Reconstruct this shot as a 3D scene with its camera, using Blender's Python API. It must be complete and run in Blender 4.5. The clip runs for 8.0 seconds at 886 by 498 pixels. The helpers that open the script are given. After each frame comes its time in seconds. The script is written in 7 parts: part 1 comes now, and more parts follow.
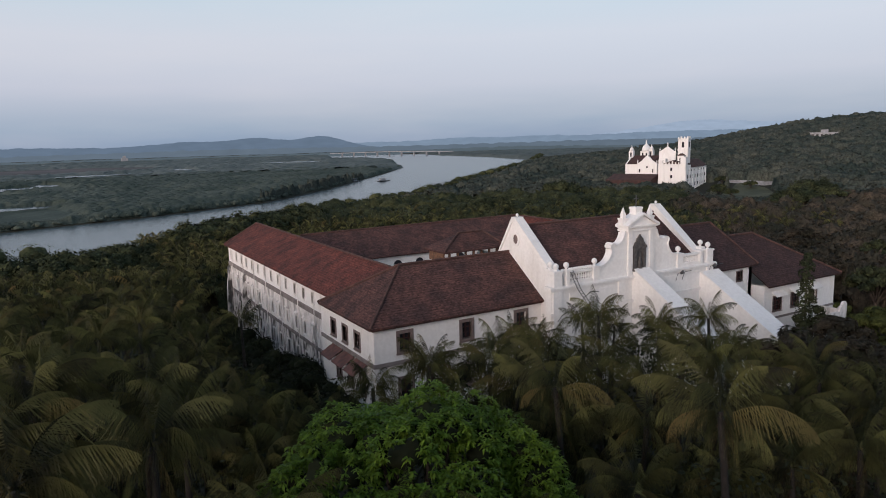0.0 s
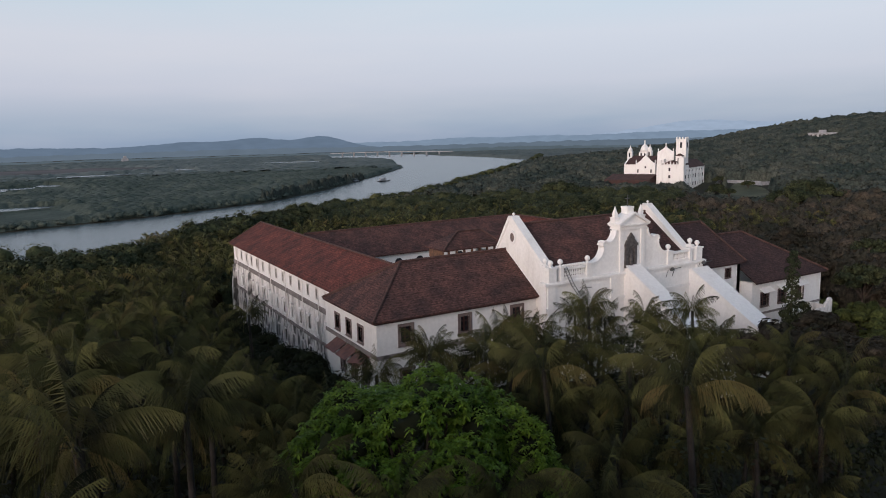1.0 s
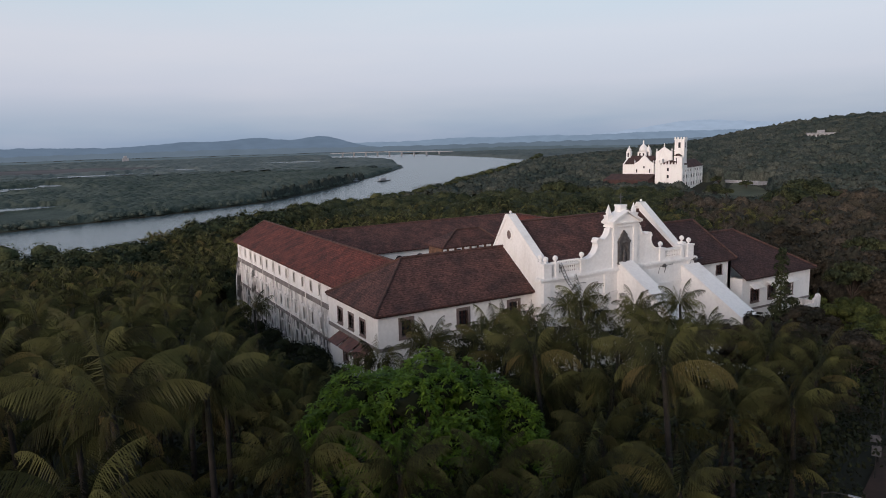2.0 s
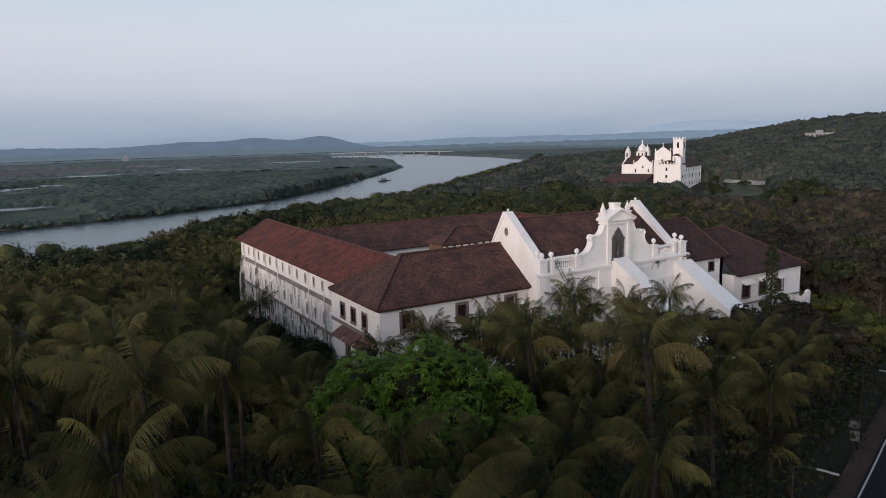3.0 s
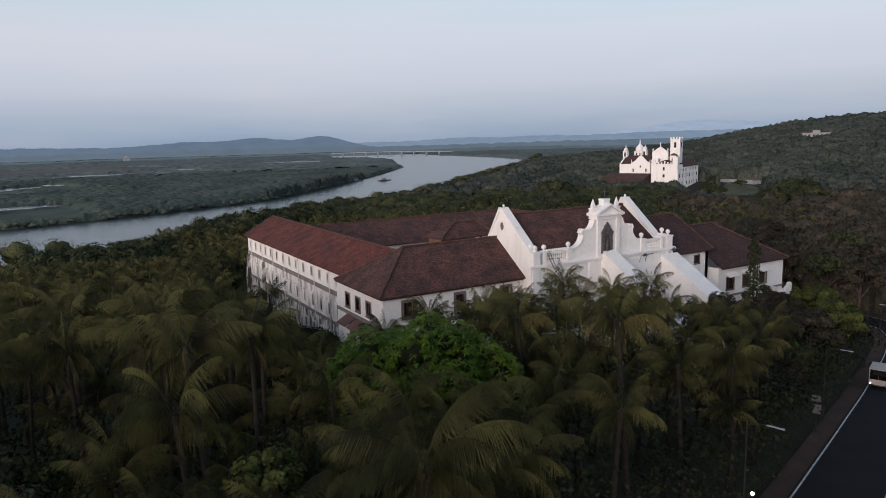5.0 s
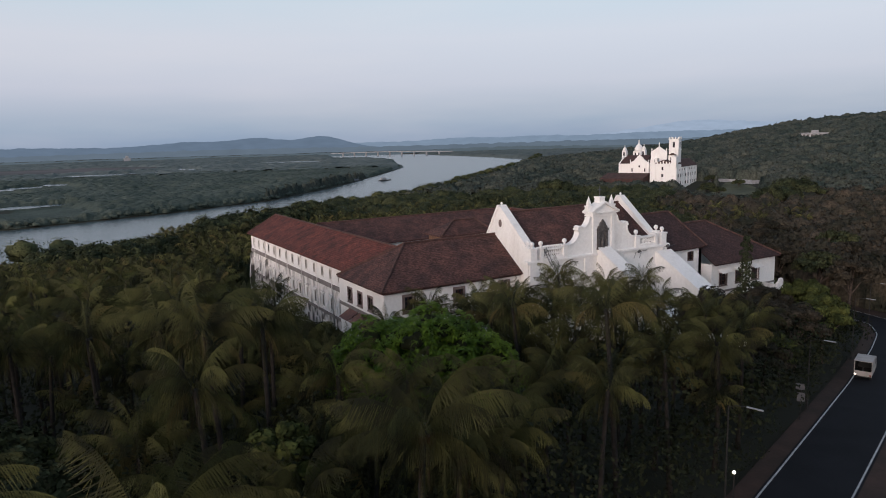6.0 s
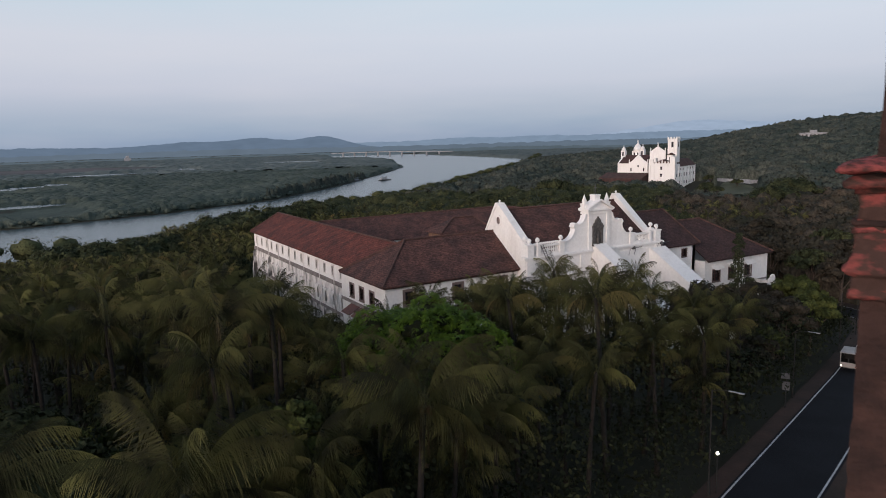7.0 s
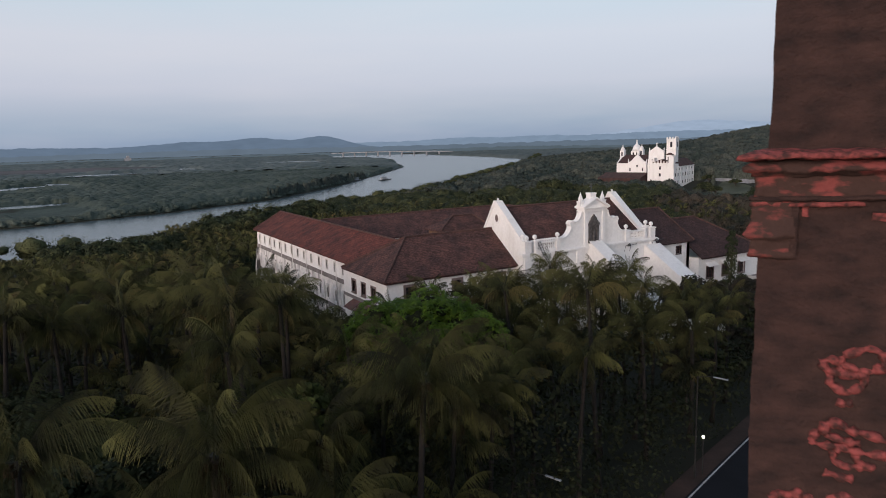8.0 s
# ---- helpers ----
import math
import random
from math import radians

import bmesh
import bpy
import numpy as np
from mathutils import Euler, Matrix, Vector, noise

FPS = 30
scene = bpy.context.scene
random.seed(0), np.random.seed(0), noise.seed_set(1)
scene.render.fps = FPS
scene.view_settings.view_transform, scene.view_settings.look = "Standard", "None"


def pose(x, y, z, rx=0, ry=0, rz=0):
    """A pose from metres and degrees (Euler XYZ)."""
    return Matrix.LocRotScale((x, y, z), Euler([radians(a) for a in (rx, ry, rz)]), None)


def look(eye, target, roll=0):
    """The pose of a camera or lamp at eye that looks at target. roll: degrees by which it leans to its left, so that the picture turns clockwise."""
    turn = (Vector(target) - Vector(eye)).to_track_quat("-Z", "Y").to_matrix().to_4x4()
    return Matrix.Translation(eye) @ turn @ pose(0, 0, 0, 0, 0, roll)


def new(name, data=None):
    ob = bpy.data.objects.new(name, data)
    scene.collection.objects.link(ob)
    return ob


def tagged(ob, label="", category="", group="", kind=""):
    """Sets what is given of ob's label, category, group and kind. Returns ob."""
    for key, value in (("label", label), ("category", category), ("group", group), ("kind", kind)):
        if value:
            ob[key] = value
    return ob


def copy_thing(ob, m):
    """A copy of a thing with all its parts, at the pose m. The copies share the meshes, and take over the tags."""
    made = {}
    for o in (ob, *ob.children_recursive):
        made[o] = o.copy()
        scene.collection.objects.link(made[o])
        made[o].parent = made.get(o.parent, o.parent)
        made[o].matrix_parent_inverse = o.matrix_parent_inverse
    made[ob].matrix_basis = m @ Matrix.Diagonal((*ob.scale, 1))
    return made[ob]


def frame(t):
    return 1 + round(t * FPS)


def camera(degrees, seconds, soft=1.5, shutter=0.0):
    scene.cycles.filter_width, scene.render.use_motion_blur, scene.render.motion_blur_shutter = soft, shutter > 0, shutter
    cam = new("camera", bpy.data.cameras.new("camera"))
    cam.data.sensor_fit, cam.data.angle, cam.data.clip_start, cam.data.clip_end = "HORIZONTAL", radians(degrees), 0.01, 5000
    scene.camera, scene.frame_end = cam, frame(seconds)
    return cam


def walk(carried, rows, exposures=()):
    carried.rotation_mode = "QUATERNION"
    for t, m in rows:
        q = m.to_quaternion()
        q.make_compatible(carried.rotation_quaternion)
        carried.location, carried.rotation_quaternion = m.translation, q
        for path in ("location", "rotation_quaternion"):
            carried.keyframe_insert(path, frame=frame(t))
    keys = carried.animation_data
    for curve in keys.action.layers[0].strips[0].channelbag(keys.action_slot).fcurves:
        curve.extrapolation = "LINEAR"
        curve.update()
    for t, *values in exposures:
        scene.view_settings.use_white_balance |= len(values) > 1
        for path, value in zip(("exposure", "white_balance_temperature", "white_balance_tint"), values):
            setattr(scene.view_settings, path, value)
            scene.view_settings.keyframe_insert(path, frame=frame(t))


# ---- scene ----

# camera and walk
cam = camera(65.5, 8.0, 1.0, 0.5)
EYE = 45.0
PATH = [
    (0.0, 0.0, 0.0, 0.0), (0.5, -0.922, -1.692, 0.151), (1.0, -1.801, -3.249, 0.275), (1.5, -2.549, -4.651, 0.345),
    (3.0, -4.618, -8.48, 0.33), (3.5, -5.331, -9.78, 0.33), (4.0, -6.021, -11.054, 0.313), (4.5, -6.734, -12.314, 0.295),
    (6.0, -8.849, -16.059, 0.175), (6.5, -9.533, -17.284, 0.128), (7.0, -10.199, -18.527, 0.081),
    (7.5, -10.857, -19.709, 0.045), (8.0, -11.55, -20.93, 0.015),
]
YAW, PITCH, ROLL = -30.0, -9.0, -1.5


def heading(x, y, z):
    """The pose at a place: the whole flight looks one way."""
    a, p = radians(YAW), radians(PITCH)
    ahead = Vector((-math.sin(a) * math.cos(p), math.cos(a) * math.cos(p), math.sin(p)))
    eye = Vector((x, y, z))
    return look(eye, eye + ahead * 10.0, ROLL)


walk(cam, [(t, heading(x, y, EYE + z)) for t, x, y, z in PATH])

# ---------------------------------------------------------------- world and light
SUN_ELEV, SUN_ROT = radians(9.0), radians(242.0)
world = bpy.data.worlds.new("dusk")
scene.world = world
world.use_nodes = True
wn, wl = world.node_tree.nodes, world.node_tree.links
wn.clear()
w_out = wn.new("ShaderNodeOutputWorld")
w_bg = wn.new("ShaderNodeBackground")
w_bg.inputs["Strength"].default_value = 1.0
w_sky = wn.new("ShaderNodeTexSky")
w_sky.sky_type = "NISHITA"
w_sky.sun_disc = False
w_sky.sun_elevation, w_sky.sun_rotation = SUN_ELEV, SUN_ROT
w_sky.air_density, w_sky.dust_density, w_sky.ozone_density = 1.0, 3.0, 2.0
w_co = wn.new("ShaderNodeTexCoord")
w_sep = wn.new("ShaderNodeSeparateXYZ")
wl.new(w_co.outputs["Generated"], w_sep.inputs[0])
w_ramp = wn.new("ShaderNodeValToRGB")
wl.new(w_sep.outputs["Z"], w_ramp.inputs[0])
cr = w_ramp.color_ramp
SKY = [(0.0, (0.255, 0.335, 0.47)), (0.025, (0.325, 0.405, 0.53)), (0.077, (0.508, 0.530, 0.64)), (0.14, (0.578, 0.596, 0.680)), (0.19, (0.525, 0.608, 0.690)), (0.42, (0.28, 0.385, 0.50)), (1.0, (0.13, 0.195, 0.30))]
while len(cr.elements) < len(SKY):
    cr.elements.new(0.5)
for e, (p, c) in zip(cr.elements, SKY):
    e.position, e.color = p, (*c, 1)
w_map = wn.new("ShaderNodeMapping")
w_map.inputs["Scale"].default_value = (1.1, 1.1, 6.5)
wl.new(w_co.outputs["Generated"], w_map.inputs[0])
w_noise = wn.new("ShaderNodeTexNoise")
w_noise.inputs["Scale"].default_value, w_noise.inputs["Detail"].default_value = 2.2, 6.0
wl.new(w_map.outputs[0], w_noise.inputs["Vector"])
w_cr = wn.new("ShaderNodeMapRange")
w_cr.inputs["From Min"].default_value, w_cr.inputs["From Max"].default_value = 0.42, 0.72
w_cr.inputs["To Max"].default_value = 0.32
wl.new(w_noise.outputs["Fac"], w_cr.inputs["Value"])
w_mix = wn.new("ShaderNodeMix")
w_mix.data_type = "RGBA"
wl.new(w_cr.outputs[0], w_mix.inputs[0])
wl.new(w_ramp.outputs[0], w_mix.inputs[6])
w_mix.inputs[7].default_value = (0.67, 0.64, 0.69, 1)
w_add = wn.new("ShaderNodeMix")
w_add.data_type, w_add.blend_type = "RGBA", "ADD"
w_add.inputs[0].default_value = 0.03
wl.new(w_mix.outputs[2], w_add.inputs[6])
wl.new(w_sky.outputs[0], w_add.inputs[7])
wl.new(w_add.outputs[2], w_bg.inputs["Color"])
wl.new(w_bg.outputs[0], w_out.inputs[0])

sun = new("sun", bpy.data.lights.new("sun", "SUN"))
sun.data.energy, sun.data.angle, sun.data.color = 3.05, radians(36), (1.0, 0.80, 0.72)
sun.matrix_world = look((-172, -92, 80), (0, 0, 45))
scene.view_settings.exposure = 0.0


# ---------------------------------------------------------------- materials
def material(name, base, dark=None, scale=1.0, rough=0.8, bump=0.3, bump_scale=8.0, lo=0.35, hi=0.7, stretch=(1, 1, 1), island=0.0, objvar=0.0, metal=0.0, gloss=0.25):
    """Two colours mixed by large and small noise, with fine relief."""
    m = bpy.data.materials.new(name)
    m.use_nodes = True
    n, l = m.node_tree.nodes, m.node_tree.links
    b = n["Principled BSDF"]
    b.inputs["Roughness"].default_value, b.inputs["Metallic"].default_value = rough, metal
    b.inputs["Specular IOR Level"].default_value = gloss
    dark = dark or tuple(c * 0.6 for c in base)
    co = n.new("ShaderNodeTexCoord")
    mp = n.new("ShaderNodeMapping")
    mp.inputs["Scale"].default_value = stretch
    l.new(co.outputs["Object"], mp.inputs[0])
    big = n.new("ShaderNodeTexNoise")
    big.inputs["Scale"].default_value, big.inputs["Detail"].default_value = scale, 8.0
    l.new(mp.outputs[0], big.inputs["Vector"])
    mr = n.new("ShaderNodeMapRange")
    mr.inputs["From Min"].default_value, mr.inputs["From Max"].default_value = lo, hi
    l.new(big.outputs["Fac"], mr.inputs["Value"])
    mx = n.new("ShaderNodeMix")
    mx.data_type = "RGBA"
    mx.inputs[6].default_value, mx.inputs[7].default_value = (*dark, 1), (*base, 1)
    l.new(mr.outputs[0], mx.inputs[0])
    col = mx.outputs[2]
    fine = n.new("ShaderNodeTexNoise")
    fine.inputs["Scale"].default_value, fine.inputs["Detail"].default_value = bump_scale, 5.0
    l.new(co.outputs["Object"], fine.inputs["Vector"])
    hv = n.new("ShaderNodeHueSaturation")
    l.new(col, hv.inputs["Color"])
    val = n.new("ShaderNodeMapRange")
    val.inputs["To Min"].default_value, val.inputs["To Max"].default_value = 0.8, 1.2
    l.new(fine.outputs["Fac"], val.inputs["Value"])
    v = val.outputs[0]
    if island or objvar:
        src = n.new("ShaderNodeNewGeometry").outputs["Random Per Island"] if island else n.new("ShaderNodeObjectInfo").outputs["Random"]
        amount = island or objvar
        r2 = n.new("ShaderNodeMapRange")
        r2.inputs["To Min"].default_value, r2.inputs["To Max"].default_value = 1 - amount, 1 + amount
        l.new(src, r2.inputs["Value"])
        mu = n.new("ShaderNodeMath")
        mu.operation = "MULTIPLY"
        l.new(v, mu.inputs[0])
        l.new(r2.outputs[0], mu.inputs[1])
        v = mu.outputs[0]
    l.new(v, hv.inputs["Value"])
    l.new(hv.outputs[0], b.inputs["Base Color"])
    if bump:
        bp = n.new("ShaderNodeBump")
        bp.inputs["Strength"].default_value = bump
        bp.inputs["Distance"].default_value = 0.05
        l.new(fine.outputs["Fac"], bp.inputs["Height"])
        l.new(bp.outputs[0], b.inputs["Normal"])
    return m


def tile_material(name, base, dark, axis):
    """Clay roof tiles: rows across the slope, their lap shade painted in, and channels down it, faded and lichened in
    patches. axis: the ridge's direction.
    """
    m = material(name, base, dark, 0.45, 0.85, 0.0, 5.0, 0.3, 0.66)
    n, l = m.node_tree.nodes, m.node_tree.links
    b = n["Principled BSDF"]
    co = n.new("ShaderNodeTexCoord")
    sep = n.new("ShaderNodeSeparateXYZ")
    l.new(co.outputs["Object"], sep.inputs[0])

    def saw(src, size):
        d = n.new("ShaderNodeMath")
        d.operation = "DIVIDE"
        d.inputs[1].default_value = size
        l.new(src, d.inputs[0])
        f = n.new("ShaderNodeMath")
        f.operation = "FRACT"
        l.new(d.outputs[0], f.inputs[0])
        return f.outputs[0]

    rows = saw(sep.outputs["Z"], 0.2)
    cols = saw(sep.outputs["X" if axis == "x" else "Y"], 0.27)
    add = n.new("ShaderNodeMath")
    add.operation = "MULTIPLY_ADD"
    add.inputs[1].default_value = 0.6
    l.new(cols, add.inputs[0])
    l.new(rows, add.inputs[2])
    bp = n.new("ShaderNodeBump")
    bp.inputs["Strength"].default_value, bp.inputs["Distance"].default_value = 0.9, 0.06
    l.new(add.outputs[0], bp.inputs["Height"])
    l.new(bp.outputs[0], b.inputs["Normal"])
    wn_ = n.new("ShaderNodeTexWhiteNoise")
    fl = n.new("ShaderNodeVectorMath")
    fl.operation = "SNAP"
    fl.inputs[1].default_value = (0.27, 0.27, 0.1)
    l.new(co.outputs["Object"], fl.inputs[0])
    l.new(fl.outputs[0], wn_.inputs["Vector"])
    hv = n.new("ShaderNodeHueSaturation")
    mr = n.new("ShaderNodeMapRange")
    mr.inputs["To Min"].default_value, mr.inputs["To Max"].default_value = 0.6, 1.4
    l.new(wn_.outputs["Value"], mr.inputs["Value"])
    # Shade at each row's lap goes into the colour, dark to light upward.
    rw = n.new("ShaderNodeMapRange")
    rw.inputs["To Min"].default_value, rw.inputs["To Max"].default_value = 0.72, 1.12
    l.new(rows, rw.inputs["Value"])
    mu = n.new("ShaderNodeMath")
    mu.operation = "MULTIPLY"
    l.new(mr.outputs[0], mu.inputs[0])
    l.new(rw.outputs[0], mu.inputs[1])
    l.new(mu.outputs[0], hv.inputs["Value"])
    old = b.inputs["Base Color"].links[0].from_socket
    l.new(old, hv.inputs["Color"])
    l.new(hv.outputs[0], b.inputs["Base Color"])
    return m


def glow(name, colour, strength):
    m = bpy.data.materials.new(name)
    m.use_nodes = True
    b = m.node_tree.nodes["Principled BSDF"]
    b.inputs["Base Color"].default_value = (*colour, 1)
    b.inputs["Emission Color"].default_value, b.inputs["Emission Strength"].default_value = (*colour, 1), strength
    return m


WHITEWASH = material("whitewash", (0.80, 0.785, 0.77), (0.67, 0.645, 0.62), 0.35, 0.85, 0.08, 2.5, 0.22, 0.48, (1, 1, 0.25))
OLDWASH = material("stained_whitewash", (0.78, 0.75, 0.73), (0.36, 0.34, 0.32), 0.8, 0.9, 0.2, 3.0, 0.34, 0.52, (1, 1, 0.3))
GRIMED = material("blackened_plaster", (0.70, 0.67, 0.65), (0.10, 0.095, 0.09), 0.8, 0.9, 0.3, 3.0, 0.42, 0.60, (1, 1, 0.55))
BANDSTONE = material("grey_band_stone", (0.27, 0.24, 0.23), (0.17, 0.15, 0.145), 0.9, 0.9, 0.4, 5.0)
FRAMESTONE = material("window_stone", (0.22, 0.17, 0.16), (0.13, 0.10, 0.095), 1.5, 0.85, 0.4, 9.0)
SHUTTER = material("dark_red_shutter", (0.075, 0.028, 0.024), (0.04, 0.018, 0.016), 2.0, 0.6, 0.2, 14.0)
GLASS = material("dark_glass", (0.03, 0.03, 0.035), (0.02, 0.02, 0.025), 2.0, 0.15, 0.0, gloss=0.5)
NICHESTONE = material("dark_basalt", (0.13, 0.12, 0.115), (0.06, 0.055, 0.055), 2.5, 0.75, 0.5, 12.0)
TILE_X = tile_material("clay_tiles_x", (0.105, 0.051, 0.044), (0.045, 0.028, 0.027), "x")
TILE_Y = tile_material("clay_tiles_y", (0.140, 0.044, 0.034), (0.060, 0.026, 0.023), "y")
TILE_HIP = tile_material("clay_tiles_hip", (0.105, 0.051, 0.044), (0.045, 0.028, 0.027), "y")
TILE_DARK = tile_material("dark_clay_tiles", (0.066, 0.036, 0.034), (0.036, 0.023, 0.023), "x")
RIDGE = material("ridge_tiles", (0.115, 0.062, 0.052), (0.06, 0.036, 0.032), 1.2, 0.85, 0.3, 9.0)
TIMBER = material("old_timber", (0.20, 0.11, 0.065), (0.09, 0.05, 0.035), 2.0, 0.8, 0.3, 10.0)
SHEET = material("rusty_sheet", (0.19, 0.085, 0.065), (0.10, 0.05, 0.045), 1.4, 0.7, 0.2, 12.0)
IRON = material("grey_iron", (0.12, 0.12, 0.125), (0.07, 0.07, 0.07), 3.0, 0.55, 0.1, 20.0, metal=0.4)
LATERITE = material("dark_laterite", (0.058, 0.031, 0.026), (0.022, 0.014, 0.013), 1.6, 0.95, 1.0, 13.0, 0.3, 0.7, (1, 1, 2.2))
REDLATERITE = material("fresh_red_laterite", (0.27, 0.066, 0.062), (0.060, 0.026, 0.023), 7.0, 0.9, 0.9, 16.0, 0.38, 0.60)
PATCHED = material("patchy_laterite", (0.21, 0.055, 0.050), (0.055, 0.031, 0.026), 2.3, 0.95, 0.9, 10.0, 0.50, 0.62, (1, 1, 2.0))
ASPHALT = material("asphalt", (0.014, 0.0145, 0.018), (0.010, 0.0105, 0.013), 0.3, 0.9, 0.2, 30.0, gloss=0.12)
ROADPAINT = material("road_paint", (0.55, 0.55, 0.55), (0.30, 0.30, 0.30), 2.5, 0.7, 0.1, 20.0)
EARTH = material("laterite_earth", (0.062, 0.036, 0.028), (0.030, 0.022, 0.017), 0.25, 0.95, 0.6, 3.0)
GROUND = material("scrub_ground", (0.030, 0.030, 0.018), (0.016, 0.017, 0.011), 0.03, 0.95, 0.6, 0.6)
PALMLEAF = material("palm_leaf", (0.120, 0.121, 0.043), (0.018, 0.020, 0.013), 0.45, 0.5, 0.0, 2.0, 0.38, 0.68, island=0.45, gloss=0.10)
DRYFROND = material("dry_frond", (0.060, 0.040, 0.022), (0.022, 0.016, 0.010), 0.5, 0.8, 0.0, 2.0, island=0.35, gloss=0.08)
# Near-black leaf: shade within crowns and between palms is put into it.
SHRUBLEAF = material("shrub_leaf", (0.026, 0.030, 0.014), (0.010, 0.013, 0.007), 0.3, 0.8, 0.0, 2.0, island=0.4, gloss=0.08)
PALMTRUNK = material("palm_trunk", (0.030, 0.026, 0.023), (0.015, 0.013, 0.012), 3.0, 0.9, 0.5, 14.0)
MANGOLEAF = material("mango_leaf", (0.190, 0.280, 0.036), (0.080, 0.150, 0.020), 0.55, 0.45, 0.0, 2.0, 0.36, 0.66, island=0.35, gloss=0.15)
WOODLEAF = material("wood_leaf", (0.070, 0.074, 0.034), (0.022, 0.030, 0.016), 0.10, 0.8, 0.0, 1.6, 0.35, 0.65, island=0.4, gloss=0.08)
OLIVELEAF = material("olive_leaf", (0.085, 0.095, 0.028), (0.028, 0.036, 0.012), 0.5, 0.8, 0.0, 0.3, 0.35, 0.65, island=0.4, gloss=0.08)
BROWNLEAF = material("dry_wood_leaf", (0.056, 0.044, 0.032), (0.020, 0.021, 0.015), 0.10, 0.8, 0.0, 1.6, 0.36, 0.64, island=0.4, gloss=0.08)
# Distance haze is mixed into these three greyed leaf colours.
HAZED_MANGROVE = material("hazed_mangrove_leaf", (0.098, 0.116, 0.096), (0.050, 0.068, 0.057), 0.02, 0.85, 0.0, 0.9, 0.35, 0.65, island=0.16, gloss=0.08)
HAZED_PLAINLEAF = material("hazed_plain_leaf", (0.135, 0.152, 0.142), (0.085, 0.104, 0.100), 0.012, 0.85, 0.0, 0.5, 0.35, 0.65, island=0.16, gloss=0.08)
HAZED_FARLEAF = material("hazed_wood_leaf", (0.062, 0.066, 0.053), (0.027, 0.037, 0.032), 0.035, 0.85, 0.0, 0.7, 0.38, 0.62, island=0.3, gloss=0.08)
BARK = material("bark", (0.10, 0.075, 0.06), (0.05, 0.04, 0.035), 2.0, 0.9, 0.6, 10.0)
FARROOF = material("far_tiles", (0.085, 0.046, 0.040), (0.050, 0.030, 0.028), 0.3, 0.9, 0.3, 2.0)
PATHSTONE = material("worn_path", (0.17, 0.165, 0.165), (0.10, 0.10, 0.10), 0.2, 0.9, 0.2, 3.0)
CONCRETE = material("pale_concrete", (0.34, 0.35, 0.37), (0.22, 0.23, 0.25), 0.4, 0.9, 0.2, 3.0)



def let_light_through(m, share):
    """Leaves pass part of the light on to their other side."""
    n, l = m.node_tree.nodes, m.node_tree.links
    b = n["Principled BSDF"]
    t, mx = n.new("ShaderNodeBsdfTranslucent"), n.new("ShaderNodeMixShader")
    l.new(b.inputs["Base Color"].links[0].from_socket, t.inputs["Color"])
    mx.inputs[0].default_value = share
    l.new(b.outputs[0], mx.inputs[1])
    l.new(t.outputs[0], mx.inputs[2])
    l.new(mx.outputs[0], n["Material Output"].inputs["Surface"])


def fine_grain(m, grain):
    """Sets how strongly the fine grain lightens and darkens a surface."""
    for k in m.node_tree.nodes:
        if k.bl_idname == "ShaderNodeMapRange" and abs(k.inputs["To Min"].default_value - 0.8) < 0.01:
            k.inputs["From Min"].default_value, k.inputs["From Max"].default_value = 0.3, 0.7
            k.inputs["To Min"].default_value, k.inputs["To Max"].default_value = 1 - grain, 1 + grain


for m_, grain in ((WHITEWASH, 0.05), (OLDWASH, 0.1), (WOODLEAF, 0.5), (BROWNLEAF, 0.5), (HAZED_FARLEAF, 0.5), (HAZED_MANGROVE, 0.3)):
    fine_grain(m_, grain)
let_light_through(MANGOLEAF, 0.4)

water_mat = bpy.data.materials.new("river_water")
water_mat.use_nodes = True
_n, _l = water_mat.node_tree.nodes, water_mat.node_tree.links
_b = _n["Principled BSDF"]
_b.inputs["Base Color"].default_value = (0.055, 0.075, 0.085, 1)
_b.inputs["IOR"].default_value = 1.33
_b.inputs["Roughness"].default_value = 0.22
_w = _n.new("ShaderNodeTexNoise")
_w.inputs["Scale"].default_value, _w.inputs["Detail"].default_value = 0.35, 4.0
_c = _n.new("ShaderNodeTexCoord")
_l.new(_c.outputs["Object"], _w.inputs["Vector"])
_p = _n.new("ShaderNodeBump")
_p.inputs["Strength"].default_value, _p.inputs["Distance"].default_value = 0.6, 0.4
_l.new(_w.outputs["Fac"], _p.inputs["Height"])
_l.new(_p.outputs[0], _b.inputs["Normal"])


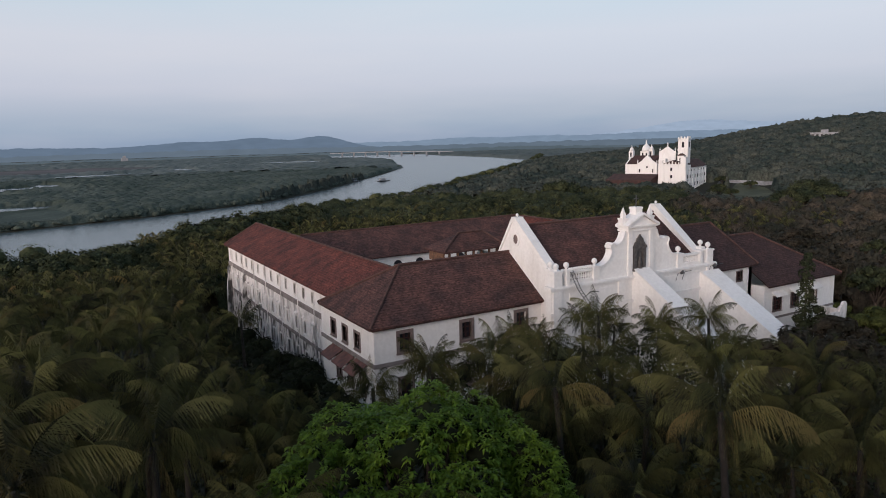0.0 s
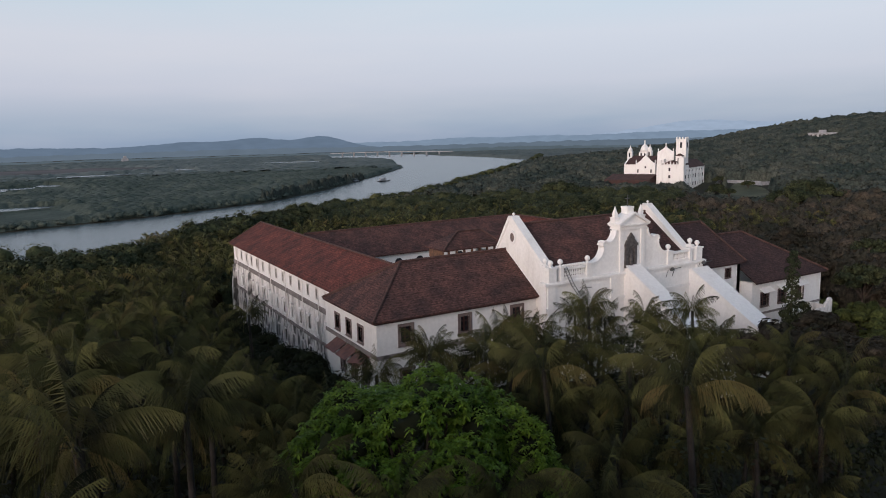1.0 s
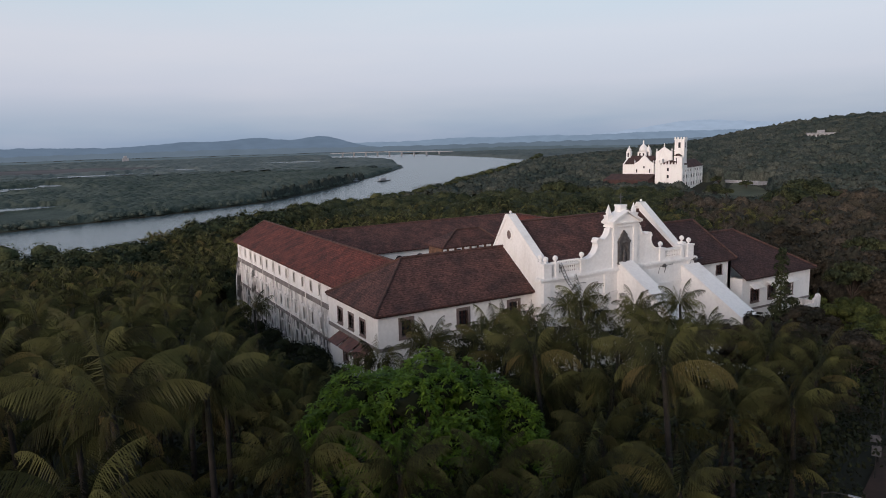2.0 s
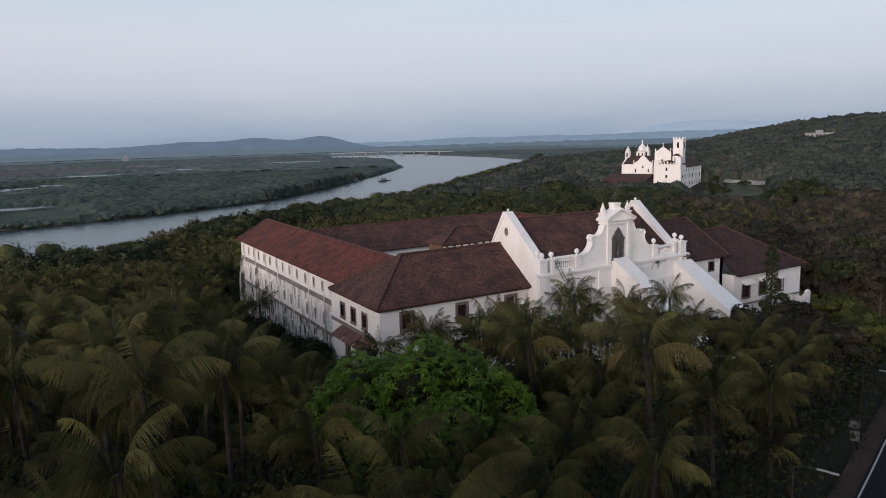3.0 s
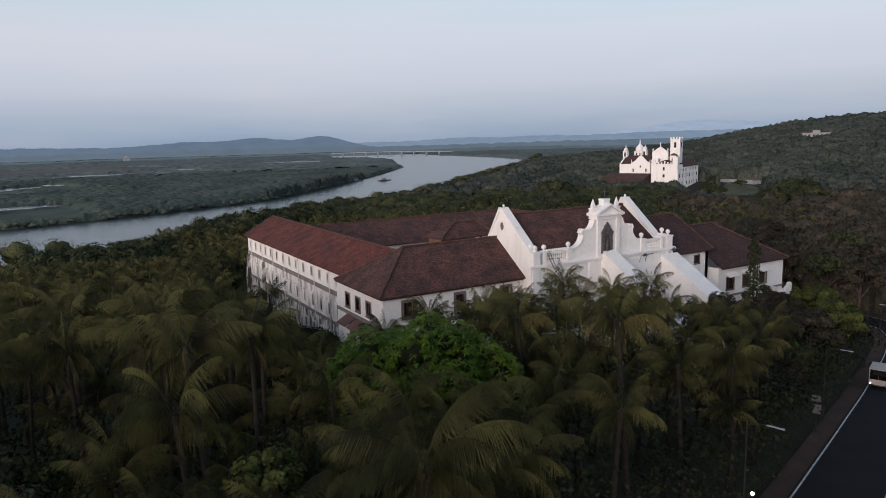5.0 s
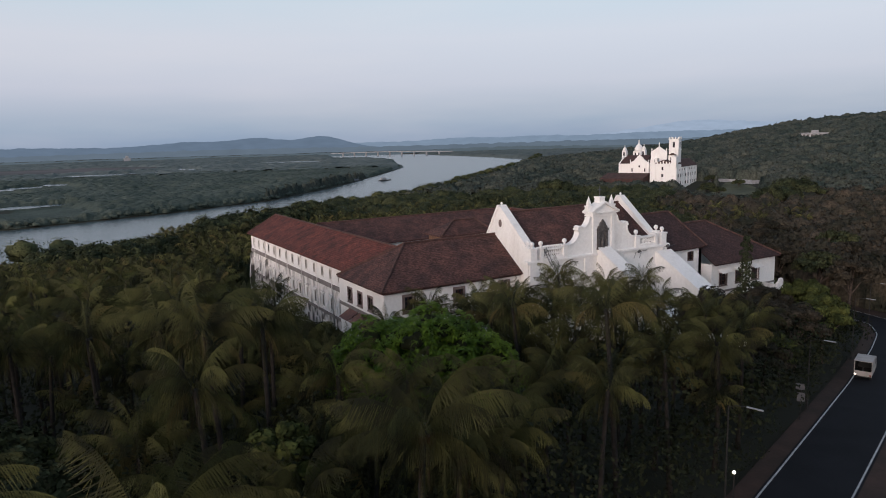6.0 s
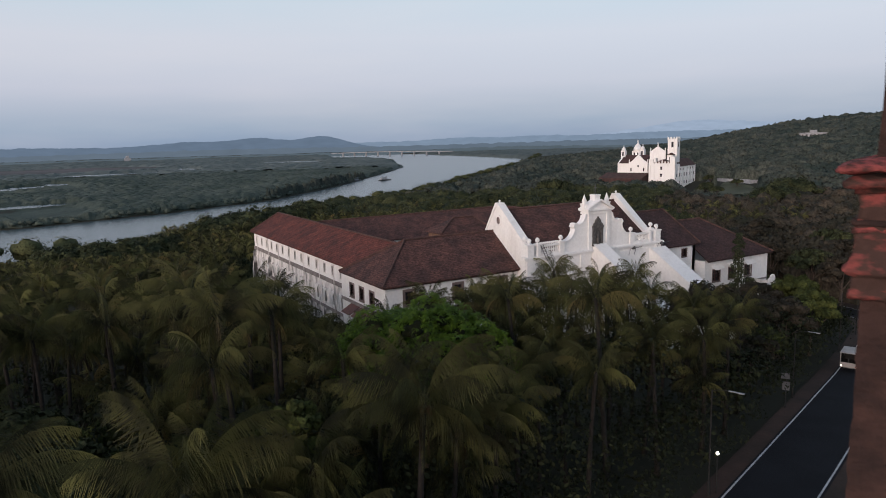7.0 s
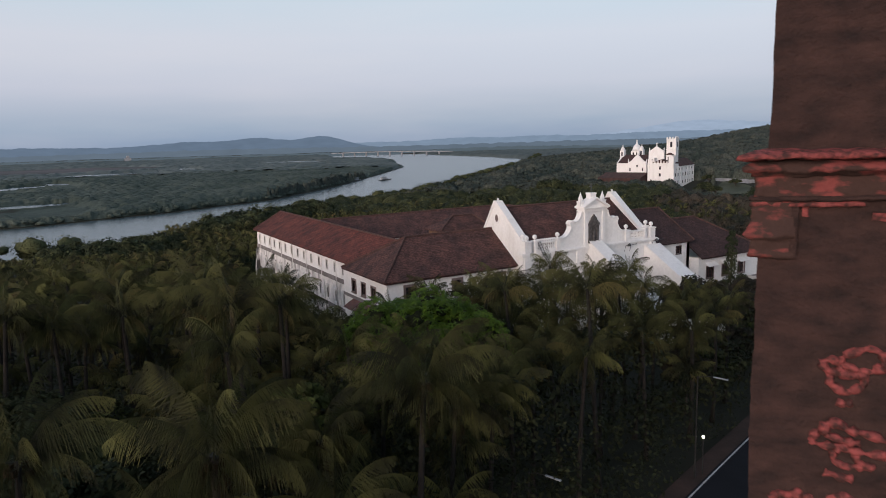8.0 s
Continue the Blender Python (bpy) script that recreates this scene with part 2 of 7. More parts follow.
# ---------------------------------------------------------------- mesh helpers
class Geo:
    """Collects faces for one mesh."""

    def __init__(self):
        self.v, self.f, self.weld = [], [], False

    def face(self, *pts):
        k = len(self.v)
        self.v += [tuple(p) for p in pts]
        self.f.append(tuple(range(k, k + len(pts))))
        return self

    def add(self, verts, faces, m=None):
        k = len(self.v)
        self.v += [tuple(m @ Vector(p)) if m else tuple(p) for p in verts]
        self.f += [tuple(i + k for i in f) for f in faces]
        return self

    def box(self, x0, x1, y0, y1, z0, z1, m=None):
        v = [(x, y, z) for z in (z0, z1) for y in (y0, y1) for x in (x0, x1)]
        return self.add(v, [(0, 2, 3, 1), (4, 5, 7, 6), (0, 1, 5, 4), (1, 3, 7, 5), (3, 2, 6, 7), (2, 0, 4, 6)], m)

    def prism(self, poly, axis, a, b):
        """A polygon pushed along an axis from a to b; the polygon gives the other two coordinates, in order."""
        k = "xyz".index(axis)

        def p3(p, c):
            q = list(p)
            q.insert(k, c)
            return tuple(q)

        n = len(poly)
        v = [p3(p, a) for p in poly] + [p3(p, b) for p in poly]
        f = [tuple(range(n)), tuple(range(2 * n - 1, n - 1, -1))] + [(i, i + n, (i + 1) % n + n, (i + 1) % n) for i in range(n)]
        return self.add(v, f)

    def lathe(self, profile, n=10, m=None):
        """profile: (radius, height) from below."""
        v, f = [], []
        for r, z in profile:
            v += [(r * math.cos(2 * math.pi * i / n), r * math.sin(2 * math.pi * i / n), z) for i in range(n)]
        for j in range(len(profile) - 1):
            f += [(j * n + i, j * n + (i + 1) % n, (j + 1) * n + (i + 1) % n, (j + 1) * n + i) for i in range(n)]
        f += [tuple(range(n - 1, -1, -1)), tuple(range((len(profile) - 1) * n, len(profile) * n))]
        return self.add(v, f, m)

    def tube(self, pts, radii, n=6):
        """A round bar through points."""
        v, f = [], []
        pts = [Vector(p) for p in pts]
        for i, p in enumerate(pts):
            d = (pts[min(i + 1, len(pts) - 1)] - pts[max(i - 1, 0)]).normalized()
            s = d.cross((0.3, 0.9, 0.1) if abs(d.z) > 0.7 else (0, 0, 1)).normalized()
            u = s.cross(d)
            r = radii[i] if isinstance(radii, (list, tuple)) else radii
            v += [p + r * (s * math.cos(2 * math.pi * k / n) + u * math.sin(2 * math.pi * k / n)) for k in range(n)]
        for j in range(len(pts) - 1):
            f += [(j * n + i, j * n + (i + 1) % n, (j + 1) * n + (i + 1) % n, (j + 1) * n + i) for i in range(n)]
        f += [tuple(range(n - 1, -1, -1)), tuple(range((len(pts) - 1) * n, len(pts) * n))]
        return self.add(v, f)

    def mesh(self, name, mat, origin=(0, 0, 0), smooth=False, weld=False):
        me = bpy.data.meshes.new(name)
        o = Vector(origin)
        me.from_pydata([tuple(Vector(p) - o) for p in self.v], [], self.f)
        me.materials.append(mat)
        if smooth:
            me.shade_smooth()
        bm = bmesh.new()
        bm.from_mesh(me)
        if weld or self.weld:
            bmesh.ops.remove_doubles(bm, verts=bm.verts, dist=0.0005)
        bmesh.ops.recalc_face_normals(bm, faces=bm.faces)
        bm.to_mesh(me)
        bm.free()
        return me


def quick_mesh(name, verts, faces, mat):
    """A large mesh from arrays; faces all of one length."""
    verts, faces = np.asarray(verts, np.float32), np.asarray(faces, np.int32)
    me = bpy.data.meshes.new(name)
    k = faces.shape[1]
    me.vertices.add(len(verts))
    me.vertices.foreach_set("co", verts.ravel())
    me.loops.add(faces.size)
    me.loops.foreach_set("vertex_index", faces.ravel())
    me.polygons.add(len(faces))
    me.polygons.foreach_set("loop_start", np.arange(0, faces.size, k, dtype=np.int32))
    me.update(calc_edges=True)
    me.materials.append(mat)
    return me


def thing(name, at, label, category, group="", kind="", rz=0.0):
    """An Empty at a thing's base."""
    ob = new(name)
    ob.empty_display_size = 0.5
    ob.matrix_world = pose(*at, 0, 0, rz)
    tagged(ob, label, category, group, kind)
    return ob


def part(name, geo, mat, parent, label="", at=None, rz=0.0, smooth=False, world=False):
    """One mesh under a thing or a part. geo: a Geo in the parent's own coordinates (or the world's, for an unturned parent), or a ready mesh."""
    me = geo if isinstance(geo, bpy.types.Mesh) else geo.mesh(name, mat, ORIGIN.get(parent.name, (0, 0, 0)) if world else (0, 0, 0), smooth)
    ob = new(name, me)
    ob.parent = parent
    if world:
        ORIGIN[ob.name] = ORIGIN.get(parent.name, (0, 0, 0))
    if at is not None:
        ob.matrix_basis = pose(*at, 0, 0, rz)
    if label:
        tagged(ob, label)
    return ob


ORIGIN = {}


def place(name, at, label, category, group="", kind=""):
    """A thing whose parts are written in the world's coordinates."""
    ob = thing(name, at, label, category, group, kind)
    ORIGIN[ob.name] = at
    return ob


def whole(name, geo, mat, at, label, category, group="", kind="", smooth=False):
    """A thing of one mesh, written in the world's coordinates."""
    ob = new(name, geo.mesh(name, mat, at, smooth))
    ob.location = at
    return tagged(ob, label, category, group, kind)


# ---------------------------------------------------------------- ground, river
RIVER = [(-900, 260), (-300, 262), (-15, 274), (42, 268), (70, 310), (112, 372), (165, 395), (215, 425), (440, 650), (640, 850), (850, 1100), (880, 1160), (965, 1430), (1030, 1790), (1090, 2000), (1100, 2400),
         (900, 2400), (825, 2150), (680, 1760), (668, 1660), (722, 1535), (690, 1400), (600, 1215), (535, 1055), (410, 870), (250, 650), (150, 535), (60, 484), (-25, 452), (-300, 470), (-900, 520)]
PONDS = [(-18, 574, 34, 13, 0.25), (60, 1195, 76, 24, 0.28), (148, 1215, 13, 14, 0.2), (-24, 884, 24, 18, 0.8), (6, 924, 13, 26, 0.2), (-52, 846, 20, 16, 0.4), (217, 1320, 26, 40, 0.2), (470, 1520, 90, 50, -0.15)]
FIELD = (10, 1540, 190, 150, -0.25)


def segment_gap(px, py, poly, closed=True):
    """The distance of arrays of points from a line of corners."""
    best = np.full(px.shape, 1e9)
    n = len(poly)
    for i in range(n if closed else n - 1):
        (ax, ay), (bx, by) = poly[i], poly[(i + 1) % n]
        dx, dy = bx - ax, by - ay
        t = np.clip(((px - ax) * dx + (py - ay) * dy) / (dx * dx + dy * dy), 0, 1)
        best = np.minimum(best, np.hypot(px - ax - t * dx, py - ay - t * dy))
    return best


def inside(px, py, poly):
    hit = np.zeros(px.shape, bool)
    n = len(poly)
    for i in range(n):
        (ax, ay), (bx, by) = poly[i], poly[(i + 1) % n]
        if ay == by:
            continue
        hit ^= ((ay > py) != (by > py)) & (px < (bx - ax) * (py - ay) / (by - ay) + ax)
    return hit


ROAD = [(-60, -22.3), (-30, -11.8), (0, -1.2), (28.8, 8.95), (42.8, 13.85), (54.5, 18.1), (71, 24.3), (91.7, 32.8), (106, 39.3), (116, 46), (122, 57), (127, 75), (140, 110), (165, 150), (200, 190)]
ROAD_HALF = 2.75


def oval(x, y, px, py, a_, b_, rot):
    """Under one inside an oval patch."""
    c, s = math.cos(rot), math.sin(rot)
    return np.hypot(((x - px) * c + (y - py) * s) / a_, (-(x - px) * s + (y - py) * c) / b_)


def ripple(x, y, s):
    return np.sin(x / s + 1.3 * np.sin(y / (1.7 * s))) * np.cos(y / (1.2 * s) + 0.7 * np.sin(x / (1.4 * s)))


def ground_z(x, y):
    """Height of the land."""
    x, y = np.asarray(x, float), np.asarray(y, float)
    d = np.hypot(x - 20, y + 5)
    z = 3.0 + 15.3 * np.exp(-((d / 140.0) ** 2))
    far = np.clip((d - 150) / 300, 0, 1)
    z = z + far * 1.2 * ripple(x, y, 60)
    # the long wooded rise to the east
    a = np.degrees(np.arctan2(x, y))
    z = z + 58 * np.exp(-(((x - 1250) / 420.0) ** 2)) * np.exp(-(((y - 480) / 330.0) ** 2)) + 24 * np.exp(-(((x - 820) / 260.0) ** 2)) * np.exp(-(((y - 330) / 200.0) ** 2)) * (x > 0)
    z = z + 8 * np.exp(-(((x - 560) / 260.0) ** 2)) * np.exp(-(((y - 560) / 200.0) ** 2))
    z = z + 15 * np.exp(-(((x - 930) / 190.0) ** 2)) * np.exp(-(((y - 600) / 170.0) ** 2))
    z = z - 3.5 * np.exp(-(((x - 384) / 34.0) ** 2) - ((y - 330) / 34.0) ** 2)
    gap = segment_gap(x, y, RIVER)
    sd = np.where(inside(x, y, RIVER), -gap, gap)
    z = np.where(sd < 40, np.minimum(z, np.clip(sd * 0.12, -3, 30)), z)
    for px, py, a_, b_, rot in [*PONDS, FIELD]:
        z = np.where(oval(x, y, px, py, a_ * 1.3, b_ * 1.4, rot) < 1, 4.0, z)
    return z


def gz(x, y):
    return float(ground_z(np.array([x]), np.array([y]))[0])


def build_ground():
    radii = [0.0] + list(np.arange(3, 150, 3.0))
    while radii[-1] < 4800:
        radii.append(radii[-1] * 1.022)
    na = 320
    ang = np.linspace(0, 2 * np.pi, na, endpoint=False)
    r, a = np.meshgrid(np.array(radii[1:]), ang, indexing="ij")
    x, y = r * np.sin(a), r * np.cos(a)
    z = ground_z(x, y)
    rd = segment_gap(x, y, ROAD, False)
    z = z - 0.25 * (rd < 9)
    v = np.concatenate([[[0, 0, gz(0, 0)]], np.stack([x, y, z], -1).reshape(-1, 3)])
    nr = len(radii) - 1
    i, j = np.meshgrid(np.arange(nr - 1), np.arange(na), indexing="ij")
    k = (j + 1) % na
    f = np.stack([1 + i * na + j, 1 + i * na + k, 1 + (i + 1) * na + k, 1 + (i + 1) * na + j], -1).reshape(-1, 4)
    me = quick_mesh("ground", v, f, GROUND)
    me.shade_smooth()
    tagged(new("ground", me), "dark scrub-covered ground sloping down to a river", "ground", kind="structure")


build_ground()
g = Geo()
for i in range(12):
    for j in range(12):
        x0, x1, y0, y1 = -4200 + i * 700, -4200 + (i + 1) * 700, -4200 + j * 700, -4200 + (j + 1) * 700
        g.face((x0, y0, 0), (x1, y0, 0), (x1, y1, 0), (x0, y1, 0))
tagged(new("water", g.mesh("water", water_mat)), "calm grey-blue river water reflecting the dusk sky", "water", kind="structure")


def ribbon(line, off0, off1, lift, step=1.5):
    """A strip along a line of corners, between two offsets to its right, laid on the land."""
    pts = []
    for (ax, ay), (bx, by) in zip(line, line[1:]):
        n = max(1, int(math.hypot(bx - ax, by - ay) / step))
        pts += [(ax + (bx - ax) * k / n, ay + (by - ay) * k / n) for k in range(n)]
    pts.append(line[-1])
    for _ in range(4):
        pts = [pts[0]] + [tuple((np.array(pts[i - 1]) + 2 * np.array(pts[i]) + np.array(pts[i + 1])) / 4) for i in range(1, len(pts) - 1)] + [pts[-1]]
    g, rows = Geo(), []
    for i, p in enumerate(pts):
        q0, q1 = pts[max(i - 1, 0)], pts[min(i + 1, len(pts) - 1)]
        d = np.array(q1) - np.array(q0)
        d = d / np.linalg.norm(d)
        nx, ny = d[1], -d[0]
        zc = gz(*p)
        rows.append([(p[0] + nx * o, p[1] + ny * o, zc + lift) for o in (off0, off1)])
    for r0, r1 in zip(rows, rows[1:]):
        g.face(r0[0], r0[1], r1[1], r1[0])
    return g


tagged(new("verge", ribbon(ROAD, -4.6, 7.5, 0.02).mesh("verge", EARTH)), "bare red-brown earth verge beside the road", "verge", kind="structure")
tagged(new("road", ribbon(ROAD, -3.0, 3.0, 0.07).mesh("road", ASPHALT)), "dark asphalt two-lane road with white edge lines", "road", kind="structure")
for side in (-1, 1):
    tagged(new("edge_line", ribbon(ROAD, side * 2.75 - 0.07, side * 2.75 + 0.07, 0.085).mesh("edge_line", ROADPAINT)), "white painted edge line along the asphalt road", "road marking", kind="structure")


def patch(name, px, py, a_, b_, rot, z, mat, label, category, seed):
    """A flat sheet with an uneven outline."""
    pts = []
    for k in range(40):
        t = 2 * math.pi * k / 40
        r = 1 + 0.28 * noise.noise(Vector((2 * math.cos(t), 2 * math.sin(t), seed)))
        u, v = a_ * r * math.cos(t), b_ * r * math.sin(t)
        pts.append((px + u * math.cos(rot) - v * math.sin(rot), py + u * math.sin(rot) + v * math.cos(rot), z))
    tagged(new(name, Geo().face(*pts).mesh(name, mat)), label, category, kind="structure")


for i, p in enumerate(PONDS):
    patch("pond", *p, 4.25, water_mat, "shallow marsh pool reflecting the sky", "water", i * 7.1)
LAWN = material("dry_lawn", (0.105, 0.105, 0.062), (0.055, 0.060, 0.036), 0.08, 0.95, 0.1, 0.3)
v, f = [], []
for i in range(9):
    for k in range(40):
        t = 2 * math.pi * k / 40
        r = i / 8 * (1 + 0.15 * math.sin(3 * t + 1) + 0.08 * math.sin(5 * t))
        u, w = 42 * r * math.cos(t), 15 * r * math.sin(t)
        x, y = 404 + u * math.cos(0.62) - w * math.sin(0.62), 294 + u * math.sin(0.62) + w * math.cos(0.62)
        v.append((x, y, gz(x, y) + 0.6))
        if i:
            f.append((i * 40 + k - 40, i * 40 + (k + 1) % 40 - 40, i * 40 + (k + 1) % 40, i * 40 + k))
tagged(new("lawn", quick_mesh("lawn", v, f, LAWN)), "pale mown lawn beside the cathedral", "lawn", kind="structure")
FIELDGRASS = material("dry_field", (0.12, 0.10, 0.10), (0.075, 0.07, 0.07), 0.01, 0.95, 0.1, 0.1)
patch("field", *FIELD, 4.2, FIELDGRASS, "flat dry purplish-brown field on the river plain", "field", 3.3)


# ---------------------------------------------------------------- building parts
def wall_geo(ax, a0, a1, c, t, z0, z1, holes=()):
    """A wall along x or y with its outer face at c and thickness t (signed), with openings through it: (from, to, sill, head)."""
    g = Geo()

    def p(u, w, z):
        return (u, w, z) if ax == "x" else (w, u, z)

    us = sorted({a0, a1, *(h[0] for h in holes), *(h[1] for h in holes)})
    zs = sorted({z0, z1, *(h[2] for h in holes), *(h[3] for h in holes)})
    for u0, u1 in zip(us, us[1:]):
        for b0, b1 in zip(zs, zs[1:]):
            um, zm = (u0 + u1) / 2, (b0 + b1) / 2
            if any(h[0] < um < h[1] and h[2] < zm < h[3] for h in holes):
                continue
            for w in (c, c + t):
                g.face(p(u0, w, b0), p(u1, w, b0), p(u1, w, b1), p(u0, w, b1))
    for u0, u1, b0, b1 in [*holes, (a0, a1, z0, z1)]:
        g.face(p(u0, c, b0), p(u0, c + t, b0), p(u0, c + t, b1), p(u0, c, b1))
        g.face(p(u1, c, b0), p(u1, c + t, b0), p(u1, c + t, b1), p(u1, c, b1))
        g.face(p(u0, c, b0), p(u1, c, b0), p(u1, c + t, b0), p(u0, c + t, b0))
        g.face(p(u0, c, b1), p(u1, c, b1), p(u1, c + t, b1), p(u0, c + t, b1))
    return g


WINDOWS = {}


def window_meshes(w, h, border, stone):
    """Frame, leaves, bars and sill of one window, looking to -y, its opening's sill at the origin."""
    key = (w, h, border, stone.name)
    if key not in WINDOWS:
        f = Geo()
        b = border
        f.box(-w / 2 - b, -w / 2, -0.07, 0.25, -b * 0.8, h + b).box(w / 2, w / 2 + b, -0.07, 0.25, -b * 0.8, h + b)
        f.box(-w / 2, w / 2, -0.07, 0.25, h, h + b).box(-w / 2, w / 2, -0.07, 0.25, -b * 0.8, 0)
        s = Geo().box(-w / 2 - b * 1.2, w / 2 + b * 1.2, -0.16, -0.07, -b * 1.1, -b * 0.7)
        leaf = Geo()
        for x0, x1 in ((-w / 2, -0.02), (0.02, w / 2)):
            leaf.box(x0, x0 + 0.09, 0.26, 0.32, 0, h).box(x1 - 0.09, x1, 0.26, 0.32, 0, h)
            for k in range(4):
                z = h * k / 3
                leaf.box(x0 + 0.09, x1 - 0.09, 0.26, 0.32, max(0, z - 0.05), min(h, z + 0.05))
        pane = Geo().box(-w / 2, w / 2, 0.30, 0.31, 0, h)
        WINDOWS[key] = (f.mesh("window", stone), s.mesh("sill", stone), leaf.mesh("casement", SHUTTER), pane.mesh("pane", GLASS))
    return WINDOWS[key]


def window(parent, x, y, z, w, h, border=0.3, rz=0.0, stone=None):
    """A framed window set in a wall of a thing."""
    f, s, leaf, pane = window_meshes(w, h, border, stone or FRAMESTONE)
    o = ORIGIN[parent.name]
    ob = part("window", f, None, parent, at=(x - o[0], y - o[1], z - o[2]), rz=rz)
    part("sill", s, None, ob)
    part("casement", leaf, None, ob)
    part("pane", pane, None, ob)
    return ob


def slab(parent, name, pts, mat, t=0.22, label=""):
    """A roof plane: its upper corners, with thickness below."""
    g = Geo()
    low = [(x, y, z - t) for x, y, z in pts]
    n = len(pts)
    g.face(*pts).face(*reversed(low))
    for i in range(n):
        j = (i + 1) % n
        g.face(pts[i], low[i], low[j], pts[j])
    return part(name, g, mat, parent, label, world=True)


def caps(parent, lines, label="row of half-round clay ridge tiles"):
    """Half-round tiles along a roof's ridges and hips, one after another."""
    for a, b in lines:
        a, b = Vector(a), Vector(b)
        n = max(2, int((b - a).length / 0.45))
        g = Geo()
        for k in range(n):
            p, q = a.lerp(b, k / n), a.lerp(b, (k + 1.12) / n)
            lift = 0.02 + 0.015 * random.random()
            g.tube([p + Vector((0, 0, lift)), q + Vector((0, 0, lift + 0.03))], [0.17, 0.145], 6)
        tagged(part("ridge", g, RIDGE, parent, label, world=True), kind="stuff")


BASE = 9.0   # foot of the convent's walls, sunk into the slope


# ---- left wing: three storeys, tiled, facing the palms
lw = place("convent_wing", (37.5, 110, 11), "long three-storey whitewashed convent wing with stained walls and red tiled roof", "building")
top_y = [87.6, 91.5, 95.4, 99.4, 103.7, 107.8, 111.65, 115.5, 119.6, 123.6, 127.5, 131.0, 135.0, 139.1]
holes = [(y - 0.4, y + 0.4, 22.65, 24.25) for y in top_y]
part("upper_wall", wall_geo("y", 80.5, 141.4, 31.4, 0.8, 21.25, 25.35, holes), WHITEWASH, lw, "whitewashed top-storey wall", world=True)
mid_holes = [(y - 0.42, y + 0.42, 17.35, 19.25) for y in top_y]
part("middle_wall", wall_geo("y", 80.5, 141.4, 31.4, 0.8, 16.35, 21.25, mid_holes), OLDWASH, lw, "streaked whitewashed wall", world=True)
low_holes = [(y - 0.5, y + 0.5, 12.4, 14.5) for y in top_y]
part("lower_wall", wall_geo("y", 80.5, 141.4, 31.4, 0.8, BASE, 16.35, low_holes), GRIMED, lw, "blackened mouldy plaster wall", world=True)
part("end_wall", wall_geo("x", 32.2, 43.2, 141.4, -0.8, BASE, 25.35), OLDWASH, lw, world=True)
part("gable", Geo().prism([(31.4, 25.35), (43.9, 25.35), (37.6, 28.6)], "y", 140.6, 141.4), OLDWASH, lw, world=True)
part("courtyard_wall", wall_geo("y", 80.5, 141.4, 43.9, -0.7, BASE, 25.35), WHITEWASH, lw, world=True)
for y in top_y:
    window(lw, 31.4, y, 22.65, 0.8, 1.6, 0.16, -90, OLDWASH)
    window(lw, 31.4, y, 17.35, 0.84, 1.9, 0.22, -90, WHITEWASH)
    window(lw, 31.4, y, 12.4, 1.0, 2.1, 0.26, -90, OLDWASH)
    hood = Geo().prism([(31.4, 19.62), (31.12, 19.60), (31.12, 19.70), (31.18, 19.80), (31.4, 19.92)], "y", 0, 1)
    hood.v = [(x, y - 0.85 + v * 1.7, z) for x, v, z in hood.v]
    part("hood", hood, OLDWASH, lw, "stained white moulded window hood", world=True)
part("band", Geo().box(31.22, 31.4, 80.5, 141.4, 21.12, 21.85), BANDSTONE, lw, "grey string course", world=True)
part("band", Geo().box(31.18, 31.4, 80.5, 141.4, 16.2, 16.62), BANDSTONE, lw, "dark string course", world=True)
part("cornice", Geo().prism([(31.4, 25.05), (31.25, 25.05), (31.0, 25.3), (31.0, 25.38), (31.4, 25.38)], "y", 80.5, 141.4), WHITEWASH, lw, world=True)
for k, (ya, yb) in enumerate(zip(top_y, top_y[1:])):
    ym = (ya + yb) / 2 + (0.4 if k % 3 == 0 else -0.3)
    part("pilaster", Geo().box(31.3, 31.4, ym - 0.16, ym + 0.16, BASE, 21.12), OLDWASH, lw, world=True)
    if k % 2 == 0:
        part("downpipe", Geo().tube([(31.12, ym + 0.7, 25.0), (31.2, ym + 0.7, 24.4), (31.2, ym + 0.75, 16.8), (31.1, ym + 0.75, 12)], 0.07, 6), OLDWASH, lw, "stained rainwater pipe", world=True)
for y0, y1 in ((140.2, 141.4), (128.6, 129.3)):
    part("buttress", Geo().prism([(31.4, BASE), (30.2, BASE), (30.5, 16.0), (30.95, 20.6), (31.4, 21.1)], "y", y0, y1), GRIMED, lw, "blackened sloping buttress", world=True)
E_, R_ = 30.75, 37.6
slab(lw, "roof", [(E_, 79.0, 25.25), (E_, 142.0, 25.25), (R_, 142.0, 29.0), (R_, 73.5, 29.0), (E_ + 1.0, 73.5, 25.8)], TILE_Y, label="red clay tile roof slope")
slab(lw, "roof", [(2 * R_ - E_, 79.0, 25.25), (2 * R_ - E_, 142.0, 25.25), (R_, 142.0, 29.0), (R_, 73.5, 29.0), (2 * R_ - E_, 73.5, 25.25)], TILE_Y, label="red clay tile roof slope")
caps(lw, [((R_, 74.5, 29.05), (R_, 142.0, 29.05)), ((E_, 142.0, 25.3), (R_, 142.0, 29.05))])

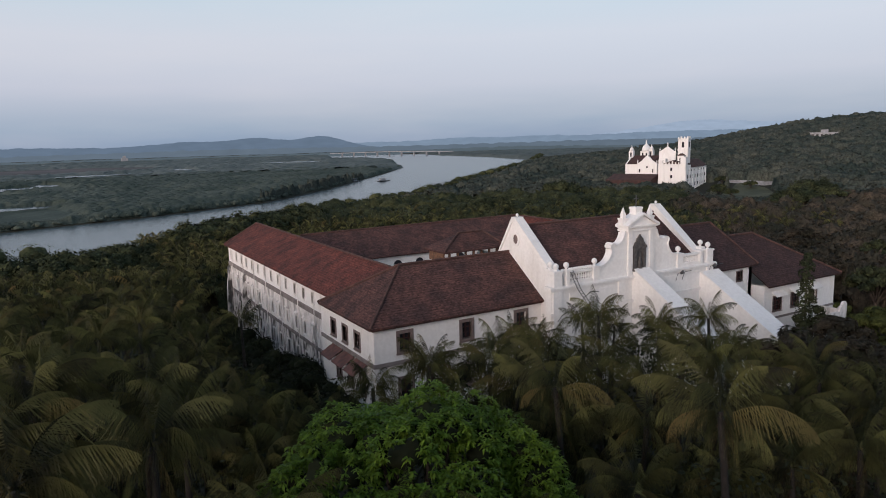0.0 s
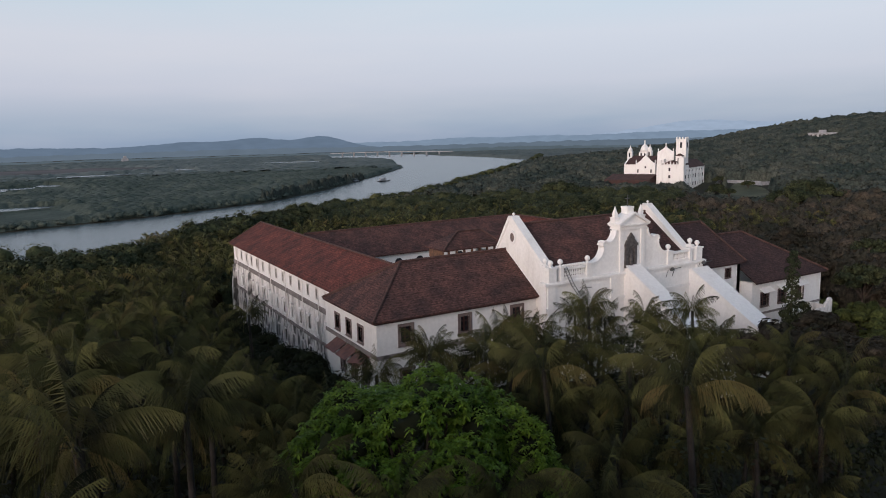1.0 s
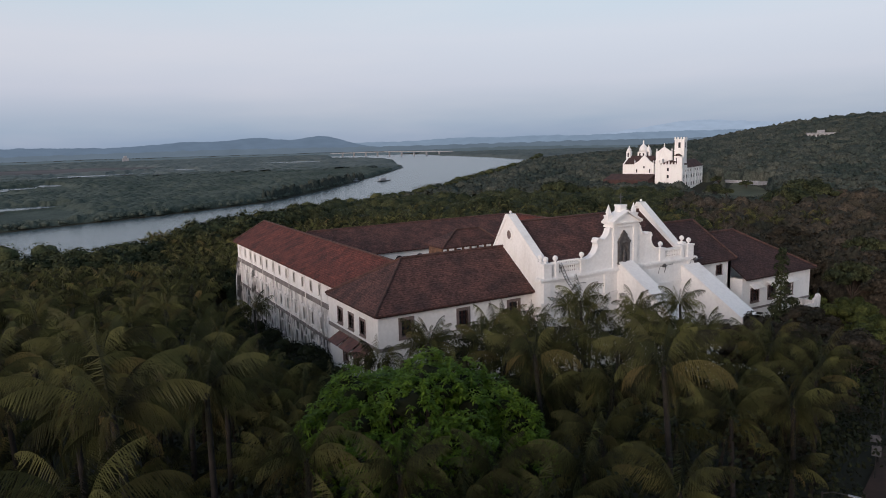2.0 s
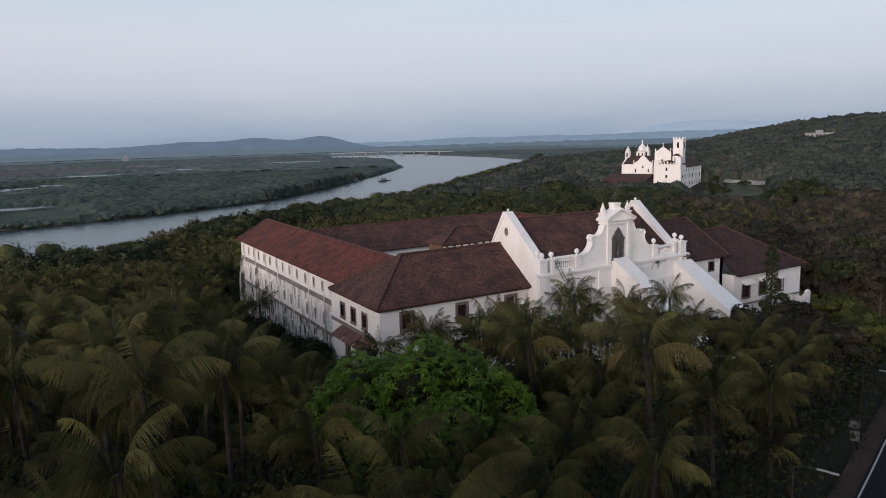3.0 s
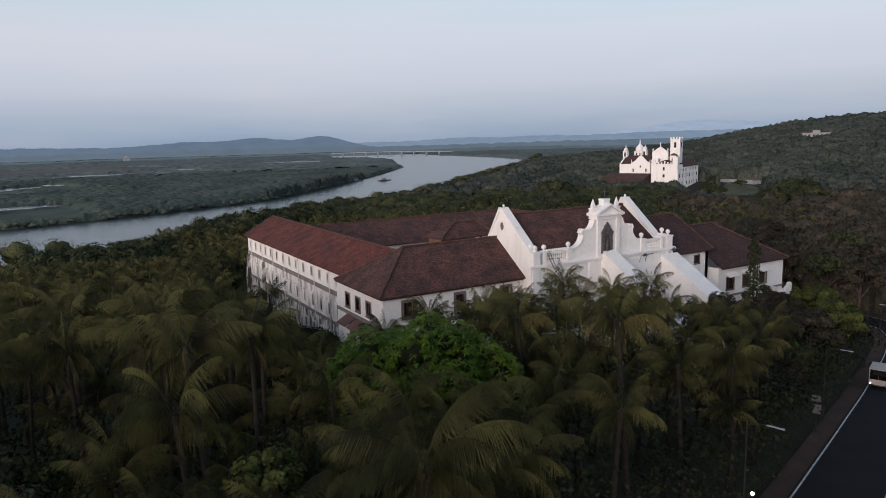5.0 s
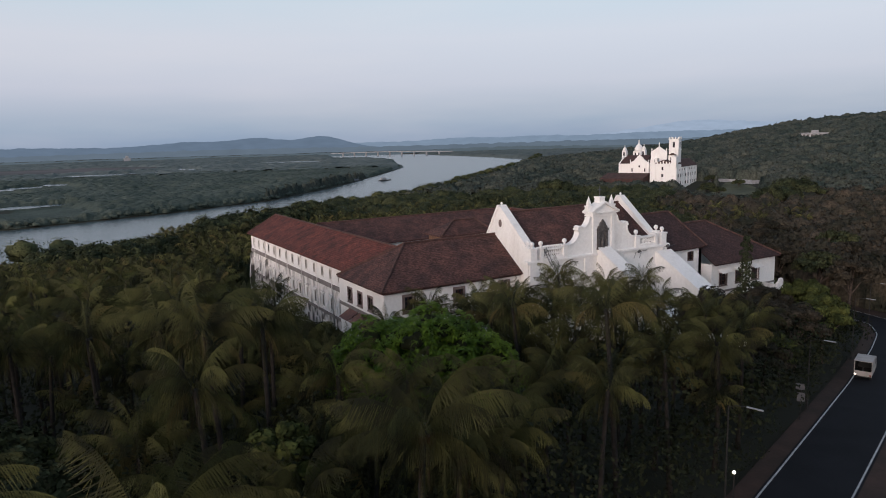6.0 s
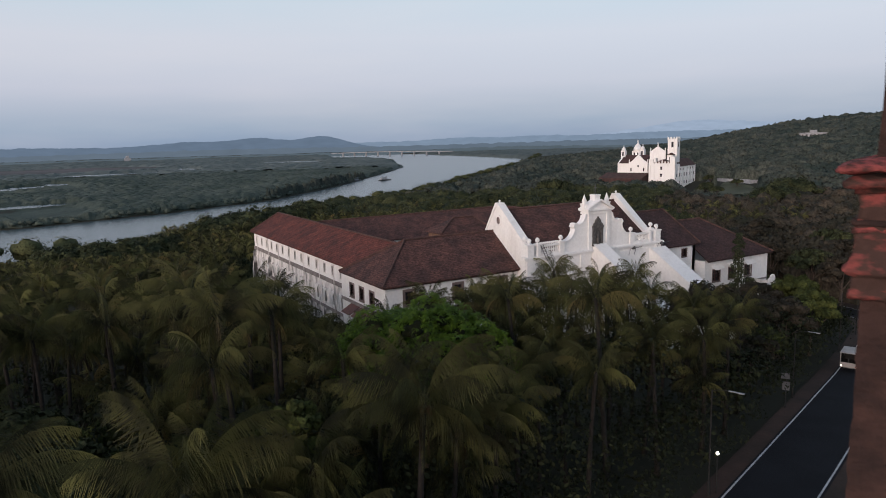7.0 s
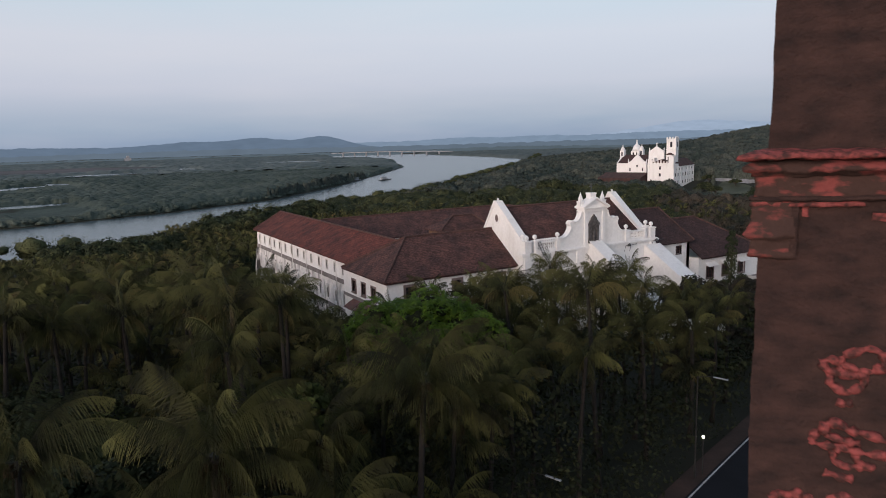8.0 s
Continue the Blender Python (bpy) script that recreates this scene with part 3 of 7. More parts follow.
# ---- front wing with its hipped corner
fw = place("convent_wing", (39, 72, 12), "two-storey white convent wing with stone-framed windows and hipped tiled roof", "building")
fx = [(32.5, 1.35), (40.45, 1.25), (48.15, 1.4)]
holes = [(x - w / 2, x + w / 2, 22.45, 24.35) for x, w in fx] + [(x - w / 2, x + w / 2, 17.0, 19.2) for x, w in fx]
part("front_wall", wall_geo("x", 28.8, 51.2, 65.1, 0.8, BASE, 25.45, holes), WHITEWASH, fw, "bright whitewashed wall", world=True)
sy = [76.85, 73.2, 69.6]
dy = [75.55, 71.95, 68.5]
holes = [(y - 0.62, y + 0.62, 22.15, 23.85) for y in sy] + [(y - 0.7, y + 0.7, 17.1, 19.7) for y in dy]
part("side_wall", wall_geo("y", 65.9, 81.0, 28.8, 0.8, BASE, 25.45, holes), WHITEWASH, fw, "bright whitewashed wall", world=True)
part("return_wall", wall_geo("x", 29.6, 33.0, 81.0, -0.6, BASE, 25.45), WHITEWASH, fw, world=True)
part("back_wall", wall_geo("x", 43.0, 51.2, 79.8, -0.6, BASE, 25.45), WHITEWASH, fw, world=True)
for x, w in fx:
    window(fw, x, 65.1, 22.45, w, 1.9, 0.38)
    window(fw, x, 65.1, 17.0, w, 2.2, 0.34)
for y in sy:
    window(fw, 28.8, y, 22.15, 1.24, 1.7, 0.3, -90)
for y in dy:
    window(fw, 28.8, y, 17.1, 1.4, 2.6, 0.2, -90)
part("band", Geo().box(28.66, 28.8, 65.0, 81.0, 20.95, 21.4).box(28.66, 51.2, 64.96, 65.1, 20.95, 21.4), BANDSTONE, fw, "grey string course", world=True)
part("cornice", Geo().box(28.55, 28.8, 64.85, 81.0, 25.1, 25.4).box(28.55, 51.2, 64.85, 65.1, 25.1, 25.4), SHUTTER, fw, "dark timber eaves board", world=True)
for y0, y1 in ((74.0, 77.2), (70.5, 73.6), (67.0, 70.0)):
    a = part("awning", Geo().prism([(28.75, 20.95), (28.75, 20.88), (27.0, 19.86), (27.0, 19.93)], "y", y0, y1), SHEET, fw, "rust-brown sheet metal awning", world=True)
    for y in (y0 + 0.25, y1 - 0.25):
        part("strut", Geo().tube([(27.15, y, 19.95), (28.78, y, 19.2)], 0.035, 5), IRON, a, world=True)
L, F, B, ZE = 28.15, 64.5, 80.2, 25.5
HX, HY, HZ = 35.35, 71.7, 30.55
slab(fw, "roof", [(L, F, ZE), (51.3, F, ZE), (51.3, HY, HZ), (HX, HY, HZ)], TILE_X, label="dark red clay tile roof slope")
slab(fw, "roof", [(L, B, ZE), (L, F, ZE), (HX, HY, HZ)], TILE_HIP, label="dark red clay tile hip slope")
slab(fw, "roof", [(51.3, B, ZE), (L, B, ZE), (HX, HY, HZ), (51.3, HY, HZ)], TILE_X, label="dark red clay tile roof slope")
caps(fw, [((HX, HY, HZ + 0.05), (51.3, HY, HZ + 0.05)), ((L, F, ZE + 0.05), (HX, HY, HZ + 0.05)), ((L, B, ZE + 0.05), (HX, HY, HZ + 0.05))])

# ---- back wing across the courtyard
bw = place("convent_wing", (65, 117, 11), "white arcaded convent wing beyond the courtyard with a tiled roof", "building")
holes = [(x - 0.8, x + 0.8, 20.5, 23.2) for x in np.arange(49.4, 80, 4.4)]
part("arcade_wall", wall_geo("x", 43.9, 86, 109.5, 0.7, BASE, 25.1, holes), WHITEWASH, bw, world=True)
# Arched heads are dark panels on the wall, their shade put in by colour.
for x in np.arange(49.4, 80, 4.4):
    g = Geo()
    arc = [(x + 0.8 * math.cos(a), 23.2 + 0.75 * math.sin(a)) for a in np.linspace(0, math.pi, 9)]
    g.prism(arc, "y", 109.42, 109.49)
    part("arch", g, GLASS, bw, "dark half-round panel for the shade in an arched opening", world=True)
part("back_wall", wall_geo("x", 37, 93, 124.5, -0.7, BASE, 25.1), WHITEWASH, bw, world=True)
slab(bw, "roof", [(38.5, 108.9, 24.95), (92.5, 108.9, 24.95), (85.5, 117.0, 29.0), (38.5, 117.0, 29.0)], TILE_X, label="dark red clay tile roof slope")
slab(bw, "roof", [(38.5, 125.1, 24.95), (92.5, 125.1, 24.95), (85.5, 117.0, 29.0), (38.5, 117.0, 29.0)], TILE_X, label="dark red clay tile roof slope")
slab(bw, "roof", [(92.5, 108.9, 24.95), (92.5, 125.1, 24.95), (85.5, 117.0, 29.0)], TILE_Y, label="dark red clay tile hip slope")
caps(bw, [((38.5, 117, 29.05), (85.5, 117, 29.05)), ((85.5, 117, 29.05), (92.5, 108.9, 25))])

# ---- right wing of the courtyard
rw = place("convent_wing", (86, 95, 11), "white convent wing along the courtyard with a tiled roof", "building")
part("wall", wall_geo("y", 78, 109.4, 80.0, 0.7, BASE, 25.1), WHITEWASH, rw, world=True)
part("wall", wall_geo("y", 78, 109.4, 92.0, -0.7, BASE, 25.1), WHITEWASH, rw, world=True)
slab(rw, "roof", [(79.4, 78, 24.95), (79.4, 110, 24.95), (86, 116, 28.9), (86, 78, 28.9)], TILE_Y, label="dark red clay tile roof slope")
slab(rw, "roof", [(92.6, 78, 24.95), (92.6, 110, 24.95), (86, 116, 28.9), (86, 78, 28.9)], TILE_Y, label="dark red clay tile roof slope")
caps(rw, [((86, 78, 28.95), (86, 116, 28.95))])

# ---- roofed loggia rising behind the front wing
lo = place("loggia", (54.5, 87.5, 11), "small timber roof loggia with tiled hip roof and tan gable boarding", "building")
part("wall", wall_geo("x", 50.2, 59.4, 85.6, 0.5, BASE, 27.6), WHITEWASH, lo, world=True)
part("side_wall", wall_geo("y", 86.1, 91.0, 50.2, 0.5, BASE, 27.6), WHITEWASH, lo, world=True)
part("side_wall", wall_geo("y", 86.1, 91.0, 59.4, -0.5, BASE, 27.6), WHITEWASH, lo, world=True)
for x in np.linspace(50.6, 59.0, 7):
    part("post", Geo().box(x - 0.14, x + 0.14, 85.65, 85.93, 27.6, 28.8), TIMBER, lo, "brown timber post", world=True)
part("beam", Geo().box(50.2, 59.4, 85.6, 85.9, 28.7, 28.95), TIMBER, lo, world=True)
part("rail", Geo().box(50.2, 59.4, 85.6, 85.9, 27.6, 27.75), TIMBER, lo, world=True)
part("gable_boarding", Geo().prism([(85.4, 27.4), (89.6, 27.4), (89.6, 28.6), (85.4, 28.6)], "x", 49.3, 49.55), TIMBER, lo, "weathered tan timber boarding", world=True)
part("back_wall", Geo().box(50.8, 59.0, 90.4, 90.9, 27.6, 28.9), TIMBER, lo, world=True)
e0, e1, r0, r1 = (49.3, 60.2), (85.0, 91.4), 53.6, 58.0
slab(lo, "roof", [(e0[0], e1[0], 28.85), (e0[1], e1[0], 28.85), (r1, 88.2, 31.0), (r0, 88.2, 31.0)], TILE_X, label="dark tiled roof slope")
slab(lo, "roof", [(e0[0], e1[1], 28.85), (e0[1], e1[1], 28.85), (r1, 88.2, 31.0), (r0, 88.2, 31.0)], TILE_X, label="dark tiled roof slope")
slab(lo, "roof", [(e0[0], e1[0], 28.85), (e0[0], e1[1], 28.85), (r0, 88.2, 31.0)], TILE_HIP, label="dark tiled hip slope")
slab(lo, "roof", [(e0[1], e1[0], 28.85), (e0[1], e1[1], 28.85), (r1, 88.2, 31.0)], TILE_HIP, label="dark tiled hip slope")
caps(lo, [((r0, 88.2, 31.05), (r1, 88.2, 31.05)), ((e0[0], 85, 28.9), (r0, 88.2, 31.05)), ((e0[1], 85, 28.9), (r1, 88.2, 31.05))])

# ---- chapel
ch = place("chapel", (64, 66, 11), "white baroque chapel front with scrolled gable, balustrades, niche and sloping buttresses", "church")
YF = 61.5
CX = 64.1
XL, XR = 49.9, 77.9
part("front_wall", wall_geo("x", XL, XR, YF, 1.0, BASE, 27.4), WHITEWASH, ch, "thick whitewashed chapel wall", world=True)
g = Geo()
for z0, z1, o in ((27.15, 27.35, 0.18), (27.35, 27.6, 0.38), (27.6, 27.72, 0.28)):
    g.box(XL - o, XR + o, YF - o, YF + 1.0, z0, z1)
part("cornice", g, WHITEWASH, ch, "moulded white cornice", world=True)
g = Geo()
for z0, z1, o in ((24.1, 24.3, 0.12), (24.3, 24.55, 0.26)):
    g.box(XL - o, XR + o, YF - o, YF, z0, z1)
part("lower_cornice", g, WHITEWASH, ch, world=True)
for x in (XL + 0.75, 60.95, 66.85, XR - 0.75):
    part("pilaster", Geo().box(x - 0.6, x + 0.6, YF - 0.22, YF, BASE, 27.15), WHITEWASH, ch, world=True)
for x0, x1 in ((52.6, 59.4), (68.6, 75.0)):
    part("wall_panel", Geo().box(x0, x1, YF - 0.08, YF, 24.9, 26.7), WHITEWASH, ch, world=True)

BALL = Geo().lathe([(0.2, 0), (0.24, 0.06), (0.12, 0.14), (0.12, 0.2), (0.27, 0.32), (0.35, 0.5), (0.35, 0.62), (0.26, 0.8), (0.1, 0.9), (0.02, 0.93)], 12).mesh("ball_finial", WHITEWASH, smooth=True)
BALUSTER = Geo().lathe([(0.13, 0), (0.13, 0.08), (0.08, 0.12), (0.15, 0.34), (0.16, 0.44), (0.09, 0.72), (0.12, 0.82), (0.14, 0.86), (0.14, 0.95)], 8).mesh("baluster", WHITEWASH, smooth=True)
KNOB = Geo().lathe([(0.08, 0), (0.06, 0.06), (0.16, 0.16), (0.19, 0.28), (0.14, 0.4), (0.02, 0.46)], 8).mesh("knob", WHITEWASH, smooth=True)
OC = ORIGIN[ch.name]


def balustrade(x0, x1, knobs):
    part("plinth", Geo().box(x0, x1, YF - 0.1, YF + 0.45, 27.72, 28.12), WHITEWASH, ch, world=True)
    part("top_rail", Geo().box(x0, x1, YF - 0.12, YF + 0.45, 29.05, 29.3), WHITEWASH, ch, world=True)
    n = 10
    for k in range(n):
        x = x0 + (x1 - x0) * (k + 0.5) / n
        part("baluster", BALUSTER, None, ch, at=(x - OC[0], YF + 0.17 - OC[1], 28.1 - OC[2]))
        if knobs:
            part("knob", KNOB, None, ch, at=(x - OC[0], YF + 0.17 - OC[1], 29.29 - OC[2]))


def pier(x, w, ball=True):
    p = part("pier", Geo().box(x - w / 2, x + w / 2, YF - 0.22, YF + 0.7, 27.72, 29.35).box(x - w / 2 - 0.1, x + w / 2 + 0.1, YF - 0.32, YF + 0.8, 29.35, 29.55), WHITEWASH, ch, world=True)
    if ball:
        part("ball_finial", BALL, None, p, "white stone ball finial", at=(x - OC[0], YF + 0.25 - OC[1], 29.54 - OC[2]))


pier(50.75, 1.2)
pier(52.3, 0.5)
pier(56.7, 0.95)
balustrade(52.55, 56.2, True)
pier(71.2, 0.95)
pier(75.3, 0.5, False)
pier(77.0, 1.2)
balustrade(71.7, 75.05, False)
for x, y in ((50.75, 62.75), (77.0, 63.0)):
    b = part("pier", Geo().box(x - 0.4, x + 0.4, y - 0.5, y + 0.5, 27.5, 29.7), WHITEWASH, ch, world=True)
    part("ball_finial", BALL, None, b, at=(x - OC[0], y - OC[1], 29.7 - OC[2]))

# scrolled gable
half = [(7.0, 27.72), (7.0, 29.3)]
half += [(6.85 - 2.1 * math.sin(a), 31.35 - 2.0 * math.cos(a)) for a in np.linspace(0.03, 1.4, 11)]
half += [(4.82, 31.25), (4.98, 31.45), (4.95, 31.75), (4.7, 31.93), (4.4, 31.88), (4.22, 31.66)]
half += [(4.2 - 1.5 * math.sin(a), 33.25 - 1.6 * math.cos(a)) for a in np.linspace(0.05, 1.5, 9)]
half += [(2.62, 33.3), (2.2, 33.3), (2.2, 27.72)]
for s in (-1, 1):
    part("scroll", Geo().prism([(CX + s * u, z) for u, z in half], "y", YF, YF + 0.85), WHITEWASH, ch, "white scrolled gable flank", world=True)
    rim = half[1:-3]
    g = Geo()
    for (u0, z0), (u1, z1) in zip(rim, rim[1:]):
        d = Vector((u1 - u0, z1 - z0))
        if d.length < 0.02:
            continue
        nrm = Vector((d.y, -d.x)).normalized() * 0.16
        g.prism([(CX + s * u0, z0 - 0.02), (CX + s * u1, z1 - 0.02), (CX + s * (u1 + nrm.x), z1 - 0.02 + abs(nrm.y)), (CX + s * (u0 + nrm.x), z0 - 0.02 + abs(nrm.y))], "y", YF - 0.14, YF + 0.95)
    part("scroll_rim", g, WHITEWASH, ch, world=True)
part("attic", Geo().box(CX - 2.2, CX + 2.2, YF - 0.05, YF + 1.4, 27.72, 33.2), WHITEWASH, ch, world=True)
for s in (-1, 1):
    part("attic_pilaster", Geo().box(CX + s * 1.86 - 0.36, CX + s * 1.86 + 0.36, YF - 0.2, YF - 0.05, 27.72, 33.2), WHITEWASH, ch, world=True)
g = Geo()
for z0, z1, o in ((33.2, 33.42, 0.24), (33.42, 33.6, 0.16), (33.6, 33.72, 0.34), (33.72, 33.85, 0.5)):
    g.box(CX - 2.2 - o, CX + 2.2 + o, YF - 0.1 - o, YF + 1.4 + o * 0.5, z0, z1)
part("entablature", g, WHITEWASH, ch, world=True)
part("pediment", Geo().prism([(CX - 2.4, 33.85), (CX + 2.4, 33.85), (CX, 35.1)], "y", YF - 0.25, YF + 1.5), WHITEWASH, ch, world=True)
g = Geo()
for s in (-1, 1):
    g.prism([(CX + s * 2.76, 33.85), (CX + s * 2.76, 34.02), (CX, 35.46), (CX, 35.2), (CX + s * 2.35, 33.9)], "y", YF - 0.6, YF + 1.6)
part("raking_cornice", g, WHITEWASH, ch, world=True)
part("apex_block", Geo().box(CX - 0.55, CX + 0.55, YF + 0.3, YF + 1.4, 34.8, 35.85).box(CX - 0.6, CX + 0.6, YF + 0.25, YF + 1.45, 35.85, 36.1), WHITEWASH, ch, world=True)
for s in (-1, 1):
    x, y = CX + s * 2.3, YF + 0.75
    p = part("pinnacle_base", Geo().box(x - 0.4, x + 0.4, y - 0.4, y + 0.4, 33.8, 34.7).box(x - 0.47, x + 0.47, y - 0.47, y + 0.47, 34.7, 34.85), WHITEWASH, ch, world=True)
    part("pinnacle", Geo().add([(x - 0.22, y - 0.22, 34.85), (x + 0.22, y - 0.22, 34.85), (x + 0.22, y + 0.22, 34.85), (x - 0.22, y + 0.22, 34.85), (x - 0.27, y - 0.27, 35.2), (x + 0.27, y - 0.27, 35.2), (x + 0.27, y + 0.27, 35.2), (x - 0.27, y + 0.27, 35.2), (x, y, 36.3)],
         [(0, 3, 2, 1), (0, 1, 5, 4), (1, 2, 6, 5), (2, 3, 7, 6), (3, 0, 4, 7), (4, 5, 8), (5, 6, 8), (6, 7, 8), (7, 4, 8)]), WHITEWASH, p, world=True)
part("cross", Geo().box(CX - 0.05, CX + 0.05, YF + 0.8, YF + 0.9, 36.1, 37.6).box(CX - 0.38, CX - 0.05, YF + 0.8, YF + 0.9, 37.05, 37.16).box(CX + 0.05, CX + 0.38, YF + 0.8, YF + 0.9, 37.05, 37.16), IRON, ch, "thin dark iron cross", world=True)
# niche of dark stone
nx = CX - 0.3
g = Geo()
y0 = YF - 0.3
g.box(nx - 1.0, nx - 0.55, y0, YF - 0.05, 28.4, 31.0).box(nx + 0.55, nx + 1.0, y0, YF - 0.05, 28.4, 31.0)
g.box(nx - 1.1, nx + 1.1, y0 - 0.1, YF - 0.05, 31.0, 31.35)
g.box(nx - 1.1, nx + 1.1, y0 - 0.1, YF - 0.05, 28.15, 28.45)
arch = [(nx + 0.55 * math.cos(a), 30.2 + 0.55 * math.sin(a)) for a in np.linspace(0, math.pi, 9)]
g.prism([(nx - 0.55, 31.0), (nx + 0.55, 31.0)] + arch, "y", y0 + 0.05, YF - 0.05)
top = [(nx - 0.95, 31.35), (nx + 0.95, 31.35), (nx + 0.8, 31.75), (nx + 0.6, 31.8), (nx + 0.5, 32.2), (nx + 0.25, 32.4), (nx, 32.75), (nx - 0.25, 32.4), (nx - 0.5, 32.2), (nx - 0.6, 31.8), (nx - 0.8, 31.75)]
g.prism(top, "y", y0, YF - 0.05)
niche = part("niche", g, NICHESTONE, ch, "dark carved stone niche frame", world=True)
part("niche_back", Geo().box(nx - 0.55, nx + 0.55, YF - 0.1, YF - 0.055, 28.45, 30.8), NICHESTONE, niche, world=True)
st = Geo().lathe([(0.3, 0), (0.32, 0.15), (0.2, 0.25), (0.26, 0.7), (0.22, 1.0), (0.12, 1.15), (0.14, 1.3), (0.04, 1.48)], 10)
part("statue", st, NICHESTONE, niche, "weathered plain stone figure", at=(nx - OC[0], YF - 0.22 - OC[1], 28.45 - OC[2]), smooth=True)

# sloping buttresses
for x0, x1, ztop, slope, yend in ((62.85, 65.3, 28.4, 0.575, 46.0), (75.3, 78.6, 26.6, 0.56, 46.0)):
    z1 = ztop - slope * (YF - yend)
    part("buttress", Geo().prism([(YF, BASE), (YF, ztop), (yend, z1), (yend, BASE)], "x", x0, x1), WHITEWASH, ch, "white sloping buttress", world=True)
    part("coping", Geo().prism([(YF - 0.3, ztop - 0.02), (YF - 0.3, ztop + 0.1), (yend - 0.1, z1 + 0.02), (yend - 0.1, z1 - 0.12)], "x", x0 - 0.06, x1 + 0.06), WHITEWASH, ch, world=True)

# nave and its end gables
NY, NZ = 70.5, 33.9
for x0, x1 in ((51.2, 52.2), (75.9, 76.9)):
    gab = [(62.45, BASE), (74.4, BASE), (74.4, 29.2), (NY + 0.5, 34.6), (NY - 0.5, 34.6), (62.6, 28.6)]
    part("gable_wall", Geo().prism(gab, "x", x0, x1), WHITEWASH, ch, "cream-white end gable", world=True)
    o0, o1 = x0 - 0.15, x1 + 0.15
    part("gable_coping", Geo().prism([(62.5, 28.4), (62.5, 28.8), (NY - 0.45, 34.95), (NY + 0.45, 34.95), (74.6, 29.35), (74.6, 29.0), (NY + 0.3, 34.45), (NY - 0.3, 34.45)], "x", o0, o1), WHITEWASH, ch, world=True)
    part("gable_block", Geo().box(o0, o1, NY - 0.42, NY + 0.42, 34.9, 35.12), WHITEWASH, ch, world=True)
    part("gable_knob", KNOB, None, ch, at=((x0 + x1) / 2 - OC[0], NY - OC[1], 35.1 - OC[2]))
oc = Geo()
ring = [(math.cos(a), math.sin(a)) for a in np.linspace(0, 2 * math.pi, 17)[:-1]]
for (c0, s0), (c1, s1) in zip(ring, ring[1:] + ring[:1]):
    yy, zz = 70.1, 32.35
    oc.prism([(yy + 0.5 * c0, zz + 0.62 * s0), (yy + 0.5 * c1, zz + 0.62 * s1), (yy + 0.78 * c1, zz + 0.92 * s1), (yy + 0.78 * c0, zz + 0.92 * s0)], "x", 51.06, 51.2)
ow = part("round_window", oc, WHITEWASH, ch, "oval window with moulded rim", world=True)
part("pane", Geo().prism([(70.1 + 0.5 * c, 32.35 + 0.62 * s) for c, s in ring], "x", 51.15, 51.19), FRAMESTONE, ow, world=True)
slab(ch, "roof", [(52.2, 62.55, 28.2), (75.9, 62.55, 28.2), (75.9, NY, NZ), (52.2, NY, NZ)], TILE_X, label="dark red clay tile nave roof")
slab(ch, "roof", [(52.2, 78.2, 28.4), (75.9, 78.2, 28.4), (75.9, NY, NZ), (52.2, NY, NZ)], TILE_X, label="dark red clay tile nave roof")
caps(ch, [((52.2, NY, NZ + 0.05), (75.9, NY, NZ + 0.05))])
part("back_wall", wall_geo("x", 51.2, 75.9, 77.3, -0.8, BASE, 28.8), WHITEWASH, ch, world=True)

# floodlights and their brackets, steel ladder
for x, z in ((71.3, 27.0), (77.6, 27.25)):
    fl = thing("floodlight", (x, YF - 0.42, z), "black floodlight on a bracket fixed to the chapel wall", "lamp", "chapel floodlights")
    part("bracket", Geo().tube([(-0.7, 0.4, -1.2), (-0.7, 0, 0), (1.8, 0, 0.1)], 0.04, 5).tube([(0.5, 0.4, -1.2), (0.5, 0, 0.05)], 0.04, 5), IRON, fl)
    part("lamp_head", Geo().lathe([(0.12, -0.3), (0.2, -0.1), (0.26, 0.2), (0.22, 0.24)], 10, pose(-0.2, -0.25, 0.1, 60, 0, 30)), IRON, fl, "black lamp head")
    part("arm", Geo().tube([(0, 0, 0), (-0.2, -0.25, 0.1)], 0.03, 5), IRON, fl)
ld = thing("ladder_frame", (52.8, YF - 0.6, 25.0), "grey steel ladder and pipe frame leaning on the chapel balustrade", "ladder")
for dx in (0.0, 0.45):
    part("stile", Geo().tube([(dx - 0.3, 0.35, 4.4), (dx + 0.5, -0.1, 2.2), (dx + 1.7, -0.5, 0.3), (dx + 3.4, -1.1, -1.0)], 0.045, 5), IRON, ld)
for k in range(12):
    t = k / 11
    x = -0.3 + 2.0 * t * t + 0.4 * t
    z = 4.2 - 4.0 * t
    part("rung", Geo().tube([(x, 0.35 - 0.9 * t, z), (x + 0.45, 0.35 - 0.9 * t, z)], 0.03, 5), IRON, ld)
part("pipe", Geo().tube([(-2.2, 0.3, -1.4), (-1.6, 0.2, -0.7), (0.6, 0.2, 0.1), (2.6, 0.1, 1.6), (4.2, 0.3, 1.4)], 0.05, 5), IRON, ld)

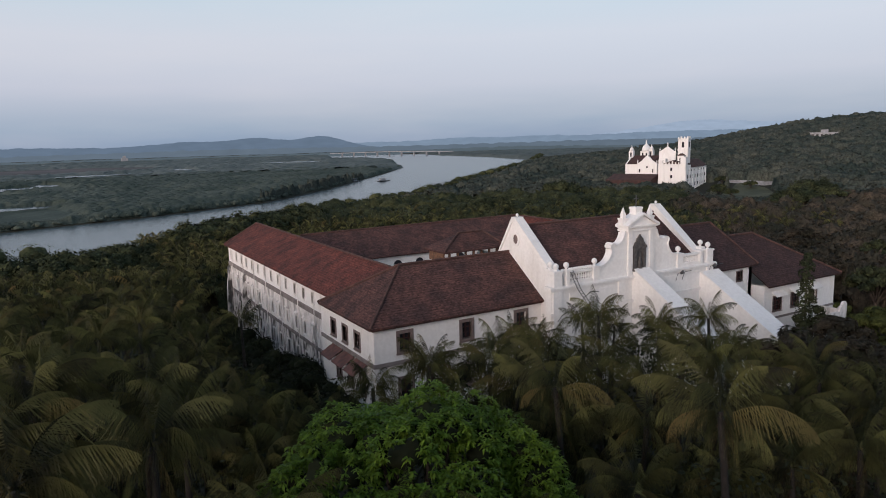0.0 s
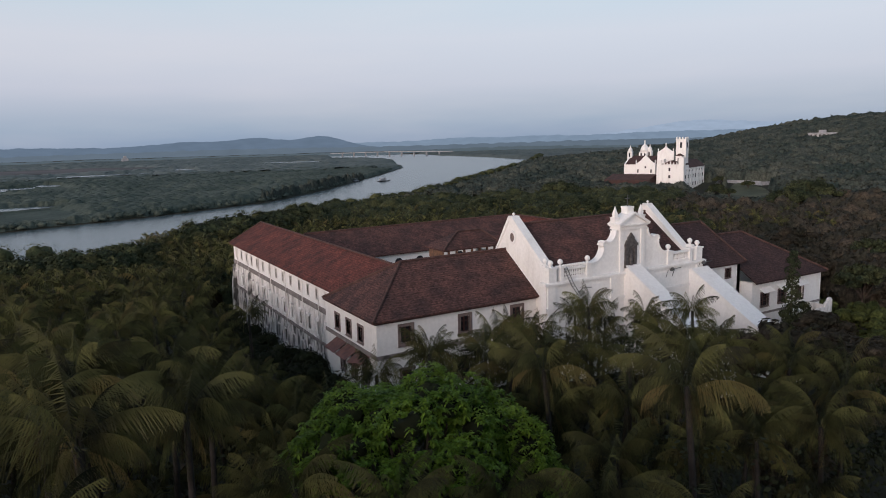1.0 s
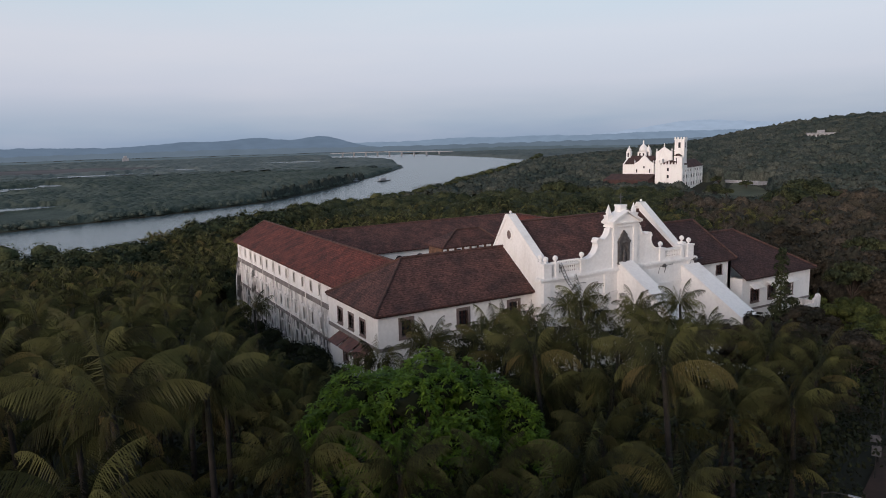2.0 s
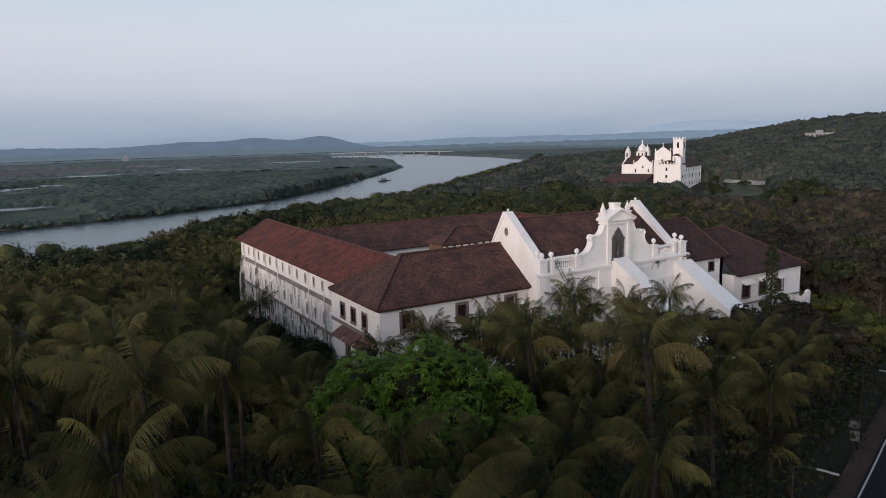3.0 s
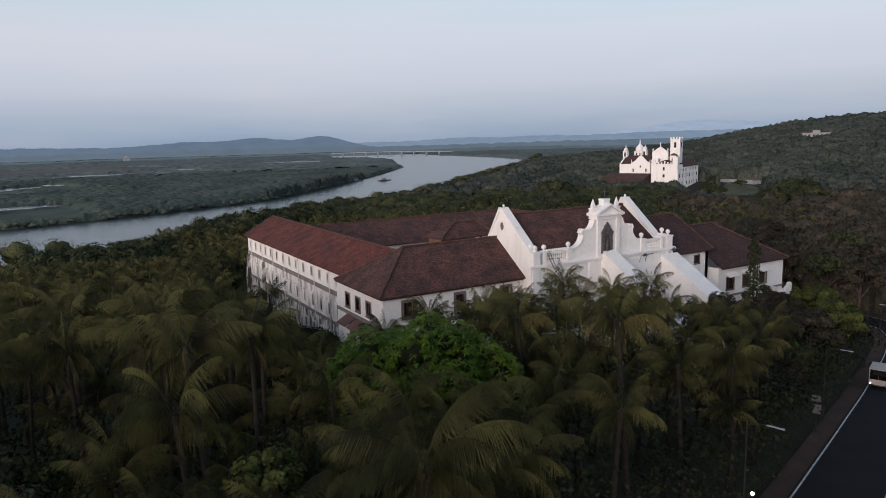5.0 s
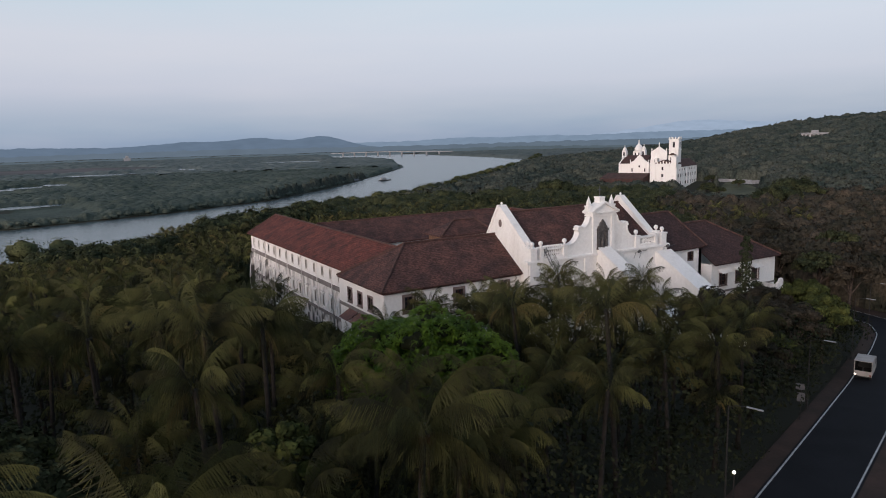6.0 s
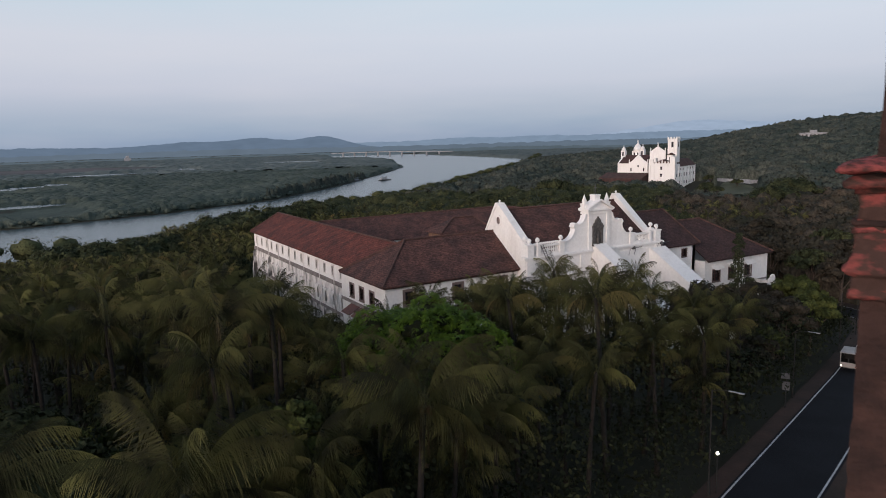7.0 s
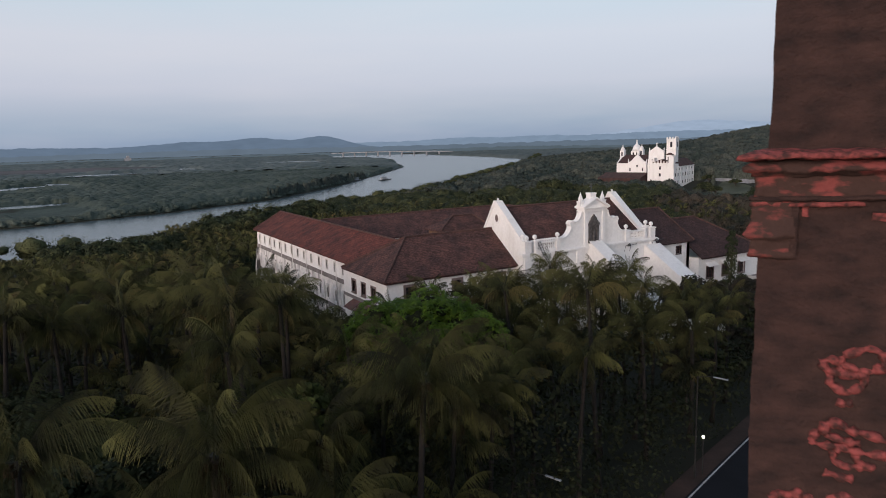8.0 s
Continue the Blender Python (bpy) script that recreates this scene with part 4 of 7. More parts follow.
# ---- block beside the chapel, and the far block
mb = place("side_block", (83, 70, 11), "white two-storey block beside the chapel with a red tiled gable roof", "building")
part("wall", wall_geo("x", 77.0, 87.1, 62.1, 0.7, BASE, 26.4, [(83.75, 84.95, 24.1, 25.45)]), WHITEWASH, mb, world=True)
part("end_wall", Geo().prism([(62.1, BASE), (77.8, BASE), (77.8, 26.4), (70.0, 31.0), (62.1, 26.4)], "x", 86.4, 87.1), WHITEWASH, mb, world=True)
window(mb, 84.35, 62.1, 24.1, 1.2, 1.35, 0.12)
slab(mb, "roof", [(76.9, 61.4, 26.3), (87.6, 61.4, 26.3), (87.6, 70.0, 31.45), (76.9, 70.0, 31.45)], TILE_DARK, label="dark red clay tile roof slope")
slab(mb, "roof", [(76.9, 78.6, 26.3), (87.6, 78.6, 26.3), (87.6, 70.0, 31.45), (76.9, 70.0, 31.45)], TILE_DARK, label="dark red clay tile roof slope")
caps(mb, [((76.9, 70, 31.5), (87.6, 70, 31.5)), ((87.6, 61.4, 26.35), (87.6, 70, 31.5))])

fb = place("side_block", (95, 68, 11), "long low white block with hooded windows and dark hipped tile roof", "building")
fhx = [90.2, 94.4, 98.8]
part("wall", wall_geo("x", 87.2, 104.3, 60.0, 0.7, BASE, 23.2, [(x - 0.9, x + 0.9, 19.4, 21.4) for x in fhx]), WHITEWASH, fb, world=True)
part("end_wall", wall_geo("y", 60.7, 77.0, 104.3, -0.7, BASE, 23.2), WHITEWASH, fb, world=True)
part("end_wall", wall_geo("y", 60.7, 77.0, 87.2, 0.5, BASE, 23.2), WHITEWASH, fb, world=True)
for x in fhx:
    window(fb, x, 60.0, 19.4, 1.8, 2.0, 0.18)
    part("hood", Geo().prism([(60.0, 22.05), (59.1, 21.6), (59.1, 21.7), (60.0, 22.25)], "x", x - 1.3, x + 1.3), WHITEWASH, fb, "white sloping window hood", world=True)
part("band", Geo().box(87.2, 104.4, 59.88, 60.0, 18.2, 18.5), BANDSTONE, fb, world=True)
slab(fb, "roof", [(87.2, 59.3, 23.3), (104.9, 59.3, 23.3), (95.6, 68.5, 29.3), (87.2, 68.5, 29.3)], TILE_DARK, label="dark brown clay tile roof slope")
slab(fb, "roof", [(87.2, 77.7, 23.3), (104.9, 77.7, 23.3), (95.6, 68.5, 29.3), (87.2, 68.5, 29.3)], TILE_DARK, label="dark brown clay tile roof slope")
slab(fb, "roof", [(104.9, 59.3, 23.3), (104.9, 77.7, 23.3), (95.6, 68.5, 29.3)], TILE_DARK, label="dark brown clay tile hip slope")
caps(fb, [((87.2, 68.5, 29.35), (95.6, 68.5, 29.35)), ((104.9, 59.3, 23.35), (95.6, 68.5, 29.35))])
pw = place("porch_wall", (99.5, 56.2, 11), "white broken parapet wall with a small door and curved top", "wall")
part("wall", wall_geo("x", 97.0, 101.0, 56.0, 0.4, BASE, 18.6, [(97.6, 98.7, 16.0, 18.0)]), OLDWASH, pw, world=True)
part("curved_top", Geo().prism([(99.2, 18.6), (101.0, 18.6), (101.0, 19.6), (100.7, 19.95), (100.2, 19.9), (99.9, 19.4), (99.4, 19.2)], "y", 56.0, 56.4), OLDWASH, pw, world=True)
part("side_wall", wall_geo("y", 56.4, 59.9, 101.0, -0.4, BASE, 18.6), OLDWASH, pw, world=True)


# ---------------------------------------------------------------- ruined tower of laterite
tw = thing("ruined_tower", (-1.61, -13.82, gz(0, -16) - 1.5), "tall ruined tower of weathered brown laterite with red eroded mouldings", "tower", rz=-46.05)
TZ = -(gz(0, -16) - 1.5)   # world height to local


def rough_box(g, x0, x1, y0, y1, z0, z1, step, amp, seed):
    """A block with uneven, worn faces; its flank slants to stay hidden in the camera's view."""
    g.weld = True
    def axis(a, b):
        return list(np.linspace(a, b, max(2, int(round((b - a) / step)) + 1)))

    def bumped(p):
        q = Vector(p)
        n = noise.noise_vector(q * 1.7 + Vector((seed, 0, 0))) * amp + noise.noise_vector(q * 5.3 + Vector((0, seed, 0))) * amp * 0.45
        return q + n + Vector((0.42 * max(0.0, p[1]), 0, 0))

    ax, ay, az = axis(x0, x1), axis(y0, y1), axis(z0, z1)
    for us, vs, make in ((ax, az, lambda u, v: (u, y0, v)), (ax, az, lambda u, v: (u, y1, v)), (ay, az, lambda u, v: (x0, u, v)), (ay, az, lambda u, v: (x1, u, v)), (ax, ay, lambda u, v: (u, v, z0)), (ax, ay, lambda u, v: (u, v, z1))):
        k = len(g.v)
        g.v += [tuple(bumped(make(u, v))) for u in us for v in vs]
        m = len(vs)
        g.f += [(k + i * m + j, k + (i + 1) * m + j, k + (i + 1) * m + j + 1, k + i * m + j + 1) for i in range(len(us) - 1) for j in range(m - 1)]
    return g


part("lower_shaft", rough_box(Geo(), 0.085, 7.5, 0.04, 5.0, 0, TZ + 44.0, 0.15, 0.045, 1), LATERITE, tw, "weathered brown laterite shaft")
part("upper_shaft", rough_box(Geo(), 0.16, 7.5, 0.12, 5.0, TZ + 44.7, TZ + 58.5, 0.3, 0.03, 3), LATERITE, tw, "dark weathered upper shaft")
def sweep(profile, x1, seed, rough=0.03):
    """A worn moulding round the tower's corner: (height, reach) down its profile, along the flank and then the face."""
    g = Geo()
    g.weld = True
    fine = []
    for (za, oa), (zb, ob) in zip(profile, profile[1:]):
        n = max(1, int(abs(zb - za) / 0.035))
        fine += [(za + (zb - za) * k / n, oa + (ob - oa) * k / n) for k in range(n)]
    fine.append(profile[-1])
    cols = [("y", 1.3 - 0.13 * k) for k in range(10)] + [("x", 0.055 * k) for k in range(int(min(x1, 3.2) / 0.055) + 1)] + ([("x", x1)] if x1 > 3.2 else [])
    for ax, u in cols:
        for z, o in fine:
            q = Vector((u * 2.1, z * 2.6, seed))
            wear = max(0.0, noise.noise(q)) * 0.75 + max(0.0, noise.noise(q * 3.1)) * 0.35
            r = o * (1 - min(0.85, wear)) if o > 0 else o
            p = Vector((u, -r, z)) if ax == "x" else Vector((-r + 0.42 * u, u - r * 0.5, z))
            if ax == "x" and u < 0.06:
                p = Vector((u - r * 0.9, -r * 0.9, z))
            p += noise.noise_vector(Vector((u * 5.0 + (7 if ax == "y" else 0), z * 7.0, seed * 1.7))) * rough + noise.noise_vector(Vector((u * 14.0, z * 17.0, seed))) * rough * 0.4
            g.v.append((p.x, p.y, TZ + p.z))
    m = len(fine)
    g.f += [(i * m + j, (i + 1) * m + j, (i + 1) * m + j + 1, i * m + j + 1) for i in range(len(cols) - 1) for j in range(m - 1)]
    return g


for name, prof, x1, mat_, sd, lab in (
    ("top_ledge", [(44.73, -0.15), (44.715, 0.08), (44.68, 0.26), (44.64, 0.37), (44.59, 0.36), (44.56, 0.15), (44.55, -0.1)], 7.5, REDLATERITE, 2.0, "eroded red ledge"),
    ("cornice", [(44.56, -0.1), (44.52, 0.12), (44.45, 0.25), (44.38, 0.24), (44.36, 0.08), (44.31, 0.07), (44.30, -0.1)], 7.5, PATCHED, 5.0, "broken cornice moulding"),
    ("frieze", [(44.33, -0.1), (44.31, 0.0), (43.97, 0.0), (43.95, -0.1)], 7.5, PATCHED, 8.0, "red and brown weathered frieze"),
    ("shelf", [(43.99, -0.1), (43.985, 0.12), (43.93, 0.13), (43.90, 0.02), (43.89, -0.1)], 7.5, LATERITE, 11.0, ""),
    ("capital", [(43.91, -0.1), (43.90, 0.05), (43.72, 0.03), (43.58, 0.06), (43.44, 0.10), (43.38, 0.20), (43.32, 0.19), (43.28, 0.07), (43.10, 0.05), (43.06, 0.09), (43.0, 0.08), (42.97, 0.0), (42.96, -0.1)], 0.62, PATCHED, 14.0, "eroded pilaster capital"),
    ("panel_rim", [(43.90, -0.05), (43.89, 0.06), (43.83, 0.07), (43.81, -0.05)], 1.62, REDLATERITE, 17.0, "red panel moulding")):
    part(name, sweep(prof, x1, sd), mat_, tw, lab, smooth=True)
part("capital_return", rough_box(Geo(), 0.55, 0.66, -0.05, 0.2, TZ + 43.0, TZ + 43.9, 0.06, 0.02, 9), LATERITE, tw)
part("panel_rim", rough_box(Geo(), 0.70, 0.79, 0.02, 0.2, TZ + 43.64, TZ + 43.86, 0.045, 0.035, 16), REDLATERITE, tw)
part("panel_rim", rough_box(Geo(), 1.72, 3.2, 0.02, 0.2, TZ + 43.6, TZ + 43.72, 0.06, 0.03, 18), REDLATERITE, tw)


def carving(pts, r, seed):
    """A broken raised ridge of red stone over the wall's face, through (x, z) points."""
    g, fine = Geo(), []
    for (xa, za), (xb, zb) in zip(pts, pts[1:]):
        for k in range(5):
            t = k / 5
            fine.append((xa + (xb - xa) * t, za + (zb - za) * t))
    fine.append(pts[-1])
    for _ in range(2):
        fine = [fine[0]] + [((a[0] + 2 * b[0] + c[0]) / 4, (a[1] + 2 * b[1] + c[1]) / 4) for a, b, c in zip(fine, fine[1:], fine[2:])] + [fine[-1]]
    p3, rr = [], []
    for i, (x, z) in enumerate(fine):
        n = noise.noise_vector(Vector((x * 6, z * 6, seed))) * 0.034
        p3.append((x + 0.27 + n.x, 0.035 + n.y * 0.5, TZ + z - 0.58 + n.z))
        rr.append(max(0.012, r * (1 + 0.95 * noise.noise(Vector((x * 11, z * 11, seed + 3))))))
    return g.tube(p3, rr, 7)


CARVED = [
    [(0.86, 41.83), (1.0, 41.9), (1.16, 41.86), (1.12, 41.7), (0.97, 41.66), (0.86, 41.83)],
    [(1.08, 41.8), (1.22, 41.98), (1.5, 42.1), (1.75, 42.02), (1.8, 41.8), (1.6, 41.72), (1.3, 41.76), (1.12, 41.8)],
    [(1.0, 41.64), (1.02, 41.45), (1.2, 41.36), (1.45, 41.42), (1.55, 41.62), (1.35, 41.68), (1.05, 41.64)],
    [(1.12, 41.2), (1.2, 41.14), (1.36, 41.18)],
    [(0.78, 40.66), (0.82, 40.82), (0.98, 40.98), (1.15, 41.0), (1.3, 40.9), (1.6, 40.82), (1.95, 40.76)],
    [(0.78, 40.66), (0.95, 40.58), (1.2, 40.62), (1.5, 40.52), (1.9, 40.5)],
    [(0.98, 40.98), (1.0, 40.8), (1.2, 40.72), (1.5, 40.68)],
    [(1.25, 40.6), (1.12, 40.5), (1.14, 40.32), (1.35, 40.26), (1.75, 40.3)],
    [(1.45, 40.5), (1.5, 40.36), (1.62, 40.3)],
    [(1.0, 40.14), (1.2, 40.08), (1.42, 40.06)],
    [(0.2, 39.74), (0.34, 39.86), (0.5, 39.8), (0.62, 39.92), (0.8, 39.84), (0.95, 39.7), (1.1, 39.86), (1.3, 39.92), (1.6, 39.82), (1.9, 39.84)],
    [(0.95, 39.7), (1.1, 39.62), (1.4, 39.66), (1.7, 39.58)],
    [(0.62, 39.92), (0.6, 39.7), (0.75, 39.6)],
]
for k, pts in enumerate(CARVED):
    pts = [(x, z - (0.0 if k < 4 else 0.2 if k < 10 else 0.38)) for x, z in pts]
    part("carving", carving(pts, 0.066, k * 3.7), REDLATERITE, tw, "raised red carved scroll, broken", smooth=True)

# ---------------------------------------------------------------- palms
palm_mat = PALMLEAF
_n, _l = palm_mat.node_tree.nodes, palm_mat.node_tree.links
_b = _n["Principled BSDF"]
_old = _b.inputs["Base Color"].links[0].from_socket
_g = _n.new("ShaderNodeNewGeometry")
_r = _n.new("ShaderNodeMapRange")
_r.inputs["From Min"].default_value, _r.inputs["From Max"].default_value = 0.94, 1.0
_l.new(_g.outputs["Random Per Island"], _r.inputs["Value"])
_x = _n.new("ShaderNodeMix")
_x.data_type = "RGBA"
_l.new(_r.outputs[0], _x.inputs[0])
_l.new(_old, _x.inputs[6])
_x.inputs[7].default_value = (0.13, 0.10, 0.04, 1)
_l.new(_x.outputs[2], _b.inputs["Base Color"])
let_light_through(palm_mat, 0.3)


def palm_crown(rng, fronds, pairs, length, old=False, comb=True):
    """Vertices and quads of a crown: arching fronds whose leaflets stand on the whole rib. One connected piece a frond."""
    V, Fq = [], []
    for k in range(fronds):
        az = 2.399963 * k + rng.uniform(-0.3, 0.3)
        age = (k + 0.5) / fronds
        el = math.radians(84 - 132 * age + rng.uniform(-10, 10))
        if old:
            el, age = math.radians(rng.uniform(-78, -50)), 1.0
        L = length * (0.74 + 0.34 * math.sin(math.pi * min(1, age + 0.25))) * rng.uniform(0.88, 1.1)
        sag = math.radians(rng.uniform(60, 100) + 24 * age)
        n = pairs
        ca, sa = math.cos(az), math.sin(az)
        p = np.array([0.14 * ca, 0.14 * sa, rng.uniform(-0.15, 0.25)])
        base = len(V)
        ribs, dirs = [], []
        curl = rng.uniform(-0.3, 0.3)
        for i in range(n + 1):
            t = i / n
            e = max(-1.5, el - sag * t ** 1.6)
            c2, s2 = math.cos(az + curl * t * t), math.sin(az + curl * t * t)
            d = np.array([math.cos(e) * c2, math.cos(e) * s2, math.sin(e)])
            ribs.append(p.copy())
            dirs.append(d)
            p = p + d * (L / n)
        V += [tuple(q) for q in ribs]
        ragged = rng.uniform(0.05, 0.45) * age + (0.15 if old else 0)
        twist = rng.uniform(-0.35, 0.35)
        dt = L / n
        for s in (-1, 1):
            drop = 0.90 + 0.6 * age + s * twist
            shred, lean = 0.0, 0.0
            for i in range(1, n):
                t = i / n
                if t < 0.10 or (comb and (i + (s > 0)) % 2):
                    continue
                if rng.random() < 0.16:
                    shred, lean = rng.uniform(-0.5, 0.35), rng.uniform(-0.35, 0.45)
                d = dirs[i]
                c2, s2 = math.cos(az + curl * t * t), math.sin(az + curl * t * t)
                side = np.array([-s2, c2, 0.0])
                ll = L * 0.265 * (math.sin(math.pi * min(1, 0.16 + t * 0.86)) ** 0.6) * rng.uniform(0.74, 1.12) * (0.2 if rng.random() < ragged * 0.5 else 1.0)
                w = side * s * rng.uniform(0.26, 0.54) + d * (0.42 + 0.6 * t + lean) + np.array([0, 0, -drop + shred + rng.uniform(-0.15, 0.15)])
                w = w / np.linalg.norm(w) * ll
                tip = ribs[i] + w + np.array([0, 0, -0.28 * ll])
                j = len(V)
                V += [tuple(tip + d * dt * (0.35 if comb else 0.34)), tuple(tip - d * dt * (0.05 if comb else 0.10))]
                Fq.append((base + i, base + i + 1, j, j + 1))
        for i in range(0, max(2, n // 9)):
            j = len(V)
            V += [tuple(ribs[i] + np.array([-sa, ca, 0]) * 0.06), tuple(ribs[i + 1] + np.array([-sa, ca, 0]) * 0.05)]
            Fq.append((base + i, base + i + 1, j + 1, j))
    return np.array(V), np.array(Fq)


def palm_proto(seed, height, near=0):
    rng = random.Random(seed)
    lean = rng.uniform(-0.06, 0.06) * height
    t = thing("coconut_palm", (0, 0, 0), "tall coconut palm with arching green fronds", "palm tree", "coconut palms")
    g = Geo()
    pts, rad = [], []
    for i in range(9):
        u = i / 8
        pts.append((lean * u ** 2, 0.3 * lean * math.sin(2 * u), height * u))
        rad.append(0.21 - 0.09 * u + (0.10 if i == 0 else 0))
    g.tube(pts, rad, 7)
    part("trunk", g, PALMTRUNK, t, "slender ringed grey trunk", smooth=True)
    v, f = palm_crown(rng, *((rng.randint(30, 34), 112, rng.uniform(3.8, 4.2)), (26, 78, rng.uniform(2.9, 3.3)), (25, 44, rng.uniform(2.7, 3.1)))[near])
    top = np.array(pts[-1])
    part("crown", quick_mesh("crown", v + top, f, palm_mat), None, t)
    if near < 2:
        v, f = palm_crown(rng, 9 - 4 * near, 60 - 22 * near, 2.6, True)
        part("old_fronds", quick_mesh("old_fronds", v + top - (0, 0, 0.35), f, DRYFROND), None, t, "dry brown fronds hanging along the trunk")
        g = Geo()
        for k in range(7):
            a, r = 2.4 * k, 0.3 + 0.05 * (k % 3)
            g.box(top[0] + r * math.cos(a) - 0.1, top[0] + r * math.cos(a) + 0.1, top[1] + r * math.sin(a) - 0.1, top[1] + r * math.sin(a) + 0.1, top[2] - 0.35 - 0.12 * (k % 3), top[2] - 0.1 - 0.12 * (k % 3))
        if near == 0:
            part("coconuts", g, DRYFROND, t, "cluster of brown coconuts")
    return t, height


CONVENT = [(24, 59), (48, 59), (61, 57), (61, 50), (67, 50), (67, 57), (74, 57), (74, 50), (80, 50), (80, 57), (106, 57), (106, 80), (95, 80), (95, 128), (46, 145), (27, 145), (25.5, 120), (22.5, 100), (21.0, 78)]


def clear_of_things(x, y, road=6.5):
    x, y = np.asarray(x, float), np.asarray(y, float)
    ok = ~inside(x, y, CONVENT) & (segment_gap(x, y, CONVENT) > 2.0)
    ok &= segment_gap(x, y, ROAD, False) > road
    ok &= ~((x > 5) & (x < 112) & (y < 0.36 * x - 1.4))
    ok &= np.hypot(x - 3, y + 16) > 10
    return ok


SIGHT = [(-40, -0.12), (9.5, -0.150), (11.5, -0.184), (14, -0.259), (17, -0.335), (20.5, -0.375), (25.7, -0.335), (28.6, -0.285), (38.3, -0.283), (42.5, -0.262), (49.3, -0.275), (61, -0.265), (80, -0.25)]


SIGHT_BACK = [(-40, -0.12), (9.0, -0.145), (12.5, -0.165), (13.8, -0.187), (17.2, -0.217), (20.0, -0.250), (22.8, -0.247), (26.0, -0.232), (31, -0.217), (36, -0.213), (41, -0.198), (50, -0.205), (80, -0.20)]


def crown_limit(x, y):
    """The grove's crowns are capped to fit the camera's view, below its sight lines to the convent's walls and the
    mango tree: bearing and slope from above the road.
    """
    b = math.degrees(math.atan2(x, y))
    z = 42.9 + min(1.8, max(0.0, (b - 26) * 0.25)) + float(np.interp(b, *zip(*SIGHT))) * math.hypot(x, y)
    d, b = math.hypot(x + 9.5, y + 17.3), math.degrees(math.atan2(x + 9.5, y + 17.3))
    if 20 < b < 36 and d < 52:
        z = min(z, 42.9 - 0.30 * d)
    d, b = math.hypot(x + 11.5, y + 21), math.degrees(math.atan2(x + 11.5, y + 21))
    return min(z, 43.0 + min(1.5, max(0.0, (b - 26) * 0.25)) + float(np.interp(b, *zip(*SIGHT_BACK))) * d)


rng = random.Random(11)
PROTOS = [palm_proto(s, h) for s, h in ((1, 10.0), (2, 12.0), (3, 13.5), (4, 15.0), (5, 16.0), (6, 14.5))] + [palm_proto(s, h, 1) for s, h in ((21, 9.0), (22, 11.0), (23, 12.5), (24, 14.0))] + [palm_proto(s, h, 2) for s, h in ((11, 8.0), (12, 9.5), (13, 11.0), (14, 12.5))]
NAMED = [(2.64, 6.95, 34.2), (-7.0, 4.33, 34.95), (18.1, 12.6, 31.2), (-2.23, 20.3, 33.75), (50.1, 38.5, 30.2), (40.8, 43.4, 30.6), (46.8, 42.7, 29.2), (51.3, 30.7, 28.2), (30.7, 18.4, 29.9), (18.0, 17.6, 30.6), (34.7, 44.1, 28.8), (27.4, 40.5, 29.2),
         (22.6, 42.6, 29.9), (27.4, 26.2, 30.6), (-6.3, 45.0, 31.6), (-2.5, 31.8, 32.4), (-6.6, 37.2, 31.6), (2.7, 26.6, 32.8), (4.4, 15.6, 31.6), (11.8, 100.8, 25.0), (-9.2, 90.4, 28.2), (1.9, 77.4, 27.3), (10.2, 107.5, 25.0), (19.3, 82.2, 24.4), (19.8, 44.6, 27.4), (38.6, 53.4, 26.2), (9.6, 20.4, 31.7), (14.4, 20.4, 30.4), (23.0, 20.5, 30.0), (6.0, 23.6, 31.6)]
spots, filled = [], [(x, y) for x, y, _ in NAMED] + [(14.9, 28.6)]
for x, y, zc in NAMED:
    spots.append((x, y, zc - gz(x, y) - (0.5 if len(spots) < 4 else 1.2)))
g0 = np.random.default_rng(8)
young = []
ca_, cr_ = np.radians(g0.uniform(-40, 78, 9000)), 14 + 125 * g0.random(9000) ** 0.7
cx_, cy_ = -5 + cr_ * np.sin(ca_), -12 + cr_ * np.cos(ca_)
keep = clear_of_things(cx_, cy_) & ~((cx_ > 52) & (cy_ > 24) & (cy_ < 46)) & (np.hypot(cx_ - 14.9, cy_ - 28.6) > 8.5) & ~((cx_ > 70) & (cy_ > 40)) & (np.hypot(cx_ + 11.5, cy_ - 31) > 6.5) & (np.hypot(cx_ - 0.0, cy_ - 16.4) > 3.6) & (np.hypot(cx_ + 13.5, cy_ - 18) > 9)
order = np.argsort(np.hypot(cx_[keep] + 5, cy_[keep] + 12) // 12, kind="stable")
for x, y in zip(cx_[keep][order].tolist(), cy_[keep][order].tolist()):
    if min(math.hypot(x - p, y - q) for p, q in filled) < (3.5 if math.hypot(x + 5, y + 12) < 40 else 3.8):
        continue
    filled.append((x, y))
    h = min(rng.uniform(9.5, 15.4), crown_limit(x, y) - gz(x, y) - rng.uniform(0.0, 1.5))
    if h > 4.5:
        spots.append((x, y, h))
spots, rest = spots[:298], spots[298:]
